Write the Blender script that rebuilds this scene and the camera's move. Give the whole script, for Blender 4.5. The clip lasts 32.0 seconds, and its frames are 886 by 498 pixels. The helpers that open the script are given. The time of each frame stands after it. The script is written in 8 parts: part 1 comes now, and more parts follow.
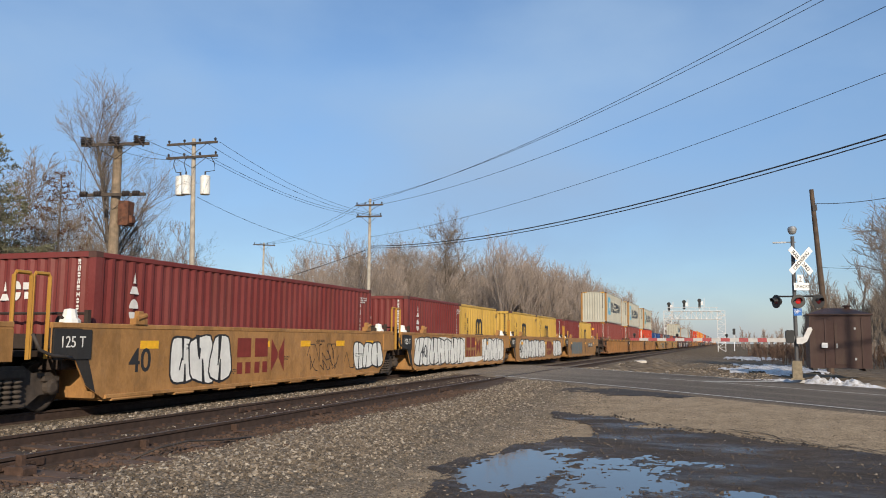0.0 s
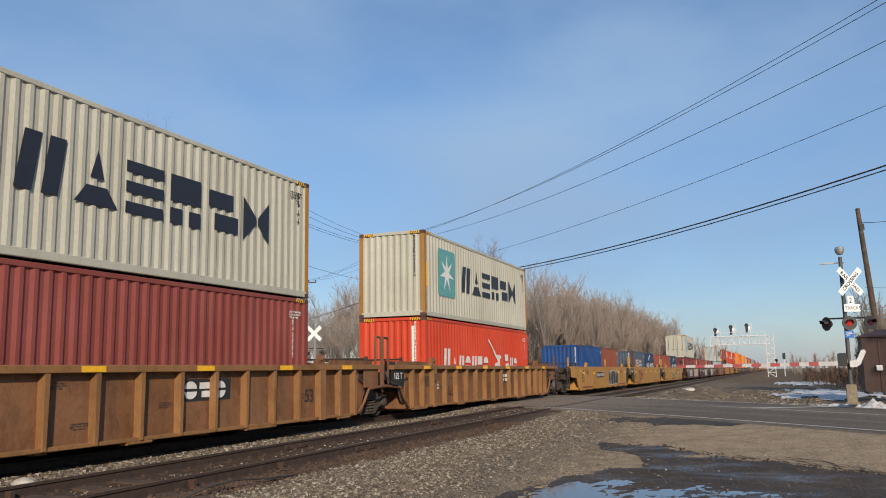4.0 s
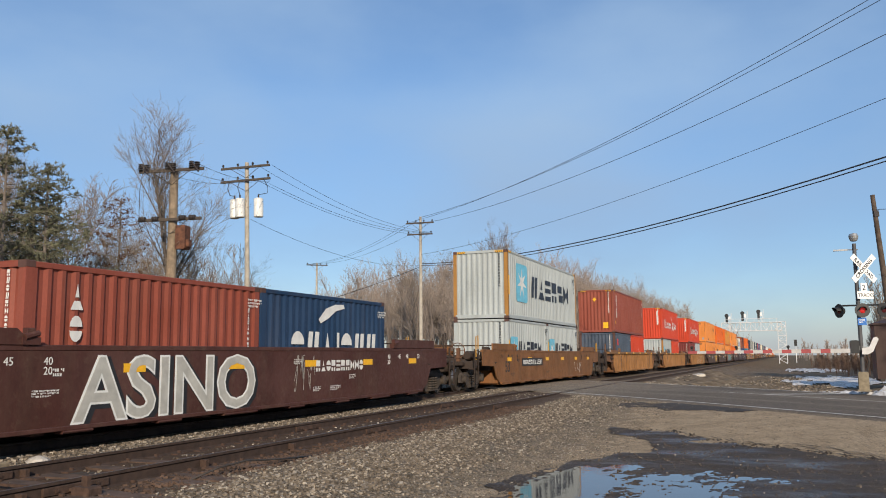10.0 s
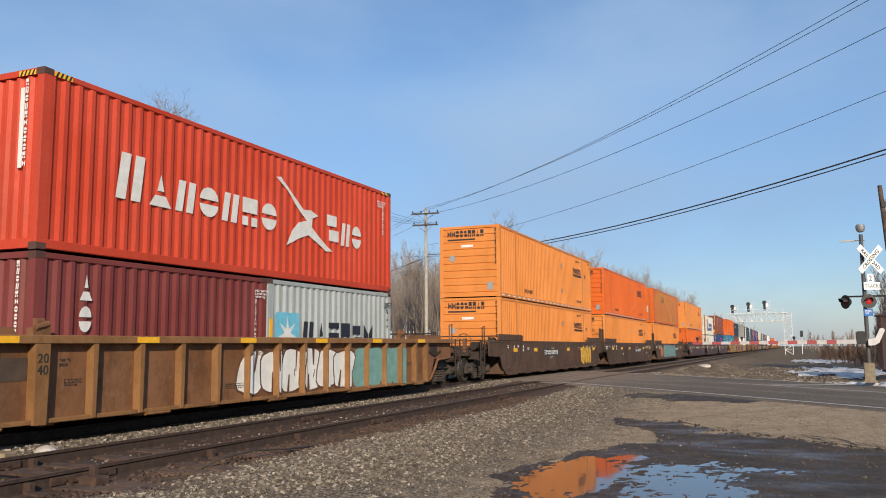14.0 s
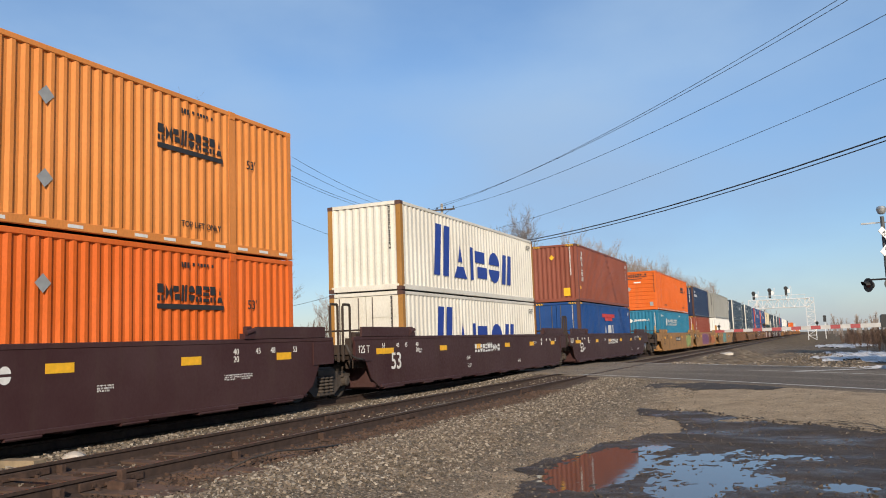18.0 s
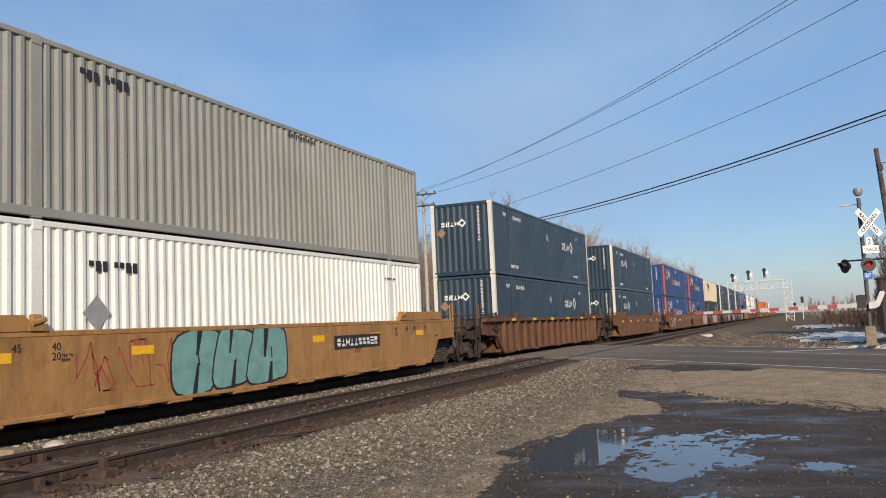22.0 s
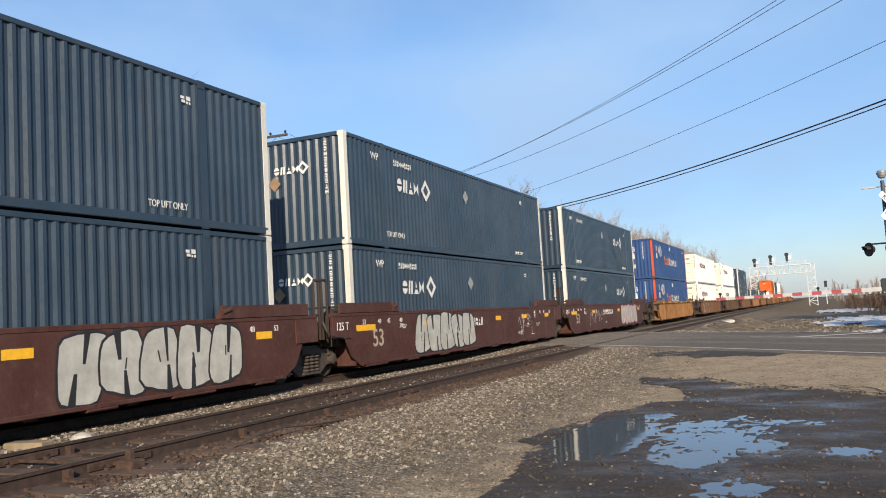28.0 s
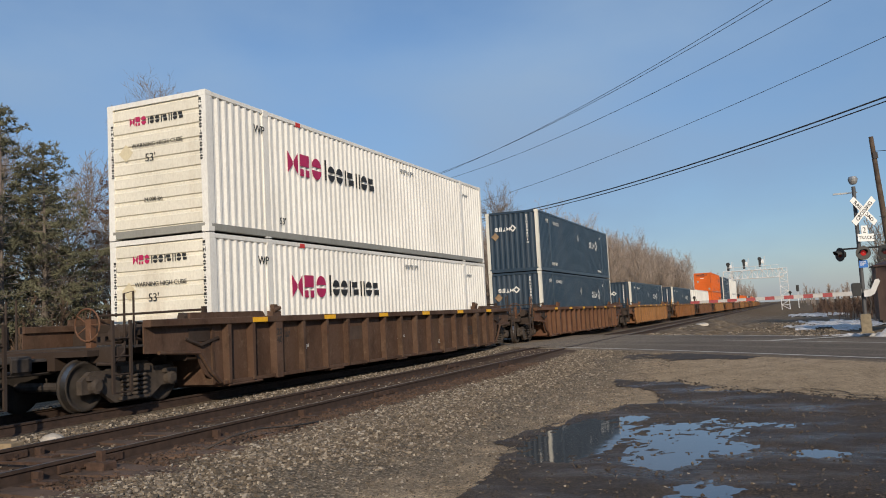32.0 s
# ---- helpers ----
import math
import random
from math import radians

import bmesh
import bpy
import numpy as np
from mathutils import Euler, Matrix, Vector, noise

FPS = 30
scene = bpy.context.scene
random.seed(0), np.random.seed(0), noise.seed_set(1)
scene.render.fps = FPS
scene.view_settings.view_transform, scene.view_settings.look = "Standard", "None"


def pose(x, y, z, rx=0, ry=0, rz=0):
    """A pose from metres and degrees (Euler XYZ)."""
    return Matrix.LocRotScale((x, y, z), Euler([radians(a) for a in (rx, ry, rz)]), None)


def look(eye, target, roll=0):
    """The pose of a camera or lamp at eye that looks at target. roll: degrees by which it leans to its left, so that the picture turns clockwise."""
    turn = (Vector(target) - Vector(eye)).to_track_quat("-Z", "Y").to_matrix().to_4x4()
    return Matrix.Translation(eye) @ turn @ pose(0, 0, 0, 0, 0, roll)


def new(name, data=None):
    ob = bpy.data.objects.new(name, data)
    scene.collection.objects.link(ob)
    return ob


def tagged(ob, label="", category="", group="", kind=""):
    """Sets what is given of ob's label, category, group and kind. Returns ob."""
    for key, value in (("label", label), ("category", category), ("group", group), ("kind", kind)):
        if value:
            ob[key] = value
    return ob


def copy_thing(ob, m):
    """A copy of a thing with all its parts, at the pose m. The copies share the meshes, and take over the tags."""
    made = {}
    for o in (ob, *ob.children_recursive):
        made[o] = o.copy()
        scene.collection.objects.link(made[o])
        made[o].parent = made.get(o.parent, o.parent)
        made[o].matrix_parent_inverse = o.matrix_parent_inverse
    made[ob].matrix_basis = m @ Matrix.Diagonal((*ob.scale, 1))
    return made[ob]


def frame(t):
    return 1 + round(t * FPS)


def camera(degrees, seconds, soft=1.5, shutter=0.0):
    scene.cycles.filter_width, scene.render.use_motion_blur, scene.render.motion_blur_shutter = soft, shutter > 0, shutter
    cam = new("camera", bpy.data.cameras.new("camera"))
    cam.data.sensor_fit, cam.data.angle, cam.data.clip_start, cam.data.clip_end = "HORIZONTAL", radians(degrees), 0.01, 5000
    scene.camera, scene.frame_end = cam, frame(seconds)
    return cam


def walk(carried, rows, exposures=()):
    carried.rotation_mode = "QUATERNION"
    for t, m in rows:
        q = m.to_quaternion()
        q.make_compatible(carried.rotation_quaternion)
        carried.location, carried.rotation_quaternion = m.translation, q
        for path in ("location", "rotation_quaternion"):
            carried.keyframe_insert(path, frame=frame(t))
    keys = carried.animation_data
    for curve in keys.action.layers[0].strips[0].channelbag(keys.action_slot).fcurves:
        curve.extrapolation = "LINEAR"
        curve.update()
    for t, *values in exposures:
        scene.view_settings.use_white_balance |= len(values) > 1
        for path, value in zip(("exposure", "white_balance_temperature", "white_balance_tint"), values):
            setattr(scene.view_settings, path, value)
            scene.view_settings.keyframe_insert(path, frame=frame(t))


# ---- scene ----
# The camera stands beside the crossing and is turned by hand.
cam = camera(56.5, 32.0, soft=1.0)
EYE = (0.0, 0.0, 1.31)
TURNS = [
    (0, 18.77, 6.10, -0.50),
    (0.5, 18.91, 6.48, -0.24),
    (1, 19.14, 6.16, -0.45),
    (1.5, 19.91, 6.94, -0.21),
    (2, 19.58, 8.45, -0.08),
    (2.5, 20.60, 8.44, -0.21),
    (3, 20.84, 8.61, 0.58),
    (3.5, 21.15, 8.33, 0.49),
    (4, 21.73, 8.36, 0.96),
    (4.5, 21.45, 8.39, 0.73),
    (6.5, 22.01, 7.70, 0.18),
    (7, 21.79, 7.70, 0.18),
    (7.5, 21.66, 7.60, 0.12),
    (8, 21.64, 7.50, 0.06),
    (8.5, 22.05, 7.49, 0.39),
    (9, 22.22, 7.41, 0.55),
    (9.5, 22.28, 7.37, 0.39),
    (10, 22.45, 7.25, 0.45),
    (10.5, 22.23, 7.17, 0.57),
    (11, 22.32, 7.11, 0.52),
    (11.5, 22.32, 6.98, 0.42),
    (12, 22.29, 6.92, 0.28),
    (12.5, 22.51, 6.78, 0.25),
    (13, 22.47, 6.71, 0.44),
    (13.5, 22.56, 6.63, 0.44),
    (14, 22.82, 6.61, 0.40),
    (14.5, 23.86, 6.52, 0.86),
    (16.5, 24.16, 6.65, 2.34),
    (17, 24.36, 6.66, 2.23),
    (17.5, 24.56, 6.63, 2.05),
    (18, 24.22, 6.36, 2.09),
    (18.5, 24.13, 5.97, 2.11),
    (19, 24.12, 5.68, 2.12),
    (19.5, 24.33, 5.80, 2.39),
    (20, 24.22, 5.92, 2.35),
    (20.5, 23.68, 6.03, 2.66),
    (21, 23.74, 5.85, 2.73),
    (21.5, 23.25, 5.61, 2.80),
    (22, 22.97, 5.24, 2.65),
    (22.5, 22.79, 5.51, 2.17),
    (23, 24.35, 5.61, 1.85),
    (23.5, 23.70, 5.54, 1.98),
    (24, 23.20, 5.56, 2.37),
    (24.5, 23.39, 5.11, 2.51),
    (25, 24.14, 5.01, 2.64),
    (25.5, 23.90, 4.75, 2.79),
    (26, 23.67, 4.55, 2.84),
    (26.5, 23.36, 4.16, 2.93),
    (28.5, 24.56, 4.65, 3.47),
    (29, 24.01, 4.19, 3.18),
    (29.5, 22.66, 3.99, 2.94),
    (30, 22.31, 4.02, 2.36),
    (30.5, 22.56, 4.13, 2.42),
    (31, 22.89, 3.81, 2.41),
    (31.5, 22.94, 4.12, 3.00),
    (32, 22.73, 4.60, 3.04),
]
walk(cam, [(t, pose(*EYE, 90 + pitch, roll, yaw)) for t, yaw, pitch, roll in TURNS], [(0.0, 0.04), (1.0, 0.0), (2.0, -0.05), (3.0, -0.08), (4.0, -0.05), (8.0, 0.0), (10.0, 0.04), (11.0, 0.06), (12.0, 0.17), (13.0, 0.12), (14.0, 0.08), (17.0, 0.16), (18.0, 0.1), (18.7, -0.08), (19.2, -0.06), (19.9, 0.22), (21.0, 0.15), (22.0, 0.0), (22.8, 0.32), (24.0, 0.27), (25.0, 0.34), (26.0, 0.26), (28.5, 0.38), (29.3, 0.38), (30.0, 0.22), (30.7, -0.13), (31.2, -0.13), (32.0, -0.26)])

# ---- sky, sun ----
SUN_AZ, SUN_EL = 150.0, 22.0      # degrees clockwise from +y, degrees up
world = bpy.data.worlds.new("sky")
scene.world = world
world.use_nodes = True
wn, wl = world.node_tree.nodes, world.node_tree.links
wn.clear()
w_out, w_bg, w_sky = wn.new("ShaderNodeOutputWorld"), wn.new("ShaderNodeBackground"), wn.new("ShaderNodeTexSky")
w_sky.sky_type, w_sky.sun_disc = "NISHITA", False
w_sky.sun_elevation, w_sky.sun_rotation = radians(SUN_EL), radians(SUN_AZ)
w_sky.air_density, w_sky.dust_density, w_sky.ozone_density = 1.0, 0.15, 4.5
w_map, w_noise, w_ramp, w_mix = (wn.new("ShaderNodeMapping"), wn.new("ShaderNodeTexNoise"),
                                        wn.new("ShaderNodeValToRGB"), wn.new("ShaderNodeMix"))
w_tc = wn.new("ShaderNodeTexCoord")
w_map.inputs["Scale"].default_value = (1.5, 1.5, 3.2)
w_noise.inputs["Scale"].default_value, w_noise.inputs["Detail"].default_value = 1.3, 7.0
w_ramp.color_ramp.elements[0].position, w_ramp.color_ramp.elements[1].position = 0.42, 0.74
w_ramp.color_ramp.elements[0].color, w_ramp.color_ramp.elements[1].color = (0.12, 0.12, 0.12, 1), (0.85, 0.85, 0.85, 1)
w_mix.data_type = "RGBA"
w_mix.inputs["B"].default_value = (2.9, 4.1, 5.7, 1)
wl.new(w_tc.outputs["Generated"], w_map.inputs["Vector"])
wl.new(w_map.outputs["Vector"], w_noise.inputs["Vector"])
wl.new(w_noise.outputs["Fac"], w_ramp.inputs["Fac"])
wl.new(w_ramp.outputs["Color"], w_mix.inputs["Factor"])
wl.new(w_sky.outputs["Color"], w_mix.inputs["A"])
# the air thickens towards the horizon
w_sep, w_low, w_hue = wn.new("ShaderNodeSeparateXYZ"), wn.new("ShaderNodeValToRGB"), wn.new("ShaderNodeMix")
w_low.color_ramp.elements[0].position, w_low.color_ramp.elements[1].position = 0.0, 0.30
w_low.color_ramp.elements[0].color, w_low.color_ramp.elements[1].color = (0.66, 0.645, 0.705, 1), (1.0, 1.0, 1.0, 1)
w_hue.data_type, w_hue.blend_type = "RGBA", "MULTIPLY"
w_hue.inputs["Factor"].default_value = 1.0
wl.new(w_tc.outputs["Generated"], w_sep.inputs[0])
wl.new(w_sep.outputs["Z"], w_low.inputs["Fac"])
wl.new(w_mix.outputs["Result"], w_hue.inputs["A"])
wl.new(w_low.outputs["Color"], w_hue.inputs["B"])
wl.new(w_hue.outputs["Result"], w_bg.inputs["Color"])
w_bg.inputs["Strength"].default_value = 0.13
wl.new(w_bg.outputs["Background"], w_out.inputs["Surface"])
sun = new("sun", bpy.data.lights.new("sun", "SUN"))
sun.data.energy, sun.data.angle, sun.data.color = 4.5, radians(0.53), (1.0, 0.85, 0.66)
_a, _e = radians(SUN_AZ), radians(SUN_EL)
sun.matrix_world = look((math.sin(_a) * math.cos(_e) * 60, math.cos(_a) * math.cos(_e) * 60, math.sin(_e) * 60), (0, 0, 0))

# ---- materials ----
MATS = {}


def nodes_of(name):
    m = bpy.data.materials.new(name)
    m.use_nodes = True
    n = m.node_tree.nodes
    return m, n, m.node_tree.links, n["Principled BSDF"]


def noise_of(n, l, vec, scale, detail=4.0, rough=0.6, stretch=None):
    t = n.new("ShaderNodeTexNoise")
    t.inputs["Scale"].default_value, t.inputs["Detail"].default_value, t.inputs["Roughness"].default_value = scale, detail, rough
    if stretch:
        mp = n.new("ShaderNodeMapping")
        mp.inputs["Scale"].default_value = stretch
        l.new(vec, mp.inputs["Vector"])
        vec = mp.outputs["Vector"]
    l.new(vec, t.inputs["Vector"])
    return t.outputs["Fac"]


def ramp_of(n, l, fac, stops):
    r = n.new("ShaderNodeValToRGB")
    e = r.color_ramp.elements
    while len(e) < len(stops):
        e.new(0.5)
    for el, (p, c) in zip(e, stops):
        el.position, el.color = p, (*c, 1) if len(c) == 3 else c
    l.new(fac, r.inputs["Fac"])
    return r.outputs["Color"]


def blend(n, l, fac, a, b, mode="MIX"):
    m = n.new("ShaderNodeMix")
    m.data_type, m.blend_type = "RGBA", mode
    for key, v in (("Factor", fac), ("A", a), ("B", b)):
        if isinstance(v, (int, float)):
            m.inputs[key].default_value = v
        elif isinstance(v, tuple):
            m.inputs[key].default_value = (*v, 1)
        else:
            l.new(v, m.inputs[key])
    return m.outputs["Result"]


def bump_of(n, l, height, strength, distance, bsdf):
    b = n.new("ShaderNodeBump")
    b.inputs["Strength"].default_value, b.inputs["Distance"].default_value = strength, distance
    l.new(height, b.inputs["Height"])
    l.new(b.outputs["Normal"], bsdf.inputs["Normal"])


def paint(name, color, rough=0.5, rust=0.0, grime=0.35, grime_color=(0.10, 0.075, 0.05), spec=0.22, worn=0.0):
    """Weathered paint on steel: faded patches, grime running down, rust spots."""
    if name in MATS:
        return MATS[name]
    m, n, l, b = nodes_of(name)
    tc = n.new("ShaderNodeTexCoord").outputs["Object"]
    info = n.new("ShaderNodeObjectInfo")
    add = n.new("ShaderNodeVectorMath")
    comb = n.new("ShaderNodeMath")
    comb.operation = "MULTIPLY"
    comb.inputs[1].default_value = 37.0
    l.new(info.outputs["Random"], comb.inputs[0])
    l.new(tc, add.inputs[0])
    l.new(comb.outputs[0], add.inputs[1])
    vec = add.outputs["Vector"]
    big = noise_of(n, l, vec, 0.5, 5)
    streak = noise_of(n, l, vec, 2.2, 5, 0.65, (1.0, 1.0, 0.12))
    fine = noise_of(n, l, vec, 14.0, 4)
    faded = tuple(min(1, c * 0.97 + 0.014) for c in color)
    dark = tuple(c * 0.84 for c in color)
    col = blend(n, l, ramp_of(n, l, big, [(0.35, (0, 0, 0)), (0.68, (1, 1, 1))]), dark, faded)
    col = blend(n, l, ramp_of(n, l, streak, [(0.50, (0, 0, 0)), (0.80, (grime, grime, grime))]), col, grime_color)
    if worn:      # scuffs, soot and dust on rail car sides
        scuff = noise_of(n, l, vec, 1.6, 9, 0.75, (1.0, 1.0, 0.6))
        col = blend(n, l, ramp_of(n, l, scuff, [(0.46, (0, 0, 0)), (0.62, (worn, worn, worn))]), col, tuple(c * 0.42 for c in color))
        dust = noise_of(n, l, vec, 5.0, 8, 0.7)
        col = blend(n, l, ramp_of(n, l, dust, [(0.54, (0, 0, 0)), (0.70, (worn * 0.5,) * 3)]), col, (0.22, 0.16, 0.11))
    if rust:
        spots = noise_of(n, l, vec, 3.3, 8, 0.72)
        col = blend(n, l, ramp_of(n, l, spots, [(0.70 - 0.16 * rust, (0, 0, 0)), (0.78 - 0.1 * rust, (0.9, 0.9, 0.9))]), col, (0.13, 0.05, 0.022))
    col = blend(n, l, 1.0, col, ramp_of(n, l, noise_of(n, l, vec, 26.0, 6, 0.75, (1.0, 1.0, 0.5)), [(0.30, (0.86, 0.85, 0.84)), (0.62, (1.03, 1.03, 1.03))]), "MULTIPLY")
    l.new(col, b.inputs["Base Color"])
    rr = ramp_of(n, l, fine, [(0.3, (rough - 0.1,) * 3), (0.7, (rough + 0.12,) * 3)])
    l.new(rr, b.inputs["Roughness"])
    b.inputs["Specular IOR Level"].default_value = spec
    bump_of(n, l, big, 0.12, 0.02, b)
    MATS[name] = m
    return m


def plain(name, color, rough=0.6, metal=0.0, scale=9.0, vary=0.25, bump=0.0, emit=None):
    if name in MATS:
        return MATS[name]
    m, n, l, b = nodes_of(name)
    tc = n.new("ShaderNodeTexCoord").outputs["Object"]
    f = noise_of(n, l, tc, scale, 5)
    lo, hi = tuple(c * (1 - vary) for c in color), tuple(min(1, c * (1 + vary)) for c in color)
    l.new(ramp_of(n, l, f, [(0.3, lo), (0.7, hi)]), b.inputs["Base Color"])
    b.inputs["Roughness"].default_value, b.inputs["Metallic"].default_value = rough, metal
    if bump:
        bump_of(n, l, f, bump, 0.02, b)
    if emit:
        b.inputs["Emission Color"].default_value, b.inputs["Emission Strength"].default_value = (*emit[0], 1), emit[1]
    MATS[name] = m
    return m


# ---- mesh building ----
class Shape:
    """Vertices and faces of one mesh."""

    def __init__(self):
        self.v, self.f = [], []

    def add(self, verts, faces):
        k = len(self.v)
        self.v += [tuple(p) for p in verts]
        self.f += [tuple(i + k for i in q) for q in faces]
        return self

    def box(self, x0, x1, y0, y1, z0, z1, cut=0.0):
        """A box; cut: the chamfer of its edges along y."""
        if not cut:
            v = [(x, y, z) for y in (y0, y1) for x, z in ((x0, z0), (x1, z0), (x1, z1), (x0, z1))]
            return self.add(v, [(0, 1, 2, 3), (7, 6, 5, 4), (0, 4, 5, 1), (1, 5, 6, 2), (2, 6, 7, 3), (3, 7, 4, 0)])
        c = cut
        ring = [(x0 + c, z0), (x1 - c, z0), (x1, z0 + c), (x1, z1 - c), (x1 - c, z1), (x0 + c, z1), (x0, z1 - c), (x0, z0 + c)]
        v = [(x, y, z) for y in (y0, y1) for x, z in ring]
        return self.add(v, [tuple(range(8)), tuple(range(15, 7, -1))] + [(i, i + 8, (i + 1) % 8 + 8, (i + 1) % 8) for i in range(8)])

    def extrude(self, outline, x0, x1):
        """An outline of (y, z) pushed from x0 to x1."""
        n = len(outline)
        v = [(x, y, z) for x in (x0, x1) for y, z in outline]
        return self.add(v, [tuple(range(n - 1, -1, -1)), tuple(range(n, 2 * n))] + [(i, (i + 1) % n, (i + 1) % n + n, i + n) for i in range(n)])

    def tube(self, path, r0, r1=None, sides=6, caps=True):
        r1 = r0 if r1 is None else r1
        pts = [Vector(p) for p in path]
        n, k = len(pts), len(self.v)
        up = Vector((0.31, 0.17, 0.93))
        for i, p in enumerate(pts):
            d = (pts[min(i + 1, n - 1)] - pts[max(i - 1, 0)]).normalized()
            a = d.cross(up if abs(d.dot(up)) < 0.95 else Vector((1, 0, 0))).normalized()
            b = d.cross(a)
            r = r0 + (r1 - r0) * i / max(n - 1, 1)
            self.v += [tuple(p + (a * math.cos(q) + b * math.sin(q)) * r) for q in (2 * math.pi * j / sides for j in range(sides))]
        for i in range(n - 1):
            o = k + i * sides
            self.f += [(o + j, o + (j + 1) % sides, o + (j + 1) % sides + sides, o + j + sides) for j in range(sides)]
        if caps:
            self.f += [tuple(k + j for j in range(sides - 1, -1, -1)), tuple(k + (n - 1) * sides + j for j in range(sides))]
        return self

    def lathe(self, profile, centre, axis="x", sides=20):
        """Profile of (along, radius) turned about an axis."""
        k, n = len(self.v), len(profile)
        for s in range(sides):
            q = 2 * math.pi * s / sides
            for a, r in profile:
                c, d = r * math.cos(q), r * math.sin(q)
                p = {"x": (a, c, d), "y": (d, a, c), "z": (c, d, a)}[axis]
                self.v.append((p[0] + centre[0], p[1] + centre[1], p[2] + centre[2]))
        for s in range(sides):
            o, w = k + s * n, k + (s + 1) % sides * n
            self.f += [(o + i, w + i, w + i + 1, o + i + 1) for i in range(n - 1)]
        return self

    def mesh(self, name, material, smooth=False):
        me = bpy.data.meshes.new(name)
        me.from_pydata(self.v, [], self.f)
        if material:
            me.materials.append(material)
        if smooth:
            me.polygons.foreach_set("use_smooth", [True] * len(me.polygons))
        me.update()
        return me


def part(name, shape, material, parent, label="", at=None, smooth=False):
    """One mesh under a thing or a part."""
    me = shape.mesh(name, material, smooth) if isinstance(shape, Shape) else shape
    ob = new(name, me)
    ob.parent = parent
    if at is not None:
        ob.location = at
    if label:
        ob["label"] = label
    return ob


def thing(name, label, category, at=(0, 0, 0), group="", kind=""):
    ob = new(name)
    ob.empty_display_size = 0.3
    ob.location = at
    return tagged(ob, label, category, group, kind)


def solid(name, shape, material, label="", category="", group="", kind="", smooth=False):
    return tagged(new(name, shape.mesh(name, material, smooth)), label, category, group, kind)


FONT_CACHE = {}


def lettering(text, size, material, depth=0.004, bold=0.0, squeeze=1.0):
    """A mesh of raised letters in the x-z plane, its lower left corner at the origin; it reads from -y."""
    key = (text, size, material.name, bold, squeeze)
    if key not in FONT_CACHE:
        cu = bpy.data.curves.new("letters", "FONT")
        cu.body, cu.size, cu.extrude, cu.offset, cu.resolution_u = text, size, depth, bold, 3
        cu.space_line = 0.86
        ob = bpy.data.objects.new("letters", cu)
        me = bpy.data.meshes.new_from_object(ob)
        me.transform(Matrix.Rotation(radians(90), 4, "X") @ Matrix.Diagonal((squeeze, 1, 1, 1)))
        me.materials.clear()
        me.materials.append(material)
        bpy.data.objects.remove(ob)
        FONT_CACHE[key] = me
    return FONT_CACHE[key]

# ---- the train ----
TRACK_FAR, TRACK_NEAR = -11.83, -8.0      # x of the two tracks' middles


def grade(y):
    """Height of the railhead: level here, falling gently in the distance."""
    d = max(0.0, y - 15.0)
    return -0.0045 * (math.sqrt(d * d + 100.0) - 10.0)


STEEL = plain("bare_steel", (0.20, 0.17, 0.15), 0.45, 0.7)
GEAR = plain("greasy_running_gear", (0.042, 0.034, 0.029), 0.75, 0.0, 6.0, 0.4, 0.2)
TRUCKM = plain("dusty_truck_casting", (0.058, 0.045, 0.036), 0.85, 0.0, 6.0, 0.35, 0.3)
TREAD = plain("polished_tread", (0.30, 0.27, 0.25), 0.4, 1.0)
RUSTY = plain("rusty_iron", (0.066, 0.037, 0.025), 0.9, 0.0, 12.0, 0.5, 0.3)
WHITE_MARK = plain("white_stencil", (0.72, 0.71, 0.67), 0.6, 0, 5, 0.12)
BLACK_MARK = plain("black_stencil", (0.025, 0.025, 0.025), 0.6, 0, 5, 0.2)
YELLOW_MARK = plain("yellow_reflector", (0.85, 0.45, 0.02), 0.4, 0, 8, 0.12)
STAKE_YELLOW = paint("safety_yellow", (0.48, 0.25, 0.045), 0.5, 0.35)
WHEELM = plain("dusty_wheel_face", (0.034, 0.027, 0.022), 0.85, 0.0, 5.0, 0.35, 0.2)

C_MAROON = paint("maroon_paint", (0.195, 0.038, 0.034), 0.5, 0.1)
C_OXBLOOD = paint("oxblood_red_paint", (0.26, 0.062, 0.05), 0.5, 0.1)
C_REDBROWN = paint("red_brown_paint", (0.275, 0.068, 0.042), 0.5, 0.1)
C_OXIDE = paint("oxide_red_paint", (0.26, 0.075, 0.045), 0.5, 0.15)
C_YELLOW = paint("yellow_paint", (0.60, 0.38, 0.08), 0.5, 0.15)
C_GREY = paint("light_grey_paint", (0.50, 0.49, 0.41), 0.5, 0.12, 0.3, (0.22, 0.15, 0.08))
C_GREYB = paint("bluish_grey_paint", (0.43, 0.47, 0.47), 0.5, 0.1, 0.25)
C_SLATE = paint("slate_blue_grey_paint", (0.082, 0.112, 0.16), 0.5, 0.15, worn=0.6)
C_NAVY = paint("navy_paint", (0.016, 0.045, 0.105), 0.45, 0.05)
C_DEEPNAVY = paint("deep_navy_paint", (0.012, 0.030, 0.085), 0.4, 0.05)
C_BLUE = paint("strong_blue_paint", (0.012, 0.065, 0.235), 0.45, 0.1)
C_ROYAL = paint("royal_blue_paint", (0.028, 0.076, 0.215), 0.45, 0.1, 0.4)
C_RED = paint("bright_red_paint", (0.60, 0.062, 0.024), 0.5, 0.1, 0.25)
C_ORANGE = paint("light_orange_paint", (0.76, 0.27, 0.06), 0.5, 0.0, 0.2)
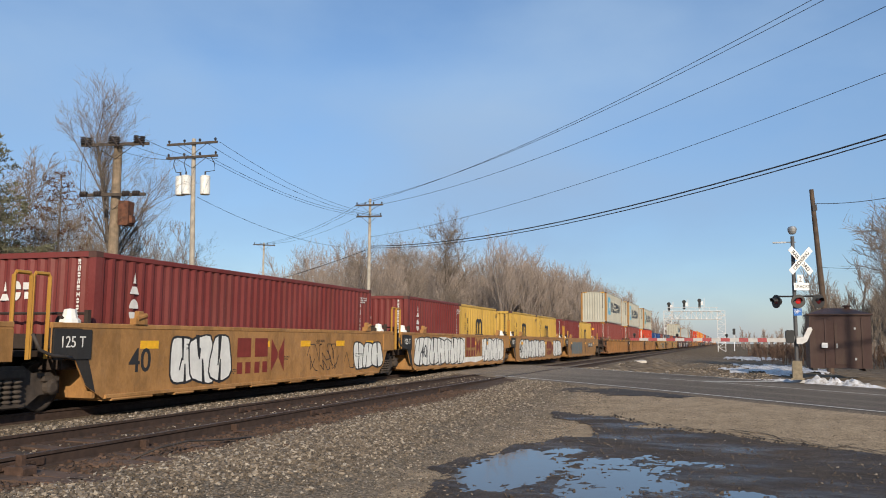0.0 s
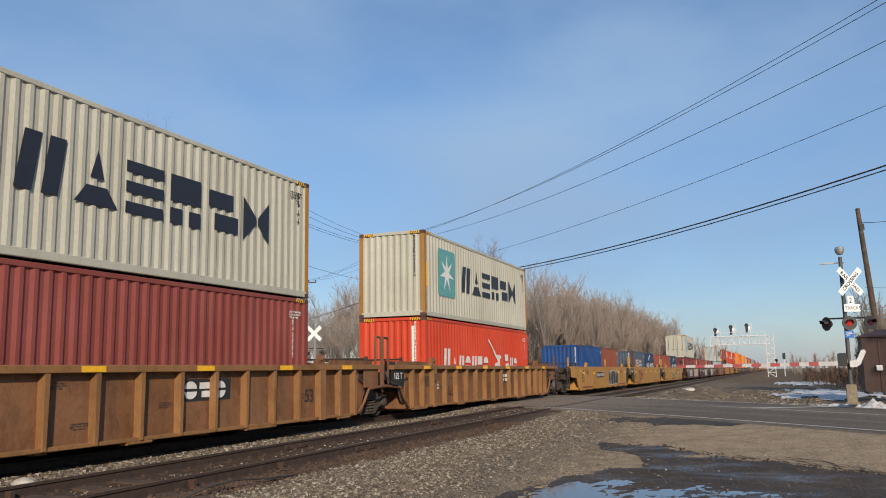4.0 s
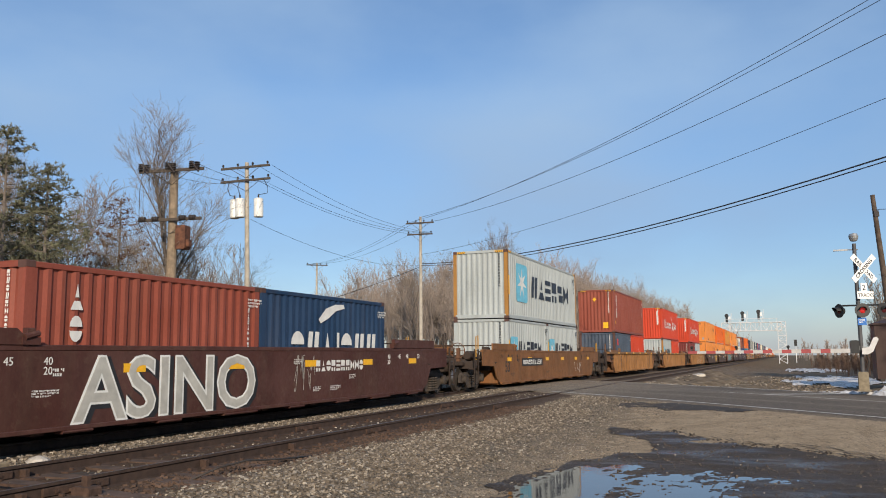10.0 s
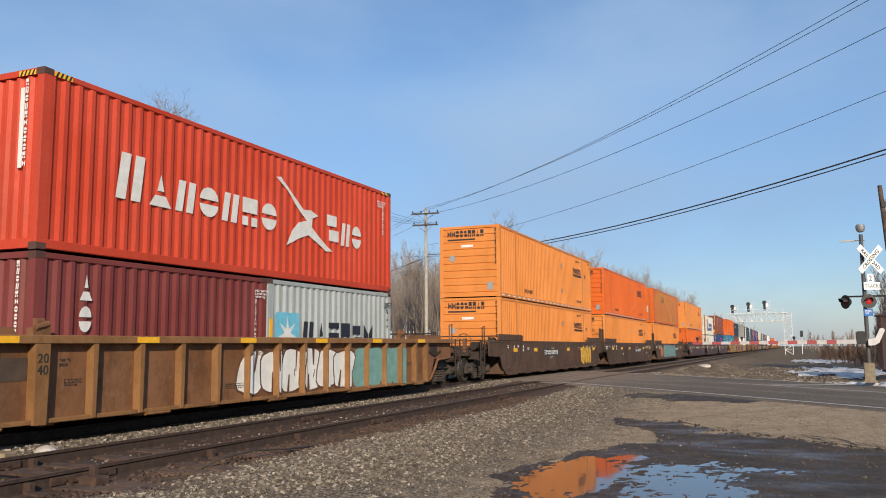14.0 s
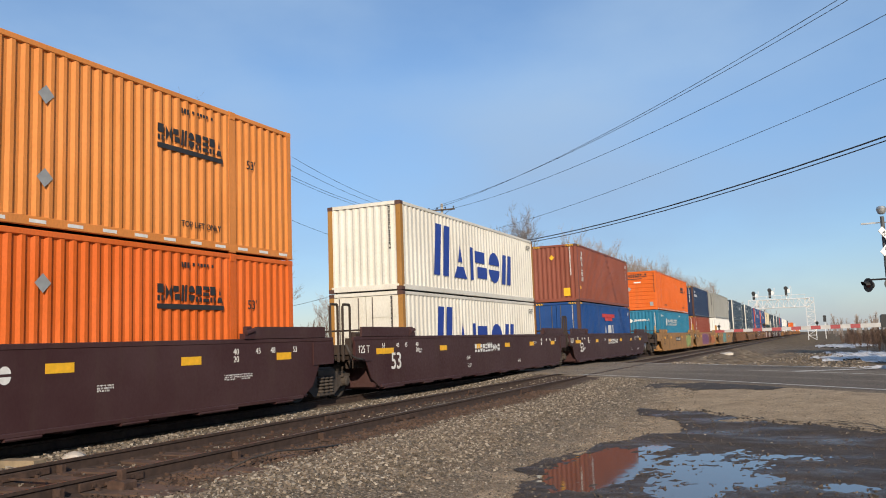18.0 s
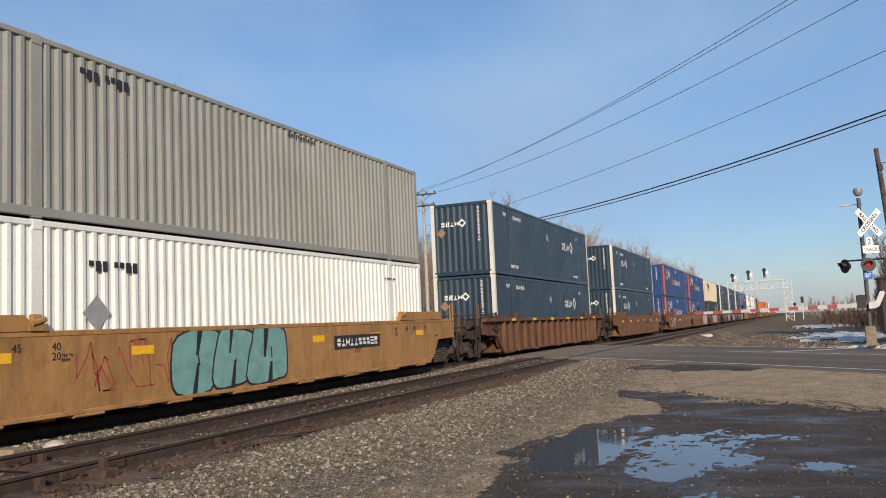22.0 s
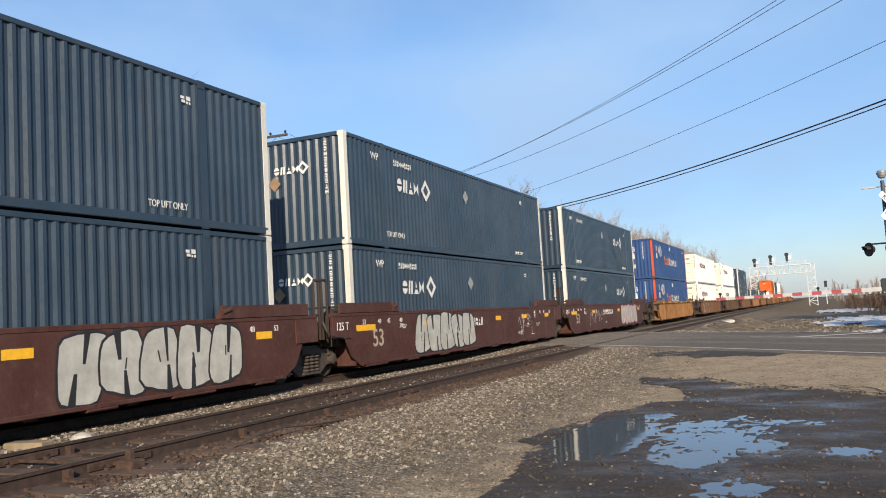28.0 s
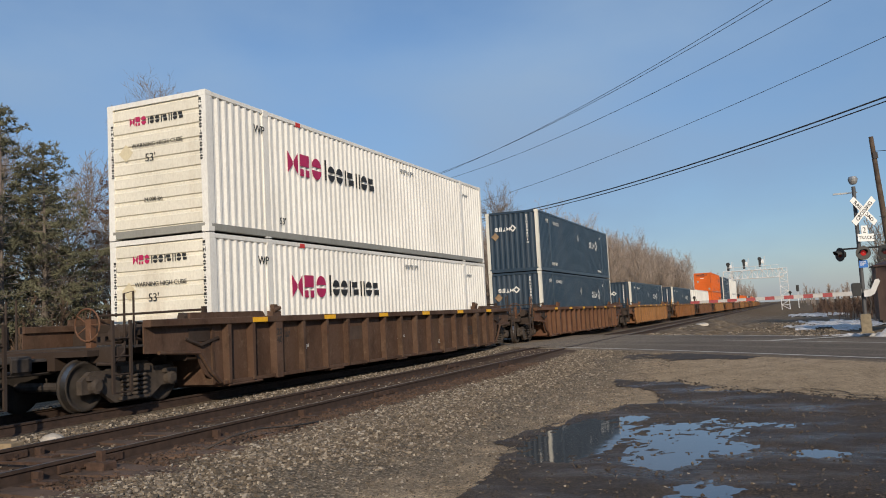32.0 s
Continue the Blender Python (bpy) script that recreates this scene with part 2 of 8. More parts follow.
C_ORANGE2 = paint("red_orange_paint", (0.74, 0.145, 0.018), 0.5, 0.0, 0.2)
C_WHITE = paint("white_paint", (0.90, 0.89, 0.84), 0.45, 0.02, 0.08, (0.5, 0.42, 0.3))
C_WHITE_END = paint("yellowed_white_paint", (0.86, 0.82, 0.70), 0.5, 0.12, 0.3, (0.30, 0.18, 0.07))
C_OFFWHITE = paint("off_white_paint", (0.78, 0.75, 0.66), 0.5, 0.1, 0.3, (0.4, 0.3, 0.18))
C_CREAM = paint("cream_paint", (0.74, 0.66, 0.46), 0.5, 0.3, 0.55, (0.30, 0.15, 0.06))
C_GREEN = paint("dark_green_paint", (0.018, 0.045, 0.042), 0.45, 0.05)
C_BLUEBLACK = paint("blue_black_paint", (0.026, 0.050, 0.080), 0.36, 0.03, 0.25, spec=0.45)
C_TEAL = paint("teal_blue_paint", (0.025, 0.20, 0.33), 0.45, 0.05)
C_SILVER = paint("silver_grey_paint", (0.33, 0.33, 0.30), 0.45, 0.1, 0.3)
POST_RUST = paint("rusty_yellow_post", (0.40, 0.20, 0.05), 0.6, 0.7)
POST_DARK = paint("dark_post", (0.10, 0.05, 0.04), 0.6, 0.5)
POST_RED = paint("orange_red_post", (0.60, 0.10, 0.05), 0.5, 0.1)
POST_WHITE = paint("white_post", (0.76, 0.74, 0.66), 0.5, 0.25)
CARGO_DARK = plain("dark_underside", (0.03, 0.028, 0.026), 0.8)
M_NAVYMARK = plain("navy_mark", (0.017, 0.020, 0.032), 0.5, 0, 6, 0.15)
M_BLUEMARK = plain("blue_mark", (0.015, 0.05, 0.30), 0.5, 0, 6, 0.15)
M_SKY = plain("light_blue_mark", (0.16, 0.50, 0.66), 0.5, 0, 6, 0.15)
M_SEA = plain("sea_green_mark", (0.11, 0.34, 0.33), 0.5, 0, 6, 0.15)
M_REDMARK = plain("red_mark", (0.60, 0.04, 0.03), 0.5, 0, 6, 0.15)
M_MAGENTA = plain("magenta_mark", (0.45, 0.02, 0.10), 0.5, 0, 6, 0.15)
M_ORANGEMARK = plain("orange_mark", (0.75, 0.20, 0.04), 0.5, 0, 6, 0.15)
M_GOLD = plain("gold_mark", (0.75, 0.42, 0.03), 0.5, 0, 6, 0.15)
TAN_MARK = plain("weathered_tan_placard", (0.27, 0.18, 0.10), 0.6, 0, 6, 0.25)
M_GREYMARK = plain("grey_mark", (0.30, 0.31, 0.31), 0.5, 0, 6, 0.15)

TRAIN = []          # (thing, place along the train, height over the rails)
MESHES = {}


def cached(key, make):
    if key not in MESHES:
        MESHES[key] = make()
    return MESHES[key]


def corrugated(length, z0, z1, x, period, crest, depth):
    """A wall of trapezoid ridges along y, its crests at x, its valleys behind."""
    s = Shape()
    n = max(1, round(length / period))
    p = length / n
    slope = (p - 2 * crest * p) / 2
    ys, xs = [], []
    for i in range(n):
        y = -length / 2 + i * p
        ys += [y, y + crest * p, y + crest * p + slope, y + 2 * crest * p + slope]
        xs += [x, x, x - depth, x - depth]
    ys.append(length / 2)
    xs.append(x)
    v = [(a, b, z) for a, b in zip(xs, ys) for z in (z0, z1)]
    s.add(v, [(2 * i, 2 * i + 2, 2 * i + 3, 2 * i + 1) for i in range(len(ys) - 1)])
    return s


def turn_shape(s, q):
    c, d = math.cos(q), math.sin(q)
    s.v = [(x * c - y * d, x * d + y * c, z) for x, y, z in s.v]
    return s


def side_mark(box, name, mesh, y, z, x, label=""):
    """Lay a flat mark, drawn in x-z, on the side that faces +x."""
    ob = part(name, mesh, None, box, label)
    ob.matrix_basis = pose(x, y, z, 0, 0, 90)
    if name in ("brand_mark", "car_number", "small_writing", "small_stencil", "graffiti", "graffiti_outline", "graffiti_detail", "reflective_tape", "size_stencil", "hazard_stripe"):
        ob["kind"] = "stuff"
    return ob


def end_mark(box, name, mesh, xx, z, y, label=""):
    ob = part(name, mesh, None, box, label)
    ob.matrix_basis = pose(xx, y, z)
    if name in ("brand_mark", "small_writing", "hazard_stripe"):
        ob["kind"] = "stuff"
    return ob


def figure(kind, w, h):
    """One plain figure in a cell w by h, in pieces that stand apart."""
    q = lambda x0, z0, x1, z1: [(x0 * w, z0 * h), (x1 * w, z0 * h), (x1 * w, z1 * h), (x0 * w, z1 * h)]
    p = lambda *pts: [(a * w, b * h) for a, b in pts]
    if kind == "g":      # two slanted bars
        return [p((0, 0), (0.34, 0), (0.50, 1), (0.16, 1)), p((0.52, 0), (0.86, 0), (1.0, 1), (0.66, 1))]
    if kind == "t":      # triangle with a gap across it
        return [p((0.34, 0.48), (0.66, 0.48), (0.5, 1)), p((0, 0), (1, 0), (0.74, 0.34), (0.26, 0.34))]
    if kind == "b":      # three bars
        return [q(0, 0, 1, 0.22), q(0, 0.39, 1, 0.61), q(0, 0.78, 1, 1)]
    if kind == "l":      # disc with a slot
        n = 7
        arc = lambda a0, z: [(w * (0.5 + 0.5 * math.cos(a0 + math.pi * k / n)), h * (z + (0.5 - 0.08) * math.sin(a0 + math.pi * k / n))) for k in range(n + 1)]
        return [arc(0.0, 0.58), arc(math.pi, 0.42)]
    if kind == "f":      # large square over two small ones
        return [q(0, 0.46, 0.92, 1), q(0, 0, 0.36, 0.32), q(0.56, 0, 0.92, 0.32)]
    if kind == "x":      # two wedges tip to tip
        return [p((0, 0), (0.5, 0.42), (0.5, 0.58), (0, 1)), p((0.56, 0.42), (1, 0), (1, 1), (0.56, 0.58))]
    if kind == "s":      # two bars set off from one another
        return [q(0, 0.56, 0.82, 0.92), q(0.18, 0.08, 1, 0.44)]
    if kind == "i":
        return [q(0.3, 0, 0.8, 1)]
    return [q(0, 0, 1, 1)]


def blocks(width, height, count, material, upright=False, first=1.0, pattern=""):
    """A row or column of plain figures in place of a name that is not lettered."""
    def make():
        s = Shape()
        r = random.Random(int(width * 100) + count * 7)
        kinds = pattern or "".join(r.choice("gtblfxslf") for _ in range(count))
        n = len(kinds)
        share = [0.42 if k == "i" else 1.0 for k in kinds]
        if first > 1.0:
            share[0] *= 1.18
        run = 0.0
        for i, k in enumerate(kinds):
            if upright:
                cell = height / n
                x, z, w, h = 0.0, height - (i + 1) * cell + cell * 0.1, width, cell * 0.82
            else:
                cell = width * share[i] / sum(share)
                x, z, w, h = run, 0.0, cell * 0.84, height * (first if i == 0 else 1.0)
                run += cell
            for pts in figure(k, w, h):
                s.add([(x + a, -0.003, z + b) for a, b in pts], [tuple(range(len(pts)))])
        return s.mesh("brand_mark", material)
    return cached(("blocks", width, height, count, material.name, upright, first, pattern), make)


def bars(width, height, rows, material, broken=True):
    """Small writing too far to read, as rows of short ticks."""
    def make():
        s, r = Shape(), random.Random(int(width * 971 + height * 77 + rows))
        step = height / rows
        for i in range(rows):
            x = 0.0
            z0, z1 = height - (i + 1) * step + step * 0.2, height - i * step - step * 0.12
            while x < width * (1 if i < rows - 1 else 0.7):
                w = min(width - x, step * r.uniform(0.30, 0.44)) if broken else width
                low = z0 if r.random() < 0.7 else z0 + (z1 - z0) * 0.45
                s.add([(x, -0.002, low), (x + w, -0.002, low), (x + w, -0.002, z1), (x, -0.002, z1)], [(0, 1, 2, 3)])
                x += w + step * (0.16 if r.random() < 0.8 else 0.55)
        return s.mesh("small_writing", material)
    return cached(("bars", round(width, 2), round(height, 2), rows, material.name, broken), make)


def star_panel(size):
    def back():
        s, n = Shape(), []
        c = size * 0.08
        for cx, cz, q0 in ((size - c, c, -90), (size - c, size - c, 0), (c, size - c, 90), (c, c, 180)):
            n += [(cx + c * math.cos(radians(q0 + a)), cz + c * math.sin(radians(q0 + a))) for a in (0, 45, 90)]
        s.add([(x, -0.002, z) for x, z in n], [tuple(range(len(n)))])
        return s

    def star():
        s, n = Shape(), []
        for i in range(14):
            r = size * (0.42 if i % 2 == 0 else 0.13)
            q = math.pi / 2 + math.pi * i / 7
            n.append((size / 2 + r * math.cos(q), size / 2 + r * math.sin(q)))
        s.add([(size / 2, -0.005, size / 2)] + [(x, -0.005, z) for x, z in n], [(0, i + 1, (i + 1) % 14 + 1) for i in range(14)])
        return s
    return back, star


def diamond(size, material):
    def make():
        s = Shape()
        s.add([(0, -0.003, -size), (size, -0.003, 0), (0, -0.003, size), (-size, -0.003, 0)], [(0, 1, 2, 3)])
        return s.mesh("placard", material)
    return cached(("diamond", size, material.name), make)


def rect(w, h, material, name="patch"):
    def make():
        s = Shape()
        s.box(0, w, -0.003, 0.003, 0, h)
        return s.mesh(name, material)
    return cached(("rect", w, h, material.name, name), make)


def polygon(points, material, name="emblem", lift=0.003):
    s = Shape()
    s.add([(x, -lift, z) for x, z in points], [tuple(range(len(points)))])
    return s.mesh(name, material)


BIRD = [(0.0, 0.98), (0.10, 1.0), (0.36, 0.80), (0.62, 0.60), (0.80, 0.62), (0.98, 0.56), (0.84, 0.50), (0.82, 0.36), (1.02, 0.22), (1.22, 0.10), (1.36, 0.04), (1.18, 0.02), (0.98, 0.12), (0.74, 0.22), (0.52, 0.14), (0.24, 0.0),
        (0.36, 0.24), (0.50, 0.38), (0.70, 0.44), (0.48, 0.60), (0.26, 0.82)]


def container(u, base, length, height, color, label, wide=2.438, posts=None, end="ridged", ridge="deep", marks=(), rails=None, end_paint=None):
    """A freight container: walls of pressed ridges between posts, rails and castings. Its origin is the middle of its floor."""
    box = thing("freight_container", label, "container", group="containers on the train")
    L, H, W = length, height, wide
    post_m, rail_m = posts or color, rails or color
    deep = {"deep": (0.278, 0.26, 0.036), "fine": (0.232, 0.27, 0.038), "flat": (0.61, 0.47, 0.012)}[ridge]
    zb, zt = 0.17, H - 0.11
    side = lambda: corrugated(L - 0.30, zb, zt, W / 2 - 0.008, *deep).mesh("side_wall", color)
    me = cached(("side", L, H, W, ridge, color.name), side)
    part("side_wall", me, None, box)
    far = part("side_wall", me, None, box)
    far.matrix_basis = pose(0, 0, 0, 0, 0, 180)

    def end_wall():
        if end == "ridged":
            s = turn_shape(corrugated(W - 0.3, zb, zt, L / 2 - 0.02, 0.25, 0.26, 0.04), -math.pi / 2)
        else:
            s = Shape().box(-W / 2 + 0.15, W / 2 - 0.15, -L / 2 + 0.03, -L / 2 + 0.07, zb, zt)
            if end == "beaded":
                s, k, y0, y1 = Shape(), 9, -L / 2 + 0.045, -L / 2 + 0.012
                step = (zt - zb) / k
                zs, yy = [zb], [y0]
                for i in range(k):
                    z = zb + i * step
                    zs += [z + 0.03, z + 0.05, z + step - 0.05, z + step - 0.03]
                    yy += [y0, y1, y1, y0]
                zs.append(zt)
                yy.append(y0)
                s.add([(x, y, z) for y, z in zip(yy, zs) for x in (-W / 2 + 0.15, W / 2 - 0.15)], [(2 * i, 2 * i + 1, 2 * i + 3, 2 * i + 2) for i in range(len(zs) - 1)])
        return s.mesh("end_wall", end_paint or color)
    e = cached(("end", L, H, W, end, (end_paint or color).name), end_wall)
    if end == "doors":
        for x0, x1 in ((-W / 2 + 0.13, -0.012), (0.012, W / 2 - 0.13)):
            d = part("door", cached(("door", L, H, W, color.name, x0), lambda: door_shape(x0, x1, L, H).mesh("door", color)), None, box)
            for xb in (x0 + 0.22, x1 - 0.22):
                part("lock_rod", cached(("rod", H), lambda: Shape().tube([(0, 0, 0.2), (0, 0, H - 0.15)], 0.02, sides=6)
                                        .box(-0.05, 0.05, -0.02, 0.02, 0.32, 0.40).box(-0.2, 0.03, -0.035, -0.01, 1.02, 1.07).mesh("lock_rod", STEEL)),
                     None, d, at=(xb, -L / 2 - 0.005, 0))
        part("end_wall", cached(("inner", L, H, W), lambda: Shape().box(-W / 2 + 0.2, W / 2 - 0.2, L / 2 - 0.07, L / 2 - 0.03, zb, zt).mesh("end_wall", color)), None, box)
    else:
        part("end_wall", e, None, box)
        b = part("end_wall", e, None, box)
        b.matrix_basis = pose(0, 0, 0, 0, 0, 180)

    def roof():
        s = Shape().box(-W / 2 + 0.05, W / 2 - 0.05, -L / 2 + 0.1, L / 2 - 0.1, H - 0.06, H - 0.025)
        for i in range(int(L / 0.6)):
            y = -L / 2 + 0.4 + i * 0.6
            s.box(-W / 2 + 0.15, W / 2 - 0.15, y, y + 0.25, H - 0.025, H - 0.008)
        return s.mesh("roof", color)
    part("roof", cached(("roof", L, H, W, color.name), roof), None, box)
    part("floor", cached(("floor", L, W), lambda: Shape().box(-W / 2 + 0.06, W / 2 - 0.06, -L / 2 + 0.1, L / 2 - 0.1, 0.06, 0.14).mesh("floor", CARGO_DARK)), None, box)

    def ring(z0, z1, mat, name):
        t = Shape()
        for q in (-1, 1):
            xa, xb = sorted((q * W / 2, q * (W / 2 - 0.07)))
            t.box(xa, xb, -L / 2 + 0.1, L / 2 - 0.1, z0, z1, 0.012)
            ya, yb = sorted((q * L / 2, q * (L / 2 - 0.1)))
            t.box(-W / 2 + 0.1, W / 2 - 0.1, ya, yb, z0 + 0.008, z1 + 0.01)
        return t.mesh(name, mat)
    part("bottom_frame", cached(("low", L, H, W, rail_m.name), lambda: ring(0.02, 0.17, rail_m, "bottom_frame")), None, box)
    part("top_frame", cached(("high", L, H, W, color.name), lambda: ring(H - 0.11, H - 0.012, color, "top_frame")), None, box)
    pm = cached(("post", H, post_m.name), lambda: Shape().box(-0.075, 0.075, -0.08, 0.08, 0.1, H - 0.1).mesh("corner_post", post_m))
    cast_m = color if L > 14 and color in (C_WHITE, C_SILVER, C_CREAM, C_ORANGE, C_ORANGE2, C_TEAL) else POST_WHITE if post_m is POST_WHITE else POST_DARK
    cm = cached(("casting", cast_m.name), lambda: casting().mesh("corner_casting", cast_m))
    if L > 14:      # lifting posts at forty feet
        for q in (-1, 1):
            for k in (-1, 1):
                part("lift_post", cached(("lift", H, color.name), lambda: Shape().box(-0.022, 0.022, -0.10, 0.10, 0.0, H - 0.004).box(-0.034, 0.034, -0.09, 0.09, H - 0.16, H - 0.02)
                                         .mesh("lift_post", color)), None, box, at=(q * (W / 2 - 0.026), k * 6.01, 0))
    for qx in (-1, 1):
        for qy in (-1, 1):
            part("corner_post", pm, None, box, at=(qx * (W / 2 - 0.077), qy * (L / 2 - 0.082), 0))
            for z in (0.0, H - 0.118):
                part("corner_casting", cm, None, box, at=(qx * (W / 2 - 0.087), qy * (L / 2 - 0.087), z))
    face = W / 2 + 0.001
    if H == HC and L == L40:
        tape = cached(("tapeback",), lambda: rect(0.36, 0.085, YELLOW_MARK, "hazard_patch"))
        bars4 = cached(("tapebars",), hazard_bars)
        for put, a, b in ((side_mark, -L / 2 + 0.19, face), (side_mark, L / 2 - 0.55, face), (end_mark, -W / 2 + 0.19, -L / 2 - 0.004), (end_mark, W / 2 - 0.55, -L / 2 - 0.004)):
            put(box, "hazard_patch", tape, a, H - 0.105, b)
            put(box, "hazard_stripe", bars4, a, H - 0.105, b)
    for m in marks:
        m(box, face, L, H)
    TRAIN.append((box, u, base))
    return box


def hazard_bars():
    s = Shape()
    for i in range(4):
        s.add([(0.02 + i * 0.085, -0.0045, 0.0), (0.06 + i * 0.085, -0.0045, 0.0), (0.10 + i * 0.085, -0.0045, 0.085), (0.06 + i * 0.085, -0.0045, 0.085)], [(0, 1, 2, 3)])
    return s.mesh("hazard_stripe", BLACK_MARK)


def casting():
    s = Shape().box(-0.089, 0.089, -0.089, 0.089, 0.0, 0.118, 0.012)
    return s.box(0.086, 0.0905, -0.03, 0.03, 0.035, 0.085)


def door_shape(x0, x1, L, H):
    s = Shape().box(x0, x1, -L / 2 + 0.03, -L / 2 + 0.07, 0.17, H - 0.12)
    k = 4
    for i in range(k):
        z = 0.25 + i * (H - 0.45) / k
        s.box(x0 + 0.1, x1 - 0.1, -L / 2 + 0.015, -L / 2 + 0.03, z, z + (H - 0.45) / k - 0.12)
    return s


# marks: each takes the box, its face, length and height
def m_blocks(y, z, w, h, count, material, first=1.0, pattern=""):
    return lambda b, f, L, H: side_mark(b, "brand_mark", blocks(w, h, count, material, False, first, pattern), y * L - L / 2, z * H, f)


def m_column(y, z0, z1, count, material, wide=0.3, pattern=""):
    return lambda b, f, L, H: side_mark(b, "brand_mark", blocks(wide, (z1 - z0) * H, count, material, True, 1.0, pattern), y * L - L / 2, z0 * H, f)


def m_text(text, y, z, size, material, bold=0.0, squeeze=1.0):
    return lambda b, f, L, H: side_mark(b, "lettering", lettering(text, size, material, 0.003, bold, squeeze), y * L - L / 2, z * H, f)


def m_bars(y, z, w, h, rows, material):
    return lambda b, f, L, H: side_mark(b, "small_writing", bars(w, h, rows, material), y * L - L / 2, z * H, f)


def m_rect(y, z, w, h, material):
    return lambda b, f, L, H: side_mark(b, "patch", rect(w, h, material), y * L - L / 2, z * H, f)


def m_diamond(y, z, size, material, lift=0.0):
    return lambda b, f, L, H: side_mark(b, "placard", diamond(size, material), y * L - L / 2, z * H, f + lift)


def m_star(y, z, size, material):
    def put(b, f, L, H):
        back, star = star_panel(size)
        side_mark(b, "emblem_panel", cached(("starback", size, material.name), lambda: back().mesh("emblem_panel", material)), y * L - L / 2, z * H, f)
        side_mark(b, "emblem_star", cached(("star", size), lambda: star().mesh("emblem_star", WHITE_MARK)), y * L - L / 2, z * H, f)
    return put


def m_bird(y, z, size):
    return lambda b, f, L, H: side_mark(b, "emblem", cached(("bird", size), lambda: polygon([(p * size * 1.2, q * size) for p, q in BIRD], WHITE_MARK)), y * L - L / 2, z * H, f)


def e_text(text, x, z, size, material, squeeze=1.0):
    return lambda b, f, L, H: end_mark(b, "lettering", lettering(text, size, material, 0.003, 0.0, squeeze), x, z * H, -L / 2 + 0.004)


def e_blocks(x, z, w, h, count, material, pattern=""):
    return lambda b, f, L, H: end_mark(b, "brand_mark", blocks(w, h, count, material, False, 1.0, pattern), x, z * H, -L / 2 + 0.004)


def e_column(x, z0, z1, count, material, wide=0.1):
    return lambda b, f, L, H: end_mark(b, "small_writing", blocks(wide, (z1 - z0) * H, count, material, True), x, z0 * H, -L / 2 + 0.004)


def e_rect(x, z, w, h, material):
    return lambda b, f, L, H: end_mark(b, "patch", rect(w, h, material), x, z * H, -L / 2 + 0.004)


def e_diamond(x, z, size, material):
    return lambda b, f, L, H: end_mark(b, "placard", diamond(size, material), x, z * H, -L / 2 + 0.004)


ID_W = (e_column(0.82, 0.45, 0.95, 11, WHITE_MARK, 0.07), m_bars(0.93, 0.82, 0.5, 0.2, 3, WHITE_MARK))
ID_B = (e_column(0.82, 0.45, 0.95, 11, BLACK_MARK, 0.07), m_bars(0.93, 0.82, 0.5, 0.2, 3, BLACK_MARK))
HC, STD, L40, L20, L53 = 2.896, 2.591, 12.19, 6.06, 16.15


def maroon_box(u, z, color=C_MAROON, length=L40):
    marks = (m_column(0.075 if length > 7 else 0.145, 0.30, 0.90, 3, WHITE_MARK, 0.26, "tls"), e_blocks(-0.95, 0.66, 0.80, 0.36, 3, WHITE_MARK, "tls"), m_column(0.93, 0.4, 0.82, 9, WHITE_MARK, 0.06)) + ID_W
    return container(u, z, length, STD, color, "maroon ridged steel freight container with white upright name", marks=marks)


def yellow20(u, z):
    emblem = lambda b, f, L, H: side_mark(b, "emblem", cached(("arches",), arch_emblem), 0.39 * L - L / 2, 0.48 * H, f)
    marks = (emblem, m_column(0.11, 0.08, 0.86, 8, BLACK_MARK, 0.13), m_column(0.17, 0.08, 0.78, 7, BLACK_MARK, 0.13)) + ID_B
    return container(u, z, L20, STD, C_YELLOW, "short yellow ridged freight container with black emblem", marks=marks)


def arch_emblem():
    """Two fat arches on a foot bar."""
    s, n = Shape(), 8
    s.add([(-0.14, -0.003, 0.0), (1.14, -0.003, 0.0), (1.14, -0.003, 0.09), (-0.14, -0.003, 0.09)], [(0, 1, 2, 3)])
    for x0 in (0.0, 0.42):
        out = [(x0 + 0.29 - 0.29 * math.cos(math.pi * k / n), 0.52 + 0.26 * math.sin(math.pi * k / n)) for k in range(n + 1)]
        inn = [(x0 + 0.29 - 0.13 * math.cos(math.pi * k / n), 0.50 + 0.12 * math.sin(math.pi * k / n)) for k in range(n + 1)]
        lift = 0.003 if x0 == 0.0 else 0.0034
        quads = [[out[k], out[k + 1], inn[k + 1], inn[k]] for k in range(n)] + [[(x0, 0.1), out[0], inn[0], (x0 + 0.16, 0.1)], [(x0 + 0.42, 0.1), inn[n], out[n], (x0 + 0.58, 0.1)]]
        for pts in quads:
            s.add([(a, -lift, b) for a, b in pts], [(0, 1, 2, 3)])
    return s.mesh("emblem", BLACK_MARK)


def grey_box(u, z, length=L40, height=HC, color=C_GREY, panel=M_SKY, posts=None, end="ridged"):
    k = length / L40
    big = k > 0.7
    marks = (m_star(0.098 if big else 0.047, 0.27 if big else 0.34, 1.66 if big else 0.98, panel),
             m_blocks(0.288 if big else 0.229, 0.376 if big else 0.40, 7.1 if big else 3.65, 0.97 if big else 0.64, 6, M_NAVYMARK, 1.0, "gtbfsx"), m_column(0.955, 0.62, 0.9, 4, BLACK_MARK, 0.1)) + ID_B
    if end != "doors":
        marks += (m_rect(0.012, 0.35, 0.11, 0.8, YELLOW_MARK),)
    return container(u, z, length, height, color, "light grey ridged freight container with white star on blue panel", marks=marks, posts=posts, end=end)


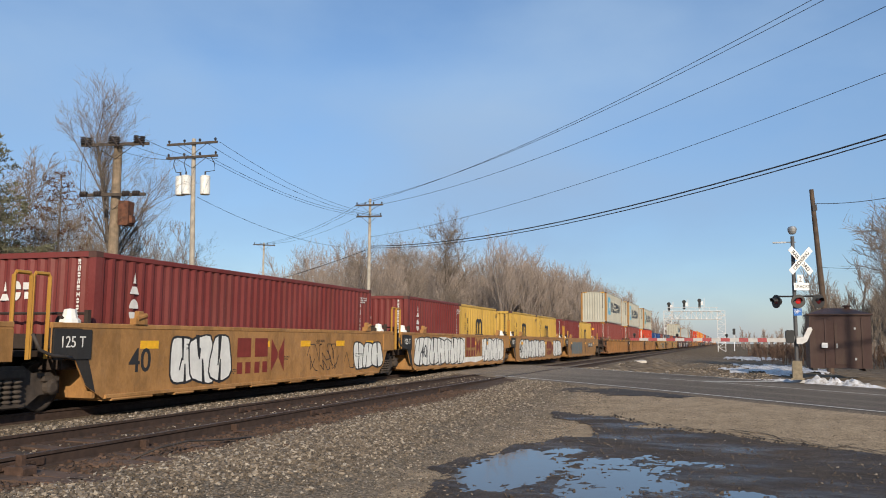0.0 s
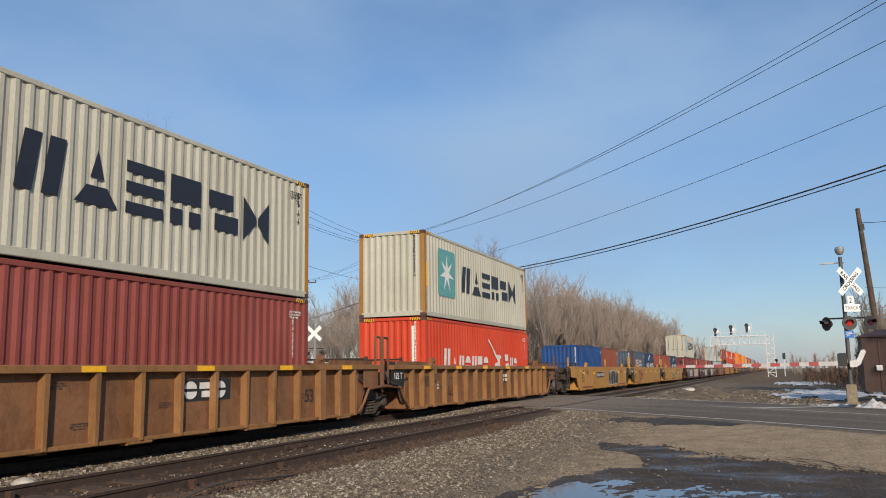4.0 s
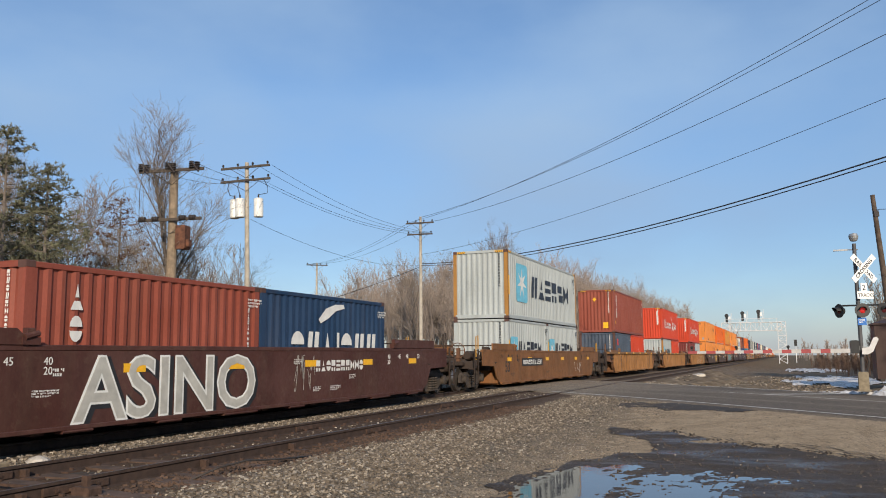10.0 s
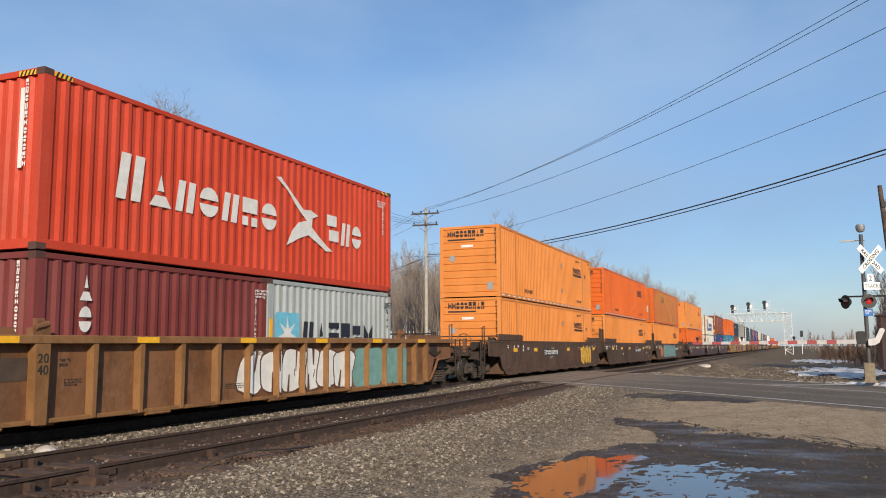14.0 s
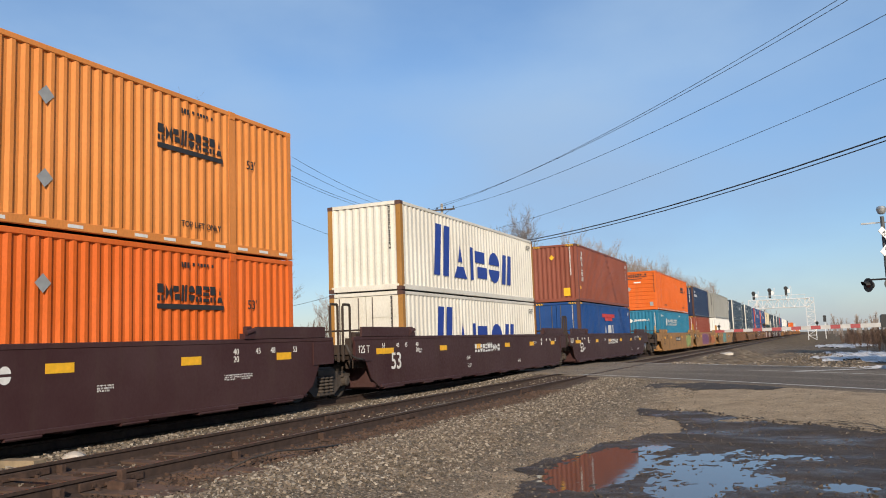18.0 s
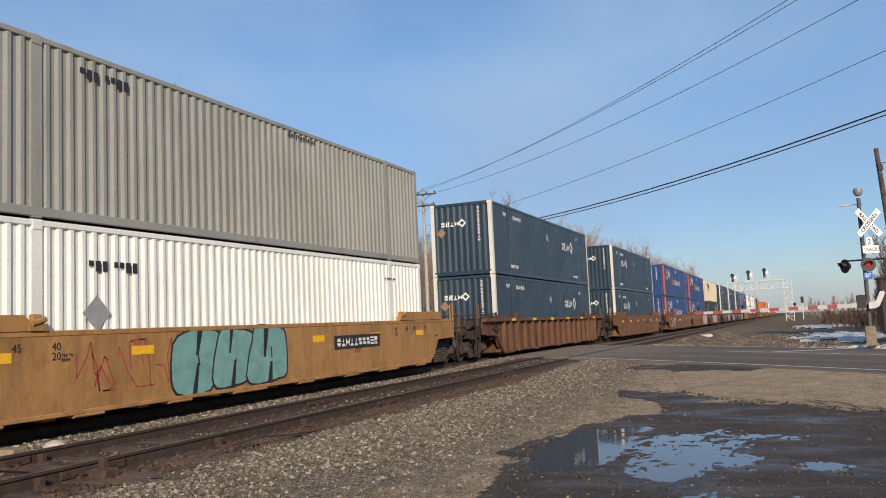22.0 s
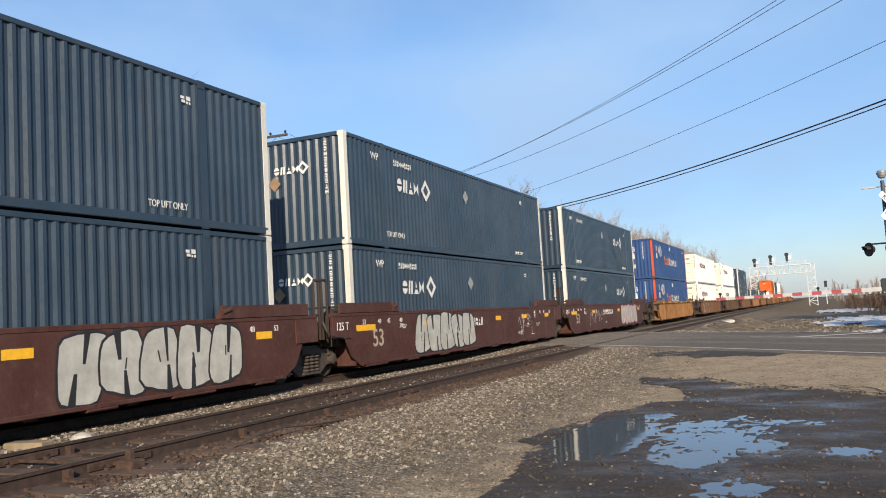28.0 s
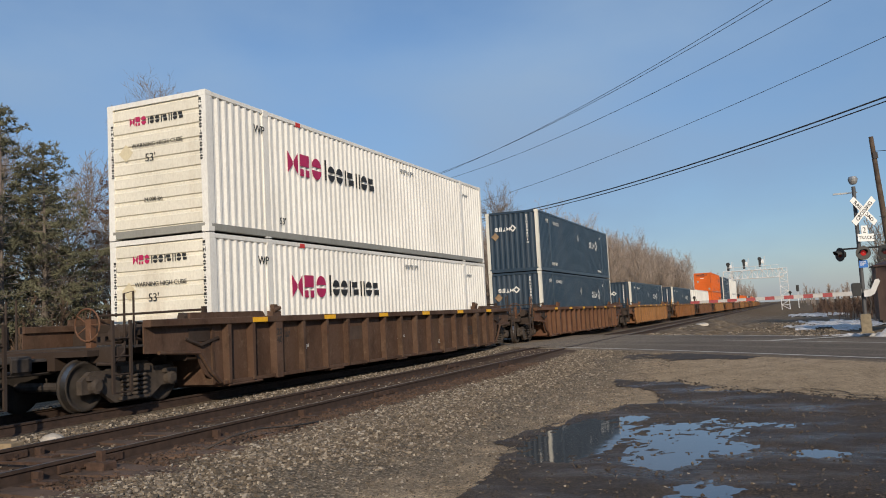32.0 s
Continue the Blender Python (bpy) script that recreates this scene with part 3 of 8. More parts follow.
def oxide40(u, z, color=C_OXIDE, height=HC):
    marks = (m_column(0.054, 0.345, 0.885, 6, WHITE_MARK, 0.37, "ifitlg"), m_rect(0.030, 0.21, 0.17, 0.17, YELLOW_MARK), m_column(0.94, 0.5, 0.82, 6, WHITE_MARK, 0.06), e_diamond(-0.1, 0.78, 0.14, YELLOW_MARK),
             e_rect(0.45, 0.1, 0.34, 0.4, YELLOW_MARK)) + ID_W
    return container(u, z, L40, height, color, "oxide red high-cube freight container with white upright name", marks=marks)


def red_box(u, z, length=L40, height=HC, wide_name=True):
    k = length / L40
    b0 = 0.365 if k > 0.7 else 0.36
    marks = (m_blocks(0.128, b0, 4.95 * k, 0.60 * k, 7, WHITE_MARK, 1.38, "gtglgfl"), m_bird(0.522, b0 - 0.09 * (1 if k > 0.7 else 0.55), 1.55 * k), m_blocks(0.705, b0, 1.88 * k, 0.60 * k, 3, WHITE_MARK, 1.3, "sgl"), m_column(0.955, 0.55, 0.86, 5, WHITE_MARK, 0.07),
             e_rect(0.72, 0.45, 0.09, 1.3, WHITE_MARK)) + ID_W
    return container(u, z, length, height, C_RED, "bright red ridged freight container with white bird emblem", marks=marks)


def navy20(u, z):
    marks = (m_blocks(0.20, 0.36, 4.4, 0.74, 7, WHITE_MARK, 1.0, "lgtilgg"), lambda b, f, L, H: side_mark(b, "emblem", cached(("wave",), lambda: polygon(
        [(0, 0), (0.35, 0.28), (0.8, 0.4), (1.25, 0.42), (1.3, 0.32), (0.85, 0.24), (0.5, 0.05), (0.1, -0.1)], WHITE_MARK)), -0.60, 1.98, f)) + ID_W
    return container(u, z, L20, STD, C_NAVY, "short navy freight container with white wave emblem", marks=marks)


def slate20(u, z):
    marks = (m_blocks(0.12, 0.52, 0.62, 0.62, 2, M_REDMARK, 1.0, "bi"), m_blocks(0.24, 0.52, 2.9, 0.58, 5, WHITE_MARK, 1.0, "sbtll")) + ID_W
    return container(u, z, L20, STD, C_SLATE, "short slate blue freight container with red and white name", marks=marks, posts=POST_DARK)


def redbrown20(u, z, color=C_REDBROWN):
    marks = (m_rect(0.16, 0.45, 0.42, 0.62, M_GOLD), m_rect(0.18, 0.47, 0.34, 0.35, M_BLUEMARK)) + ID_W
    return container(u, z, L20, STD, color, "short red-brown freight container with small square emblem and locked doors", marks=marks, end="doors")


def plain_box(u, z, length, height, color, label, **k):
    wide = 2.438 if length < 14 else 2.59
    return container(u, z, length, height, color, label, wide=wide, **k)


def orange53(u, z, color=C_ORANGE, posty=False):
    marks = (m_blocks(0.742, 0.655, 1.8, 0.30, 9, BLACK_MARK, 1.0), m_rect(0.742, 0.605, 1.8, 0.09, BLACK_MARK), m_diamond(0.595, 0.72, 0.15, M_GREYMARK), m_diamond(0.595, 0.27, 0.15, M_GREYMARK),
             e_blocks(-0.95, 0.845, 1.6, 0.28, 9, BLACK_MARK), e_rect(-0.95, 0.80, 1.2, 0.06, BLACK_MARK), e_rect(-0.35, 0.70, 0.5, 0.1, WHITE_MARK),
             m_text("TOP LIFT ONLY", 0.2, 0.12, 0.22, BLACK_MARK, 0, 0.8), m_text("53'", 0.90, 0.62, 0.26, BLACK_MARK), m_bars(0.78, 0.86, 1.3, 0.15, 1, BLACK_MARK), m_text("TOP LIFT ONLY", 0.78, 0.13, 0.16, BLACK_MARK))
    if posty:
        marks = (m_blocks(0.27, 0.72, 1.9, 0.4, 9, BLACK_MARK, 1.0), m_rect(0.27, 0.665, 1.9, 0.1, BLACK_MARK), m_text("TOP\nLIFT\nONLY", 0.70, 0.26, 0.27, BLACK_MARK), m_diamond(0.55, 0.55, 0.18, M_GREYMARK),
                 e_blocks(-0.9, 0.62, 1.6, 0.3, 9, BLACK_MARK), e_rect(-0.95, 0.56, 1.7, 0.07, BLACK_MARK), e_rect(0.35, 0.3, 0.5, 0.5, C_CREAM), m_column(0.735, 0.6, 0.86, 4, BLACK_MARK, 0.14),
                 m_column(0.775, 0.5, 0.86, 6, BLACK_MARK, 0.14))
        b = container(u, z, L53, HC, color, "red-orange domestic container with yellow side posts and rear doors", wide=2.59, end="doors", ridge="flat", marks=marks)
        rib = cached(("seam", 1), lambda: Shape().box(-0.005, 0.012, -0.02, 0.02, 0.2, HC - 0.14).mesh("seam_strip", C_YELLOW))
        for i in range(23):
            part("seam_strip", rib, None, b, at=(1.295, -6.9 + i * 0.61, 0))
        return b
    tape = m_tape
    return container(u, z, L53, HC, color, "orange domestic container with ribbed sides and beaded end", wide=2.59, end="beaded", ridge="fine", marks=marks + (tape,) + (e_diamond(-0.75, 0.55, 0.17, M_GREYMARK), e_rect(0.75, 0.1, 0.25, 0.3, M_GREYMARK),
                     e_column(1.08, 0.45, 0.95, 10, BLACK_MARK, 0.07)))


def m_tape(b, f, L, H):
    s = lambda: tape_shape(L).mesh("reflective_tape", WHITE_MARK)
    side_mark(b, "reflective_tape", cached(("tape", L), s), -L / 2, 0.065, f)


def tape_shape(L):
    s = Shape()
    for i in range(int(L / 0.7)):
        s.box(0.25 + i * 0.7, 0.55 + i * 0.7, -0.003, 0.003, 0, 0.055)
    return s


def offwhite40(u, z, end="ridged"):
    marks = (m_blocks(0.18, 0.22, 7.4, 1.12, 6, M_BLUEMARK, 1.45, "gtislg"),) + ID_B
    return container(u, z, L40, STD, C_OFFWHITE, "off-white freight container with large blue name", marks=marks, posts=POST_RUST, end=end)


def blueblack53(u, z, right=True):
    yy = 0.653 if right else 0.176
    ring = lambda b, f, L, H: side_mark(b, "emblem", cached(("ring",), ring_shape), yy * L - L / 2 + 1.88, 0.645 * H, f)
    marks = (m_blocks(yy, 0.572, 1.42, 0.38, 4, WHITE_MARK, 1.0, "lgtx"), ring, m_diamond(0.487, 0.70, 0.24, M_GREYMARK), m_text("TOP LIFT ONLY", 0.129, 0.11, 0.21, WHITE_MARK, 0, 0.75),
             m_text("TOP LIFT ONLY", 0.779, 0.105, 0.18, WHITE_MARK, 0, 0.8), m_blocks(0.165, 0.815, 1.15, 0.17, 10, WHITE_MARK, 1.0), m_text("WP", 0.085, 0.82, 0.28, WHITE_MARK), m_blocks(0.835, 0.81, 0.3, 0.15, 2, WHITE_MARK),
             e_blocks(-0.85, 0.68, 0.78, 0.2, 4, WHITE_MARK, "lgtx"), lambda b, f, L, H: end_mark(b, "emblem", cached(("ring2",), lambda: ring_shape(0.18)), 0.05, 0.72 * H, -L / 2 + 0.003),
             e_column(0.7, 0.45, 0.93, 10, WHITE_MARK, 0.09), e_diamond(-0.85, 0.6, 0.2, TAN_MARK))
    return container(u, z, L53, HC, C_BLUEBLACK, "blue-black domestic container with white corner posts and ring emblem", wide=2.59, posts=POST_WHITE, ridge="fine", marks=marks)


def ring_shape(r=0.34):
    s = Shape()
    s.add([(q * r * math.cos(a), -0.003, q * r * math.sin(a)) for a in (math.pi / 2 * i for i in range(4)) for q in (1.0, 0.52)], [(2 * i, 2 * i + 1, (2 * i + 3) % 8, (2 * i + 2) % 8) for i in range(4)])
    return s.mesh("emblem", WHITE_MARK)


def royal53(u, z):
    globe = lambda b, f, L, H: side_mark(b, "emblem", cached(("globe",), globe_shape), 0.178 * L - L / 2, 0.59 * H, f)
    marks = (m_blocks(0.305, 0.40, 2.08, 0.50, 5, M_ORANGEMARK, 1.35, "ftlbf"), m_blocks(0.438, 0.40, 3.78, 0.50, 10, WHITE_MARK, 1.36, "sitlxiftig"), globe, m_diamond(0.168, 0.725, 0.36, WHITE_MARK), m_diamond(0.168, 0.725, 0.27, M_ORANGEMARK, 0.004), m_diamond(0.168, 0.725, 0.19, WHITE_MARK, 0.008), m_rect(0.472, 0.815, 0.22, 0.28, WHITE_MARK), m_rect(0.488, 0.815, 0.21, 0.28, WHITE_MARK),
             m_text("53", 0.085, 0.72, 0.52, WHITE_MARK, 0.008), m_rect(0.087, 0.52, 0.42, 0.4, WHITE_MARK), e_text("53", -0.45, 0.7, 0.5, WHITE_MARK), e_rect(-0.45, 0.52, 0.42, 0.4, WHITE_MARK),
             e_rect(-0.45, 0.28, 0.45, 0.28, C_CREAM), e_column(0.55, 0.5, 0.93, 10, WHITE_MARK, 0.08), m_bars(0.9, 0.84, 0.6, 0.12, 1, WHITE_MARK))
    return container(u, z, L53, HC, C_ROYAL, "royal blue domestic container with orange-red corner posts", wide=2.59, posts=POST_RED, ridge="deep", marks=marks)


def globe_shape():
    """A half globe of thin stripes."""
    s = Shape()
    for i in range(10):
        w = 0.28 + 0.78 * math.sqrt(max(0.05, 1 - ((i - 4.5) / 5.2) ** 2))
        s.add([(0.12, -0.0025, i * 0.085), (w, -0.0025, i * 0.085), (w, -0.0025, i * 0.085 + 0.04), (0.12, -0.0025, i * 0.085 + 0.04)], [(0, 1, 2, 3)])
    return s.mesh("emblem", WHITE_MARK)


def white53(u, z):
    marks = (m_blocks(0.18, 0.55, 1.6, 0.53, 3, M_MAGENTA, 1.0, "xfl"), m_blocks(0.281, 0.565, 2.8, 0.40, 9, BLACK_MARK, 1.3, "illisiils"), m_text("WP", 0.10, 0.80, 0.26, BLACK_MARK), m_text("53'", 0.155, 0.12, 0.22, BLACK_MARK), m_bars(0.56, 0.84, 1.4, 0.18, 1, M_GREYMARK),
             m_bars(0.88, 0.8, 0.7, 0.14, 1, M_GREYMARK), m_rect(0.205, 0.955, 0.2, 0.1, M_REDMARK), e_blocks(-0.68, 0.82, 0.46, 0.19, 3, M_MAGENTA, "xfl"), e_blocks(-0.21, 0.82, 0.95, 0.16, 9, BLACK_MARK, "illisiils"),
             e_text("WARNING HIGH CUBE", -0.65, 0.66, 0.13, BLACK_MARK), e_text("53'", -0.3, 0.55, 0.24, BLACK_MARK), e_text("24,000 lbs", -0.35, 0.26, 0.12, BLACK_MARK), e_diamond(-0.8, 0.63, 0.19, C_CREAM),
             e_column(1.12, 0.5, 0.95, 10, BLACK_MARK, 0.07), e_column(-1.2, 0.45, 0.85, 10, BLACK_MARK, 0.07))
    return container(u, z, L53, HC, C_WHITE, "white domestic container with magenta and black name", wide=2.59, end="beaded", ridge="fine", rails=C_SILVER, marks=marks, end_paint=C_WHITE_END)


def liveried53(u, z, color, mark, end_name=True):
    cream = color is C_CREAM
    marks = (m_blocks(0.155 if cream else 0.72, 0.60 if cream else 0.47, 2.3, 0.80 if cream else 0.98, 3, mark, 1.0, "lsx"),) + ((m_blocks(0.165, 0.49, 2.0, 0.22, 10, mark, 1.0),) if cream else ()) + \
        (e_blocks(-0.95, 0.72, 1.45, 0.42, 3, mark, "lsx"), e_blocks(-0.85, 0.63, 1.25, 0.14, 9, mark), m_blocks(0.07, 0.80, 0.9, 0.18, 6, WHITE_MARK), m_bars(0.08, 0.66, 0.5, 0.3, 2, WHITE_MARK), e_text("53", -0.6, 0.55, 0.35, WHITE_MARK))
    return container(u, z, L53, HC, color, "cream rust-streaked domestic container with blue name" if color is C_CREAM else "dark green domestic container with gold name", wide=2.59, ridge="fine" if color is C_CREAM else "flat",
                     end="ridged" if color is C_CREAM else "beaded", marks=marks, posts=None)


# ---- well cars ----
CAR_OCHRE = paint("ochre_car_paint", (0.45, 0.235, 0.082), 0.55, 0.18, 0.6, worn=0.55)
CAR_YELLOW = paint("fresh_ochre_car_paint", (0.50, 0.255, 0.055), 0.5, 0.05, 0.4, worn=0.3)
CAR_RUSTOCHRE = paint("rust_streaked_ochre_paint", (0.25, 0.115, 0.052), 0.6, 0.5, 0.8, worn=0.7)
CAR_ORANGE = paint("orange_brown_car_paint", (0.25, 0.108, 0.038), 0.55, 0.25, 0.6, worn=0.6)
CAR_BROWN = paint("mineral_brown_car_paint", (0.090, 0.034, 0.026), 0.55, 0.1, 0.4, worn=0.4)
CAR_PURPLE = paint("dark_purple_brown_car_paint", (0.062, 0.026, 0.026), 0.5, 0.0, 0.3)
CAR_GOLD = paint("golden_brown_car_paint", (0.30, 0.148, 0.054), 0.55, 0.45, 0.7, worn=0.6)
CAR_GRIMY = paint("grimy_brown_car_paint", (0.110, 0.062, 0.040), 0.65, 0.4, 0.6, worn=0.7)
CAR_RUST = paint("rust_brown_car_paint", (0.145, 0.066, 0.036), 0.6, 0.5, 0.6, worn=0.7)
RIB_OCHRE = paint("sun_bleached_ochre_ribs", (0.31, 0.155, 0.060), 0.55, 0.4, 0.5, worn=0.5)
RIB_RUST = paint("worn_rust_brown_ribs", (0.165, 0.080, 0.044), 0.6, 0.4, 0.4, worn=0.5)
RIB_OF = {"rust_streaked_ochre_paint": RIB_OCHRE, "ochre_car_paint": RIB_OCHRE, "rust_brown_car_paint": RIB_RUST}
END_GRIME = paint("sooty_brown_end_paint", (0.050, 0.034, 0.026), 0.7, 0.3, 0.6, (0.02, 0.017, 0.015))
BLACK_PAINT = paint("black_car_paint", (0.025, 0.024, 0.024), 0.5, 0.0, 0.4)


FADED_MARK = plain("faded_stencil", (0.40, 0.33, 0.25), 0.6, 0, 5, 0.2)
OLD_PATCH = plain("faded_paint_patch", (0.075, 0.050, 0.036), 0.7, 0, 4, 0.3)


def wheel_mesh():
    s = Shape().lathe([(0.0, 0.05), (0.045, 0.10), (0.05, 0.17), (0.0, 0.24), (0.0, 0.33), (0.05, 0.37), (0.06, 0.42), (-0.07, 0.425), (-0.075, 0.455), (-0.10, 0.455), (-0.10, 0.35), (-0.05, 0.2), (-0.05, 0.05)],
                      (0, 0, 0), "x", 28)
    return s.mesh("wheel", WHEELM, True)


def side_frame_mesh():
    s = Shape()
    out = [(-1.15, 0.52), (-1.15, 0.30), (-0.72, 0.30), (-0.42, 0.10), (0.42, 0.10), (0.72, 0.30), (1.15, 0.30), (1.15, 0.52), (0.95, 0.66), (0.55, 0.66), (0.36, 0.78), (-0.36, 0.78), (-0.55, 0.66), (-0.95, 0.66)]
    s.extrude(out, -0.09, 0.02)
    for y in (-0.9, 0.9):
        s.lathe([(0.0, 0.0), (0.0, 0.13), (0.1, 0.13), (0.13, 0.08), (0.13, 0.0)], (0.02, y, 0.42), "x", 14)
        s.box(-0.05, 0.10, y - 0.16, y + 0.16, 0.52, 0.60)
    s.box(-0.02, 0.09, -0.36, 0.36, 0.60, 0.72).box(-0.02, 0.1, -0.34, 0.34, 0.13, 0.19)
    return s.mesh("side_frame", TRUCKM)


def spring_mesh():
    s = Shape()
    for y in (-0.2, 0.0, 0.2):
        for k in range(5):
            s.lathe([(k * 0.078, 0.055), (k * 0.078 + 0.02, 0.10), (k * 0.078 + 0.045, 0.10), (k * 0.078 + 0.065, 0.055)], (0.03, y, 0.19), "z", 10)
    return s.mesh("spring_nest", TRUCKM, True)


def truck(car, y, name="truck"):
    base = part(name, cached(("bolster",), lambda: Shape().box(-1.0, 1.0, -0.2, 0.2, 0.42, 0.68, 0.04).box(-0.2, 0.2, -0.3, 0.3, 0.66, 0.82)
                             .tube([(-0.8, -0.9, 0.42), (0.8, -0.9, 0.42)], 0.08, sides=10).tube([(-0.8, 0.9, 0.42), (0.8, 0.9, 0.42)], 0.08, sides=10)
                             .box(-0.7, 0.7, -0.42, -0.36, 0.25, 0.36).box(-0.7, 0.7, 0.36, 0.42, 0.25, 0.36).mesh("bolster", GEAR)), None, car, at=(0, y, 0))
    for q in (-1, 1):
        f = part("side_frame", cached(("sideframe",), side_frame_mesh), None, base)
        f.matrix_basis = pose(q * 1.0, 0, 0, 0, 0, 0 if q > 0 else 180)
        g = part("spring_nest", cached(("spring",), spring_mesh), None, base, "dusty coil springs")
        g.matrix_basis = pose(q * 1.02, 0, 0, 0, 0, 0 if q > 0 else 180)
        g["kind"] = "stuff"
        for w in (-0.9, 0.9):
            o = part("wheel", cached(("wheel",), wheel_mesh), None, base)
            o.matrix_basis = pose(q * 0.78, w, 0.425, 0, 0, 0 if q > 0 else 180)
            r = part("tread", cached(("tread",), lambda: Shape().lathe([(-0.068, 0.428), (0.058, 0.4235)], (0, 0, 0), "x", 28).mesh("tread", TREAD, True)), None, base, "polished wheel tread")
            r.matrix_basis = pose(q * 0.78, w, 0.425, 0, 0, 0 if q > 0 else 180)
    return base


def body_outline(h, end_l, end_r, low=0.2, top=1.42):
    """Side sheet in (y, z): a deep well that rises over the trucks at both ends."""
    left = [(-h + 0.25, low), (-h - 0.15, 0.42), (-h - 0.42, 0.86), (-end_l, 0.90), (-end_l, top)]
    right = [(end_r, top), (end_r, 0.90), (h + 0.42, 0.86), (h + 0.15, 0.42), (h - 0.25, low)]
    return left + right


def bottom_sill(xa, xb, q, h, style):
    """The lower edge of a side with the brackets that hang from it."""
    s = Shape().box(xa, xb, -h + 0.3, h - 0.3, 0.18, 0.25, 0.01)
    a, b = (xa + 0.02, xb + 0.05) if q > 0 else (xa - 0.05, xb - 0.02)
    n = 8 if style == "smooth" else 5
    for i in range(n):
        y = -h + 1.0 + i * (2 * h - 2.0) / (n - 1)
        w = 0.30 if i % 3 else 0.55
        s.box(a, b - 0.04 if q > 0 else b, y - w, y + w, 0.135, 0.185, 0.02)
    return s


def well_car(u, color, label, style="smooth", size=53, ends=("shared", "shared"), plate=None, black_ends=False, number="53", marks=(), guides=None, seed=0):
    """One well of a double-stack car. ends: what stands at the -y and +y end: a truck shared with the next well, or an end truck with coupler."""
    car = thing("well_car", label, "rail car", group="well cars of the train")
    h = 8.35 if size == 53 else 6.35
    joint = 9.72 if size == 53 else 7.66
    reach = tuple((h + 1.75) if e == "end" else (joint - 0.35) for e in ends)
    key = (style, size, ends)
    x = 1.50

    skin = x - (0.07 if style == "ribbed" else 0.0)
    edge = RIB_OF.get(color.name, color) if style == "ribbed" else color

    def sheet():
        return Shape().extrude(body_outline(h, *reach), skin - 0.03, skin).mesh("side_sheet", color)
    me = cached(("sheet", key, color.name), sheet)
    part("side_sheet", me, None, car)
    part("side_sheet", cached(("sheet2", key, color.name), lambda: Shape().extrude(body_outline(h, *reach), -x, -x + 0.03).mesh("side_sheet", color)), None, car)
    for q in (-1, 1):
        xa, xb = (x - 0.09, x + (0.10 if style == "ribbed" else 0.012)) if q > 0 else (-x - (0.10 if style == "ribbed" else 0.012), -x + 0.09)
        part("top_sill", cached(("sill", key, q, color.name), lambda: Shape().box(xa, xb, -reach[0], reach[1], 1.36 if style == "ribbed" else 1.40, 1.49, 0.012).mesh("top_sill", edge)), None, car)
        xa, xb = (x - 0.16, x + 0.05) if q > 0 else (-x - 0.05, -x + 0.16)
        part("bottom_sill", cached(("low", key, q, color.name), lambda: bottom_sill(xa, xb, q, h, style).mesh("bottom_sill", edge)), None, car)
        # raised end plates
        for k, e in ((-1, 0), (1, 1)) if size == 53 and not black_ends else ():
            y0 = k * (h + 0.65)
            out = [(y0, 1.49), (y0, 1.73), (y0 - k * 2.55, 1.73), (y0 - k * 2.85, 1.49)]
            if style == "ribbed":
                out = [(y0, 1.49), (y0, 1.60), (y0 - k * 2.3, 1.60), (y0 - k * 2.4, 1.49)]
            if k < 0:
                out = out[::-1]
            part("end_plate", cached(("plate", key, q, k, color.name, black_ends), lambda: Shape().extrude(out, q * x - 0.03, q * x + 0.03).mesh("end_plate", BLACK_PAINT if black_ends and ends[e] == "shared" else color)), None, car)
    if style == "ribbed":
        rib = cached(("rib", edge.name), lambda: Shape().extrude([(-0.035, 0.20), (0.035, 0.20), (0.05, 1.36), (-0.05, 1.36)], -0.07, 0.085).mesh("rib", edge))
        wide = cached(("widerib", edge.name), lambda: Shape().extrude([(-0.11, 0.17), (0.11, 0.17), (0.13, 1.36), (-0.13, 1.36)], -0.07, 0.10).mesh("rib", edge))
        for y in [-7.9, -7.1] + [-6.2 + 12.4 * i / 12 for i in range(13)] + [7.1, 7.9]:
            part("rib", wide if abs(abs(y) - 6.2) < 0.01 else rib, None, car, at=(x, y, 0))
        two = side_mark(car, "size_stencil", lettering("20\n40", 0.2, BLACK_MARK, 0.003), -6.3, 1.08, x + 0.104)
        for q in (-1, 1):
            part("arch_flange", cached(("arch", q, color.name), lambda: Shape().tube([(x + 0.03, q * (h - 0.2), 0.24), (x + 0.03, q * (h + 0.12), 0.48), (x + 0.03, q * (h + 0.42), 0.84), (x + 0.03, q * (h + 1.5), 0.90)], 0.04, sides=6)
                                       .mesh("arch_flange", color)), None, car)
    for k, e in ((-1, 0), (1, 1)):
        if ends[e] == "shared" and (black_ends or (k < 0 and color in (CAR_OCHRE, CAR_YELLOW, CAR_RUSTOCHRE))):
            a = k * reach[e]
            edge0, edge1 = (h - 0.65, h - 0.45) if black_ends else (h - 0.10, h + 0.30)
            out = [(a, 0.905), (k * (h + 0.42), 0.865), (k * (h + 0.15), 0.425), (k * (h - 0.08), 0.30)] + ([(k * (h - 0.24), 0.215), (k * edge0, 0.215)] if black_ends else []) + [(k * edge1, 1.395), (a, 1.395)]
            part("black_end", cached(("blackend", key, k, black_ends), lambda: Shape().extrude(out if k < 0 else out[::-1], skin + 0.001, skin + 0.005).mesh("black_end", BLACK_PAINT)), None, car, "black painted end of the side")
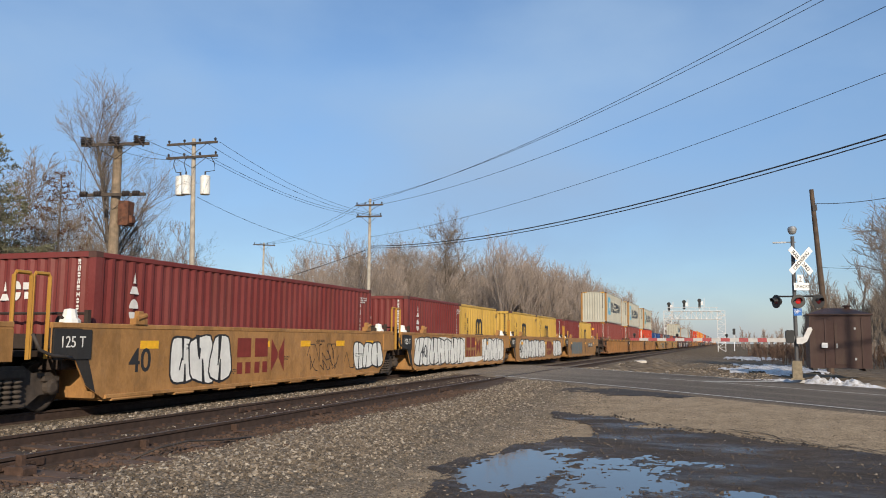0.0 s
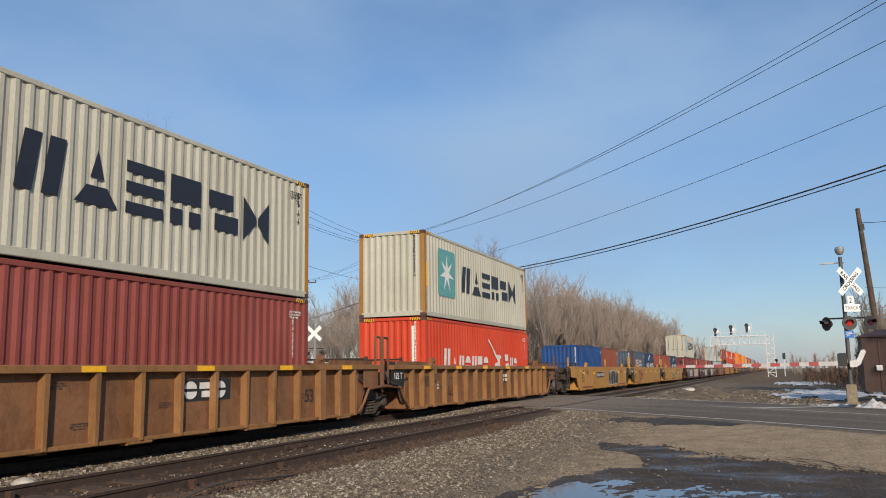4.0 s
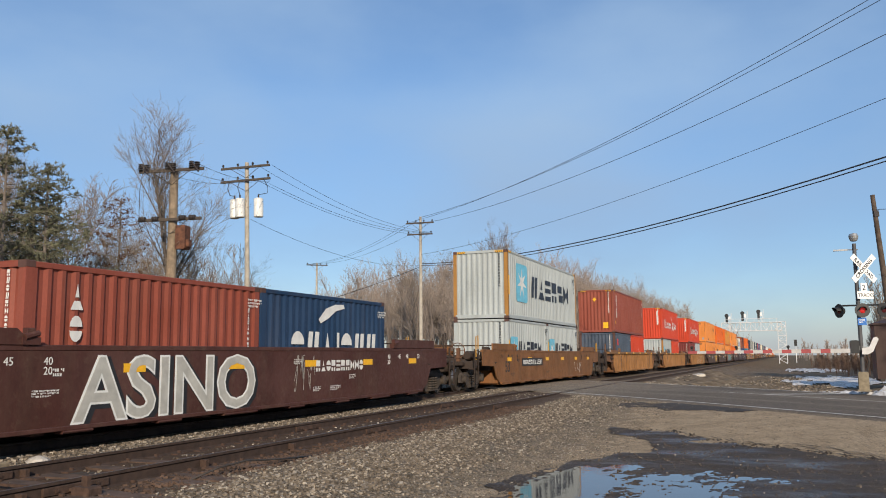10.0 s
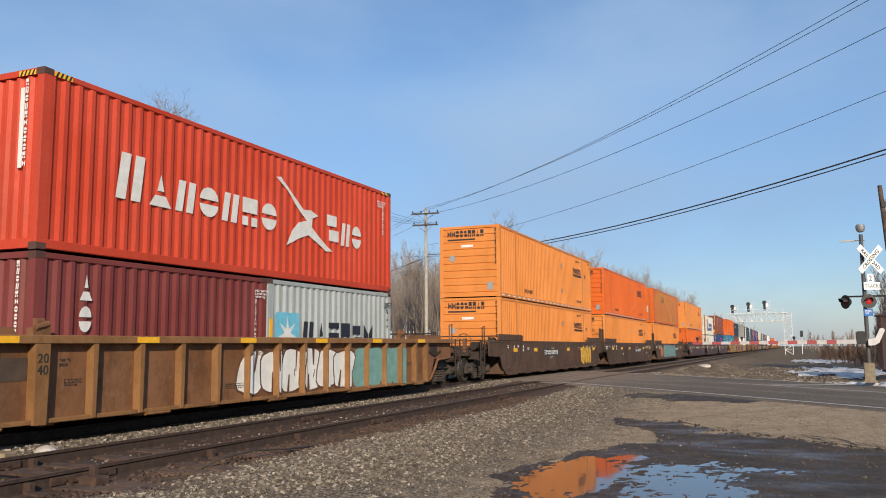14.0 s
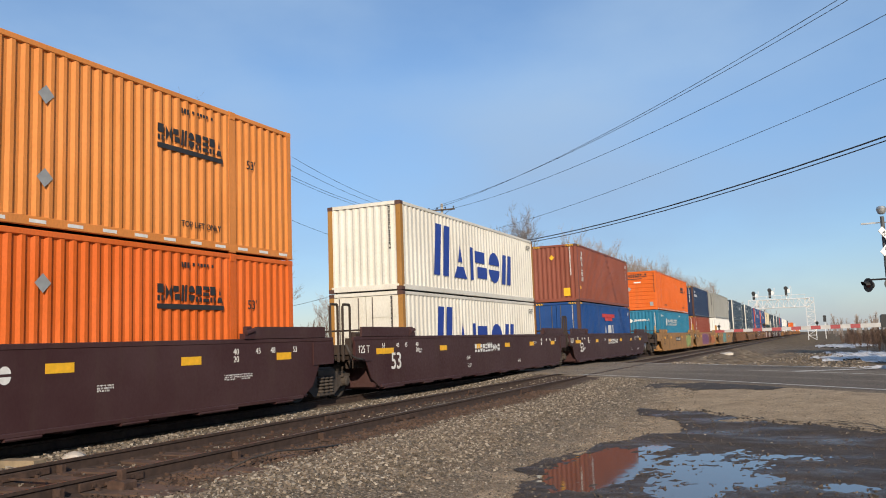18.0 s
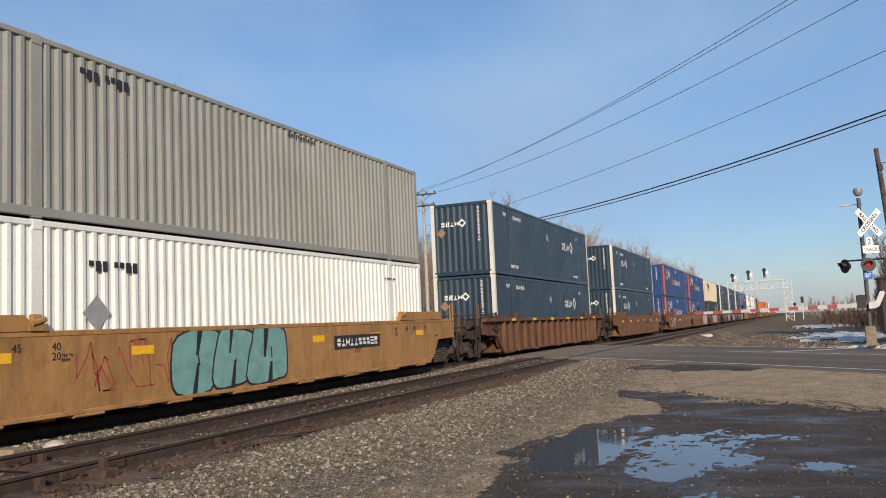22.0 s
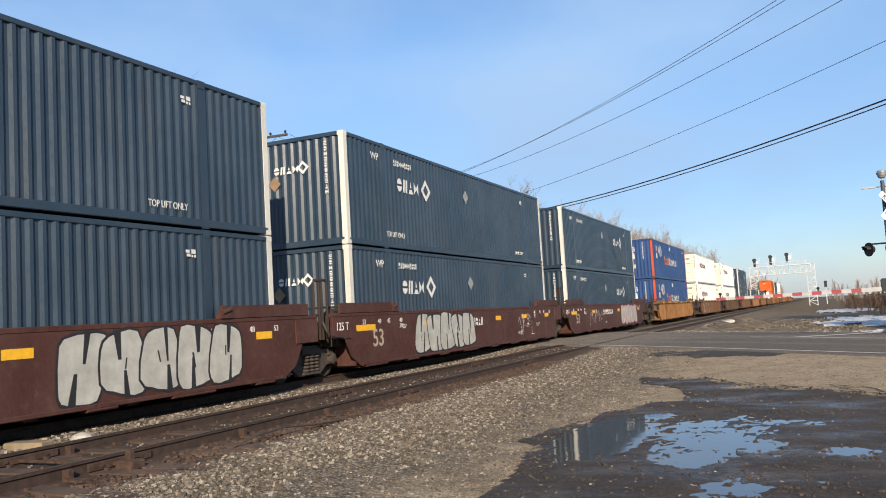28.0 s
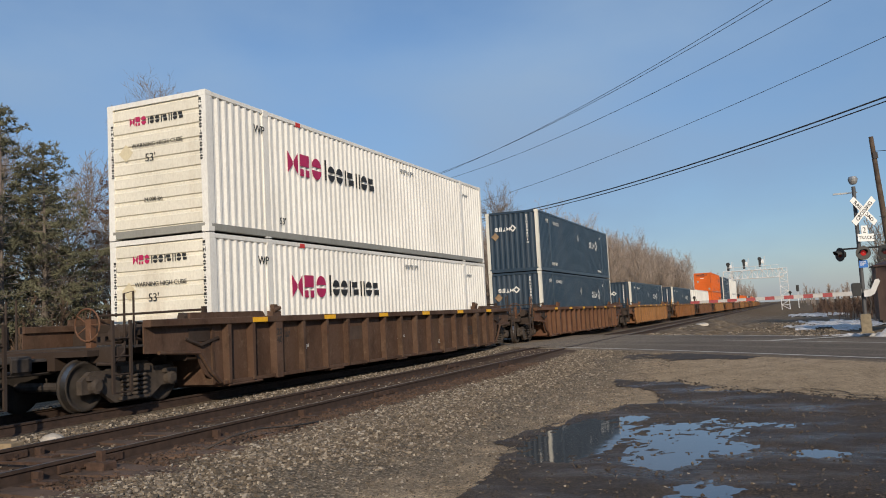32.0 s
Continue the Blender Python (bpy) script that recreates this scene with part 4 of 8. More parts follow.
    if black_ends:
        side_mark(car, "warning_stripe", rect(3.0, 0.08, M_MAROONMARK, "warning_stripe"), -h + 0.9, 0.26, skin + 0.003)
        side_mark(car, "warning_stripe", rect(3.0, 0.08, M_MAROONMARK, "warning_stripe"), h - 4.3, 0.26, skin + 0.003)
    if style == "smooth" and size == 53:
        pale = WHITE_MARK if color in (CAR_BROWN, CAR_PURPLE, CAR_GRIMY) else BLACK_MARK
        for k in (-1, 1):
            for text, yy in (("53", h - 0.42), ("48", h - 1.22), ("45", h - 1.72), ("40\n20", h - 2.42)):
                on = WHITE_MARK if black_ends and yy > h - 0.6 else pale
                side_mark(car, "size_stencil", lettering(text, 0.17, on, 0.002), k * yy - (0.0 if k < 0 else 0.2), 1.19, skin + 0.006)
    # container guides on the sill
    gm = cached(("guide", color.name), lambda: Shape().box(-0.07, 0.07, -0.16, 0.16, 1.49, 1.60).box(-0.05, 0.05, -0.07, 0.07, 1.58, 1.74, 0.02).tube([(0.06, -0.12, 1.6), (0.06, 0.12, 1.66)], 0.05, sides=8).mesh("container_guide", color))
    for y in (-6.2, 6.2) if size == 53 else (-5.2, 5.2):
        part("container_guide", gm, None, car, at=(x - 0.02, y, 0))
        part("container_guide", gm, None, car, at=(-x + 0.02, y, 0))
    if size == 40:
        cone = cached(("cone",), lambda: Shape().lathe([(1.46, 0.0), (1.46, 0.19), (1.54, 0.18), (1.58, 0.13), (1.72, 0.10), (1.74, 0.0)], (0, 0, 0), "z", 10).mesh("guide_cap", G_WHITE))
        for y in (-h - 0.30, h + 0.35):
            part("guide_cap", cone, None, car, "white painted guide cap", at=(x - 0.28, y, 0))
    # floor beams and bulkheads
    def beams():
        s = Shape().box(-0.3, 0.3, -h + 0.3, h - 0.3, 0.12, 0.2)
        for i in range(9):
            y = -h + 0.5 + i * (2 * h - 1.0) / 8
            s.box(-x + 0.1, x - 0.1, y - 0.12, y + 0.12, 0.13, 0.26)
        for k in (-1, 1):
            ya, yb = sorted((k * (h - 0.05), k * (h - 0.12)))
            s.box(-x + 0.04, x - 0.04, ya, yb, 0.2, 1.3)
        return s.mesh("floor_structure", color)
    part("floor_structure", cached(("beams", key, color.name), beams), None, car)["kind"] = "stuff"
    dark = BLACK_PAINT if black_ends else END_GRIME
    iron = STAKE_YELLOW if color in (CAR_OCHRE, CAR_YELLOW, CAR_ORANGE) else RIB_RUST if color in (CAR_RUSTOCHRE, CAR_RUST) else END_GRIME
    for k, e in ((-1, 0), (1, 1)):
        r = reach[e]
        ya, yb = sorted((k * (h - 0.1), k * (r + (0.9 if ends[e] == "end" else 0.1))))
        part("end_platform", cached(("platform", key, k, dark.name), lambda: Shape().box(-1.05, 1.05, ya, yb, 0.92, 1.02).box(-0.32, 0.32, ya, yb, 0.70, 0.92).mesh("end_platform", dark)), None, car)
        yc, yd = sorted((k * (h + 0.0), k * (h + 0.6)))
        part("end_frame", cached(("endframe", key, k, dark.name), lambda: Shape().box(-x + 0.05, x - 0.05, yc, yd, 1.05, 1.30).box(-x + 0.1, -x + 0.5, yc, yd, 1.30, 1.46).box(x - 0.5, x - 0.1, yc, yd, 1.30, 1.46)
             .box(x - 0.16, x - 0.08, yd - 0.10, yd - 0.02, 0.95, 1.72).box(x - 0.55, x - 0.47, yd - 0.3, yd - 0.22, 1.0, 1.62).tube([(-x + 0.1, yd - 0.06, 1.66), (x - 0.1, yd - 0.06, 1.66)], 0.025, sides=6)
             .tube([(x - 0.06, yc - 0.1, 1.12), (x - 0.02, (yc + yd) / 2, 0.98), (x - 0.06, yd + 0.25, 1.10), (x - 0.3, yd + 0.5, 0.86)], 0.035, sides=6).box(x - 0.75, x - 0.2, yc + 0.1, yd - 0.1, 0.70, 0.92, 0.03)
             .lathe([(-0.16, 0.0), (-0.16, 0.09), (0.16, 0.09), (0.16, 0.0)], (x - 0.35, (yc + yd) / 2, 1.52), "y", 10).mesh("end_frame", dark)), None, car)
        if ends[e] == "end":
            truck(car, k * (h + 1.60))
            yy = k * (h + 2.35)
            part("coupler", cached(("coupler", k), lambda: Shape().box(-0.15, 0.15, *sorted((k * 2.6, k * 0.6)), 0.66, 0.92, 0.03).box(-0.2, 0.2, *sorted((k * 1.0, k * 1.38)), 0.68, 0.98, 0.05).mesh("coupler", GEAR)), None, car, at=(0, k * (h + 0.5 + 1.5), 0))
            part("end_sill", cached(("endsill", k, color.name), lambda: Shape().box(-1.45, 1.45, -0.09, 0.09, 0.80, 1.06, 0.02).mesh("end_sill", END_GRIME)), None, car, at=(0, k * (r + 0.55), 0))
            for q in (-1, 1):
                part("side_ladder", cached(("ladder", 1), ladder_shape(END_GRIME)), None, car, at=(q * 1.46, k * (r + 0.55), 0))
                part("handrail", cached(("rail", iron.name), lambda: Shape().tube([(0, -0.22, 1.02), (0, -0.22, 1.95), (0, 0.0, 2.0), (0, 0.0, 1.02)], 0.022, sides=6).mesh("handrail", iron)), None, car, at=(q * 1.40, k * (r + 0.2), 0))
            if k < 0:
                part("brake_wheel", cached(("brake",), lambda: brake_wheel(RIB_RUST)), None, car, "iron hand brake wheel", at=(0.75, k * (r + 0.60), 1.45))
            if seed < 50:
                part("brake_cylinder", cached(("cyl", k), lambda: brake_cylinder(k)), None, car, at=(0, k * (h + 0.75), 0))
                part("brake_pipe", cached(("pipe", k), lambda: brake_pipes(k)), None, car, at=(0, k * (h + 0.75), 0))
            part("deck_walkway", cached(("walk", key, k), lambda: Shape().box(-1.42, 1.42, *sorted((k * (h + 0.7), k * (r + 0.5))), 1.03, 1.07).mesh("deck_walkway", GEAR)), None, car)
        elif k > 0:
            truck(car, k * joint, "shared_truck")
            part("articulation", cached(("artic",), lambda: Shape().lathe([(0.5, 0.0), (0.5, 0.38), (0.98, 0.34), (1.0, 0.0)], (0, 0, 0), "z", 16).mesh("articulation", GEAR)), None, car, at=(0, k * joint, 0.15))
        if ends[e] == "shared":
            # corner panel with load stencil, hoses and grab irons
            pn = BLACK_PAINT if black_ends or (k < 0 and color in (CAR_OCHRE, CAR_YELLOW, CAR_RUSTOCHRE)) else color
            part("corner_panel", cached(("panel", size, k, pn.name), lambda: Shape().extrude([(-0.42, 0.88), (0.42, 0.88), (0.42, 1.38), (-0.42, 1.38)], 0, 0.03).mesh("corner_panel", pn)), None, car, at=(x + 0.002, k * (reach[e] - 0.44), 0))
            if k < 0:
                part("load_stencil", lettering("125 T", 0.27, WHITE_MARK, 0.003, 0.0, 0.9), None, car).matrix_basis = pose(x + 0.036, -reach[e] + 0.14, 1.08, 0, 0, 90)
                part("air_hose", cached(("hose",), lambda: Shape().tube([(0, -0.35, 1.3), (0.05, -0.25, 1.05), (0.08, 0.0, 0.95), (0.05, 0.3, 0.93), (0, 0.5, 0.9)], 0.03, sides=6).mesh("air_hose", GEAR, True)), None, car, at=(x + 0.05, -reach[e] - 0.1, 0))
            part("grab_iron", cached(("grab", iron.name), lambda: Shape().tube([(0, 0, 0.9), (0, 0, 2.22), (0, 0.04, 2.27), (0, 0.30, 2.27), (0, 0.34, 2.22), (0, 0.34, 0.9)], 0.034, sides=6).mesh("grab_iron", iron)), None, car, at=(x - 0.08, k * (reach[e] + 0.20) - 0.17, 0))
    # reflectors
    ym = rect(0.52, 0.15 if style == "smooth" else 0.10, YELLOW_MARK, "reflector")
    for i in range(6):
        y = -h + 1.2 + i * (2 * h - 2.4) / 5
        if i == 0 and style == "smooth" and color in (CAR_BROWN, CAR_PURPLE):
            side_mark(car, "reflector", rect(0.95, 0.15, YELLOW_MARK, "reflector"), -h + 0.12, 1.03, x + 0.002)
            continue
        side_mark(car, "reflector", ym, y, 1.04 if style == "smooth" else 1.372, x + (0.002 if style == "smooth" else 0.103))
    num = lettering(number, 0.62 if style == "smooth" else 0.42, FADED_MARK if color is CAR_BROWN else WHITE_MARK if color is CAR_PURPLE else BLACK_MARK, 0.003, 0.006)
    side_mark(car, "size_stencil", num, -h + 0.9 if style == "smooth" else h - 2.75, 0.62, skin + 0.004)
    if plate:
        y, w = plate
        if color in (CAR_BROWN, CAR_PURPLE):
            side_mark(car, "car_number", blocks(w, 0.26, 10, WHITE_MARK), y, 0.92, skin + 0.004)
        else:
            side_mark(car, "number_plate", rect(0.85 if style == "ribbed" else w, 0.34, OLD_PATCH if style == "ribbed" else BLACK_MARK, "number_plate"), y, 0.82, skin + 0.004)
            if style != "ribbed":
                side_mark(car, "car_number", blocks(w * 0.9, 0.2, 10, WHITE_MARK), y + 0.05 * w, 0.89, skin + 0.009)
    r = random.Random(seed * 7 + 3)
    for i in range(5):
        side_mark(car, "small_stencil", bars(0.34 + 0.16 * (i % 2), 0.12, 3, WHITE_MARK if color in (CAR_BROWN, CAR_PURPLE, CAR_GRIMY) else BLACK_MARK), r.uniform(-h + 1.4, h - 1.6), r.choice((0.45, 0.7, 1.1)), skin + 0.003)
    side_mark(car, "size_stencil", bars(0.22, 0.14, 2, WHITE_MARK if color in (CAR_BROWN, CAR_PURPLE) else BLACK_MARK), -h + 2.6, 1.0, skin + 0.003)
    for m in marks:
        m(car, skin)
    TRAIN.append((car, u, 0.0))
    return car


def ladder_shape(color):
    def make():
        s = Shape()
        for y in (-0.2, 0.2):
            s.box(-0.02, 0.02, y - 0.025, y + 0.025, 0.28, 1.5)
        for z in (0.3, 0.6, 0.9, 1.2):
            s.tube([(0, -0.2, z), (0, 0.2, z)], 0.016, sides=5)
        return s.mesh("side_ladder", color)
    return make


def brake_cylinder(k):
    s = Shape().lathe([(-0.45, 0.0), (-0.45, 0.14), (-0.38, 0.17), (0.30, 0.17), (0.36, 0.12), (0.36, 0.0)], (0.95, k * 0.75, 1.27), "y", 14)
    s.box(0.78, 1.12, k * 0.75 - 0.06, k * 0.75 + 0.06, 1.05, 1.20)
    return s.box(0.62, 0.80, k * 0.75 - 0.5, k * 0.75 + 0.4, 1.14, 1.24).mesh("brake_cylinder", END_GRIME)


def brake_pipes(k):
    s = Shape()
    s.tube([(1.30, k * -0.3, 1.14), (1.30, k * 0.9, 1.14), (1.36, k * 1.2, 1.22), (1.36, k * 1.6, 1.18)], 0.028, sides=6)
    s.tube([(1.18, k * 0.2, 1.10), (1.22, k * 0.5, 1.42), (1.22, k * 1.0, 1.46), (1.28, k * 1.3, 1.10)], 0.024, sides=6)
    return s.tube([(1.40, k * 1.45, 1.10), (1.45, k * 1.50, 0.95), (1.42, k * 1.75, 0.78), (1.30, k * 1.95, 0.80)], 0.03, sides=6).mesh("brake_pipe", END_GRIME)


def brake_wheel(iron):
    s = Shape()
    ring = [(0.28 * math.cos(q), 0.0, 0.28 * math.sin(q)) for q in (2 * math.pi * i / 18 for i in range(19))]
    s.tube(ring, 0.016, sides=6, caps=False)
    for i in range(5):
        q = 2 * math.pi * i / 5
        s.tube([(0, 0.04, 0), (0.28 * math.cos(q), 0, 0.28 * math.sin(q))], 0.012, sides=5)
    s.box(-0.06, 0.06, 0.02, 0.14, -0.5, 0.1)
    return s.mesh("brake_wheel", iron)


# sprayed pieces on car sides, running over the ribs where a side has them
RIBS = [-7.9, -7.1] + [-6.2 + 12.4 * i / 12 for i in range(13)] + [7.1, 7.9]


def clipped(pts, a, b):
    """The part of an outline between two uprights."""
    for bound, sign in ((a, 1), (b, -1)):
        out = []
        for p, q in zip(pts, pts[1:] + pts[:1]):
            dp, dq = (p[0] - bound) * sign, (q[0] - bound) * sign
            if dp >= 0:
                out.append(p)
            if dp * dq < 0:
                t = dp / (dp - dq)
                out.append((p[0] + (q[0] - p[0]) * t, p[1] + (q[1] - p[1]) * t))
        pts = out
        if len(pts) < 3:
            return []
    return pts


def lay(car, name, polys, material, y, z, x):
    s = Shape()
    for pts, lift in polys:
        s.add([(a, -lift, b) for a, b in pts], [tuple(range(len(pts)))])
        if x < 1.47:
            for rib in RIBS:
                w = 0.115 if abs(abs(rib) - 6.2) < 0.01 else 0.040
                cut = clipped(pts, rib - w - y, rib + w - y)
                if cut:
                    s.add([(a, -lift - (0.174 if w > 0.1 else 0.158), b) for a, b in cut], [tuple(range(len(cut)))])
    side_mark(car, name, s.mesh(name, material), y, z, x + 0.001)


def spray(name, y, z, w, h, fill, line, count, seed):
    """A graffiti piece: crowded fat rounded figures with dark outlines, slits and a paler rim."""
    def put(car, x):
        r = random.Random(seed)
        back, front, detail = [], [], []
        count_ = max(2, round(w / (0.78 * h)))
        step = w / count_
        for i in range(count_):
            cx, rx, rz = (i + 0.5) * step, step * r.uniform(0.54, 0.64), h * r.uniform(0.43, 0.48)
            cz, lean, n = h * 0.5, r.uniform(-0.22, 0.22), 18
            power, wob, ph = r.uniform(0.42, 0.75), r.uniform(0.03, 0.10), r.uniform(0, 6.28)
            def ring(grow_):
                out = []
                for k in range(n):
                    q = 2 * math.pi * k / n
                    c, d = math.cos(q), math.sin(q)
                    m = 1 + wob * math.sin(3 * q + ph) + 0.5 * wob * math.sin(5 * q - ph)
                    a, b = math.copysign(abs(c) ** power, c) * (rx * m + grow_), math.copysign(abs(d) ** power, d) * (rz * m + grow_)
                    out.append((cx + a + lean * b, min(h * 1.03, max(-0.02, cz + b))))
                return out
            lift = 0.003 + 0.0016 * i
            back.append((ring(0.045), lift))
            front.append((ring(0.0), lift + 0.0006))
            # slits that cut the figure, from an edge or inside it
            for k in range(r.choice((2, 3, 3))):
                if k < 2:
                    side = 1 if (k + i) % 2 else -1
                    sx = cx + r.uniform(-0.35, 0.35) * rx
                    tip = cz + side * rz * r.uniform(-0.1, 0.25)
                    g = r.uniform(0.035, 0.075) * h
                    top = cz + side * (rz + 0.04)
                    pts = [(sx - g + lean * (top - cz), top), (sx + g + lean * (top - cz), top), (sx + g * 0.5 + lean * (tip - cz), tip), (sx - g * 0.4 + lean * (tip - cz), tip)]
                else:
                    sx, sz, g = cx + r.uniform(-0.3, 0.3) * rx, cz + r.uniform(-0.3, 0.3) * rz, r.uniform(0.04, 0.09) * h
                    tilt = r.uniform(-1.0, 1.0)
                    pts = [(sx - g * 0.3, sz - g * 1.4), (sx + g * 0.2, sz - g * 1.4), (sx + g * (0.4 + tilt), sz + g * 1.4), (sx + g * (tilt - 0.1), sz + g * 1.4)]
                pts = [(a, min(h * 1.02, max(-0.01, b))) for a, b in pts]
                detail.append((pts if side_of(pts) > 0 else pts[::-1], lift + 0.0010 + 0.0001 * k))
        lay(car, "graffiti_outline", back, line, y, z, x)
        lay(car, "graffiti", front, fill, y, z, x)
        lay(car, "graffiti_detail", detail, line, y, z, x)
    return put


def side_of(pts):
    """Twice the area of an outline, positive when it runs anticlockwise."""
    return sum(a * d - c * b for (a, b), (c, d) in zip(pts, pts[1:] + pts[:1]))


def dotted_piece(y, z, w, h, seed):
    """Three fat white figures with blue dots on a black ground."""
    def put(car, x):
        r = random.Random(seed)
        ground, fill, dots, holes = [], [], [], []
        n = 26
        ground.append(([(w / 2 + w * 0.52 * math.copysign(abs(math.cos(q)) ** 0.4, math.cos(q)) * r.uniform(0.97, 1.03), h / 2 + h * 0.5 * math.copysign(abs(math.sin(q)) ** 0.3, math.sin(q)) * r.uniform(0.94, 1.04))
                        for q in (2 * math.pi * k / n for k in range(n))], 0.003))
        for i in range(3):
            cx, rx = (i + 0.5) * w / 3, w * 0.135
            if i == 0:
                ring = [(-1, -0.9), (-0.3, -0.95), (0.0, -0.45), (0.35, -0.95), (1, -0.8), (0.75, -0.1), (0.95, 0.85), (0.3, 0.9), (0.05, 0.35), (-0.25, 0.85), (-0.95, 0.8), (-0.6, 0.0)]
            else:
                ring = [(math.cos(q) * r.uniform(0.92, 1.05), math.sin(q) * r.uniform(0.88, 0.98)) for q in (2 * math.pi * k / 10 + 0.3 for k in range(10))]
                holes.append(([(cx + 0.16 * rx * math.cos(q), h * 0.52 + 0.16 * h * math.sin(q)) for q in (2 * math.pi * k / 8 for k in range(8))], 0.0055))
            fill.append(([(cx + a * rx, h * 0.5 + b * h * 0.48) for a, b in ring], 0.004))
            for k in range(26):
                a, b, d = r.uniform(-0.72, 0.72), r.uniform(-0.75, 0.75), r.uniform(0.025, 0.08)
                if i == 0 and abs(a) + 0.4 * (1 - abs(b)) < 0.35:
                    continue
                dots.append(([(cx + a * rx + d * math.cos(q), h * 0.5 + b * h * 0.48 + d * math.sin(q)) for q in (2 * math.pi * m / 8 for m in range(8))], 0.005 + 0.0002 * k))
        lay(car, "graffiti_outline", ground, G_BLACK, y, z, x)
        lay(car, "graffiti", fill, G_WHITE, y, z, x)
        lay(car, "graffiti_detail", dots, plain("dusty_blue_spray", (0.16, 0.26, 0.36), 0.6, 0, 3, 0.2), y, z, x)
        lay(car, "graffiti_detail", holes, G_BLACK, y, z, x)
    return put


def whitewash(y, z, w, h):
    """A rolled-on white ground for a piece."""
    def put(car, x):
        r = random.Random(int(w * 100))
        n = 18
        top = [(w * i / n, h * r.uniform(0.88, 1.0)) for i in range(n + 1)]
        low = [(w * i / n, h * r.uniform(0.0, 0.14)) for i in range(n, -1, -1)]
        lay(car, "graffiti", [(top + low, 0.0022)], G_WHITE, y, z, x)
    return put


def scrawl(y, z, w, h, line, seed, strokes=7, thick=0.022):
    def put(car, x):
        r, s = random.Random(seed), Shape()
        for i in range(strokes):
            px, pz = w * (i + 0.5) / strokes, h * r.uniform(0.2, 0.8)
            pts = [(px, -0.002, pz)]
            for k in range(6):
                px += r.uniform(-0.6, 0.8) * w / strokes
                pz = min(h, max(0, pz + r.uniform(-0.7, 0.7) * h))
                pts.append((px, -0.002, pz))
            for a, b in zip(pts, pts[1:]):
                d = Vector((b[0] - a[0], 0, b[2] - a[2]))
                if d.length < 1e-3:
                    continue
                n = Vector((-d.z, 0, d.x)).normalized() * thick / 2
                A, B = Vector(a), Vector(b)
                s.add([A - n, B - n, B + n, A + n], [(0, 1, 2, 3)])
        side_mark(car, "graffiti", s.mesh("graffiti", line), y, z, x + 0.002)
    return put


def tag_text(text, y, z, size, fill, line, bold=0.03, squeeze=1.0):
    """Readable sprayed words."""
    def put(car, x):
        side_mark(car, "graffiti_outline", lettering(text, size, G_BLACK, 0.001, bold * 1.6, squeeze), y + 0.07, z - 0.05, x + 0.001)
        side_mark(car, "graffiti_outline", lettering(text, size, line, 0.002, bold, squeeze), y, z, x + 0.002)
        side_mark(car, "graffiti", lettering(text, size, fill, 0.004, bold * 0.2, squeeze), y, z, x + 0.003)
    return put


def maroon_logo(y, z=0.52, material=None):
    def put(car, x):
        side_mark(car, "brand_mark", blocks(2.2, 0.80, 3, material or M_MAROONMARK, False, 1.0, "ffx"), y, z, x + 0.004)
    return put


M_MAROONMARK = plain("maroon_mark", (0.20, 0.03, 0.02), 0.6, 0, 6, 0.2)
G_WHITE = plain("white_spray", (0.74, 0.74, 0.70), 0.6, 0, 3, 0.12)
G_SILVER = plain("silver_spray", (0.52, 0.50, 0.44), 0.5, 0.2, 3, 0.2)
G_BLACK = plain("black_spray", (0.02, 0.02, 0.022), 0.6, 0, 3, 0.3)
G_TEAL = plain("teal_spray", (0.17, 0.34, 0.31), 0.6, 0, 3, 0.2)
G_BLUE = plain("blue_spray", (0.12, 0.165, 0.185), 0.6, 0, 3, 0.25)
G_PURPLE = plain("purple_spray", (0.15, 0.05, 0.14), 0.6, 0, 3, 0.25)
G_PINK = plain("pink_spray", (0.50, 0.20, 0.24), 0.6, 0, 3, 0.25)
G_GREEN = plain("lime_spray", (0.33, 0.42, 0.14), 0.6, 0, 3, 0.2)
G_RED = plain("red_spray", (0.34, 0.05, 0.04), 0.6, 0, 3, 0.25)
G_ORANGE = plain("orange_spray", (0.55, 0.17, 0.06), 0.6, 0, 3, 0.25)

FLOOR = 0.20
E, J = "end", "shared"
UP = FLOOR + HC + 0.02
LOW53, UP53 = 0.31, 0.31 + HC + 0.02


def pair20(a, b, u):
    a(u - 3.06, FLOOR), b(u + 3.06, FLOOR)


# forty-foot wells, ochre
well_car(2.6, CAR_OCHRE, "weathered ochre forty-foot well car", size=40, number="40", seed=1)
maroon_box(2.6, FLOOR)
well_car(18.0, CAR_OCHRE, "ochre well car with white and black graffiti", size=40, number="40", seed=2,
         marks=(spray("g", -4.2, 0.3, 2.0, 1.0, G_WHITE, G_BLACK, 3, 4), maroon_logo(-1.9, 0.45), scrawl(1.2, 0.4, 2.6, 0.7, G_BLACK, 5), spray("g", 4.3, 0.35, 2.0, 0.8, G_WHITE, G_BLACK, 4, 8)))
maroon_box(18.0, FLOOR)
well_car(33.4, CAR_OCHRE, "ochre well car covered in white graffiti blocks", size=40, number="40", seed=3,
         marks=(whitewash(-6.1, 0.27, 12.2, 1.10), spray("g", -6.0, 0.28, 5.6, 1.05, G_WHITE, G_BLACK, 5, 11), lambda car, x: side_mark(car, "repainted_patch", rect(2.6, 0.84, CAR_OCHRE, "repainted_patch"), -0.15, 0.53, x + 0.001), maroon_logo(0.05, 0.56),
                spray("g", 2.6, 0.28, 3.5, 1.05, G_WHITE, G_BLACK, 5, 14)))
pair20(lambda u, z: maroon_box(u, z, C_MAROON, L20), yellow20, 33.4)
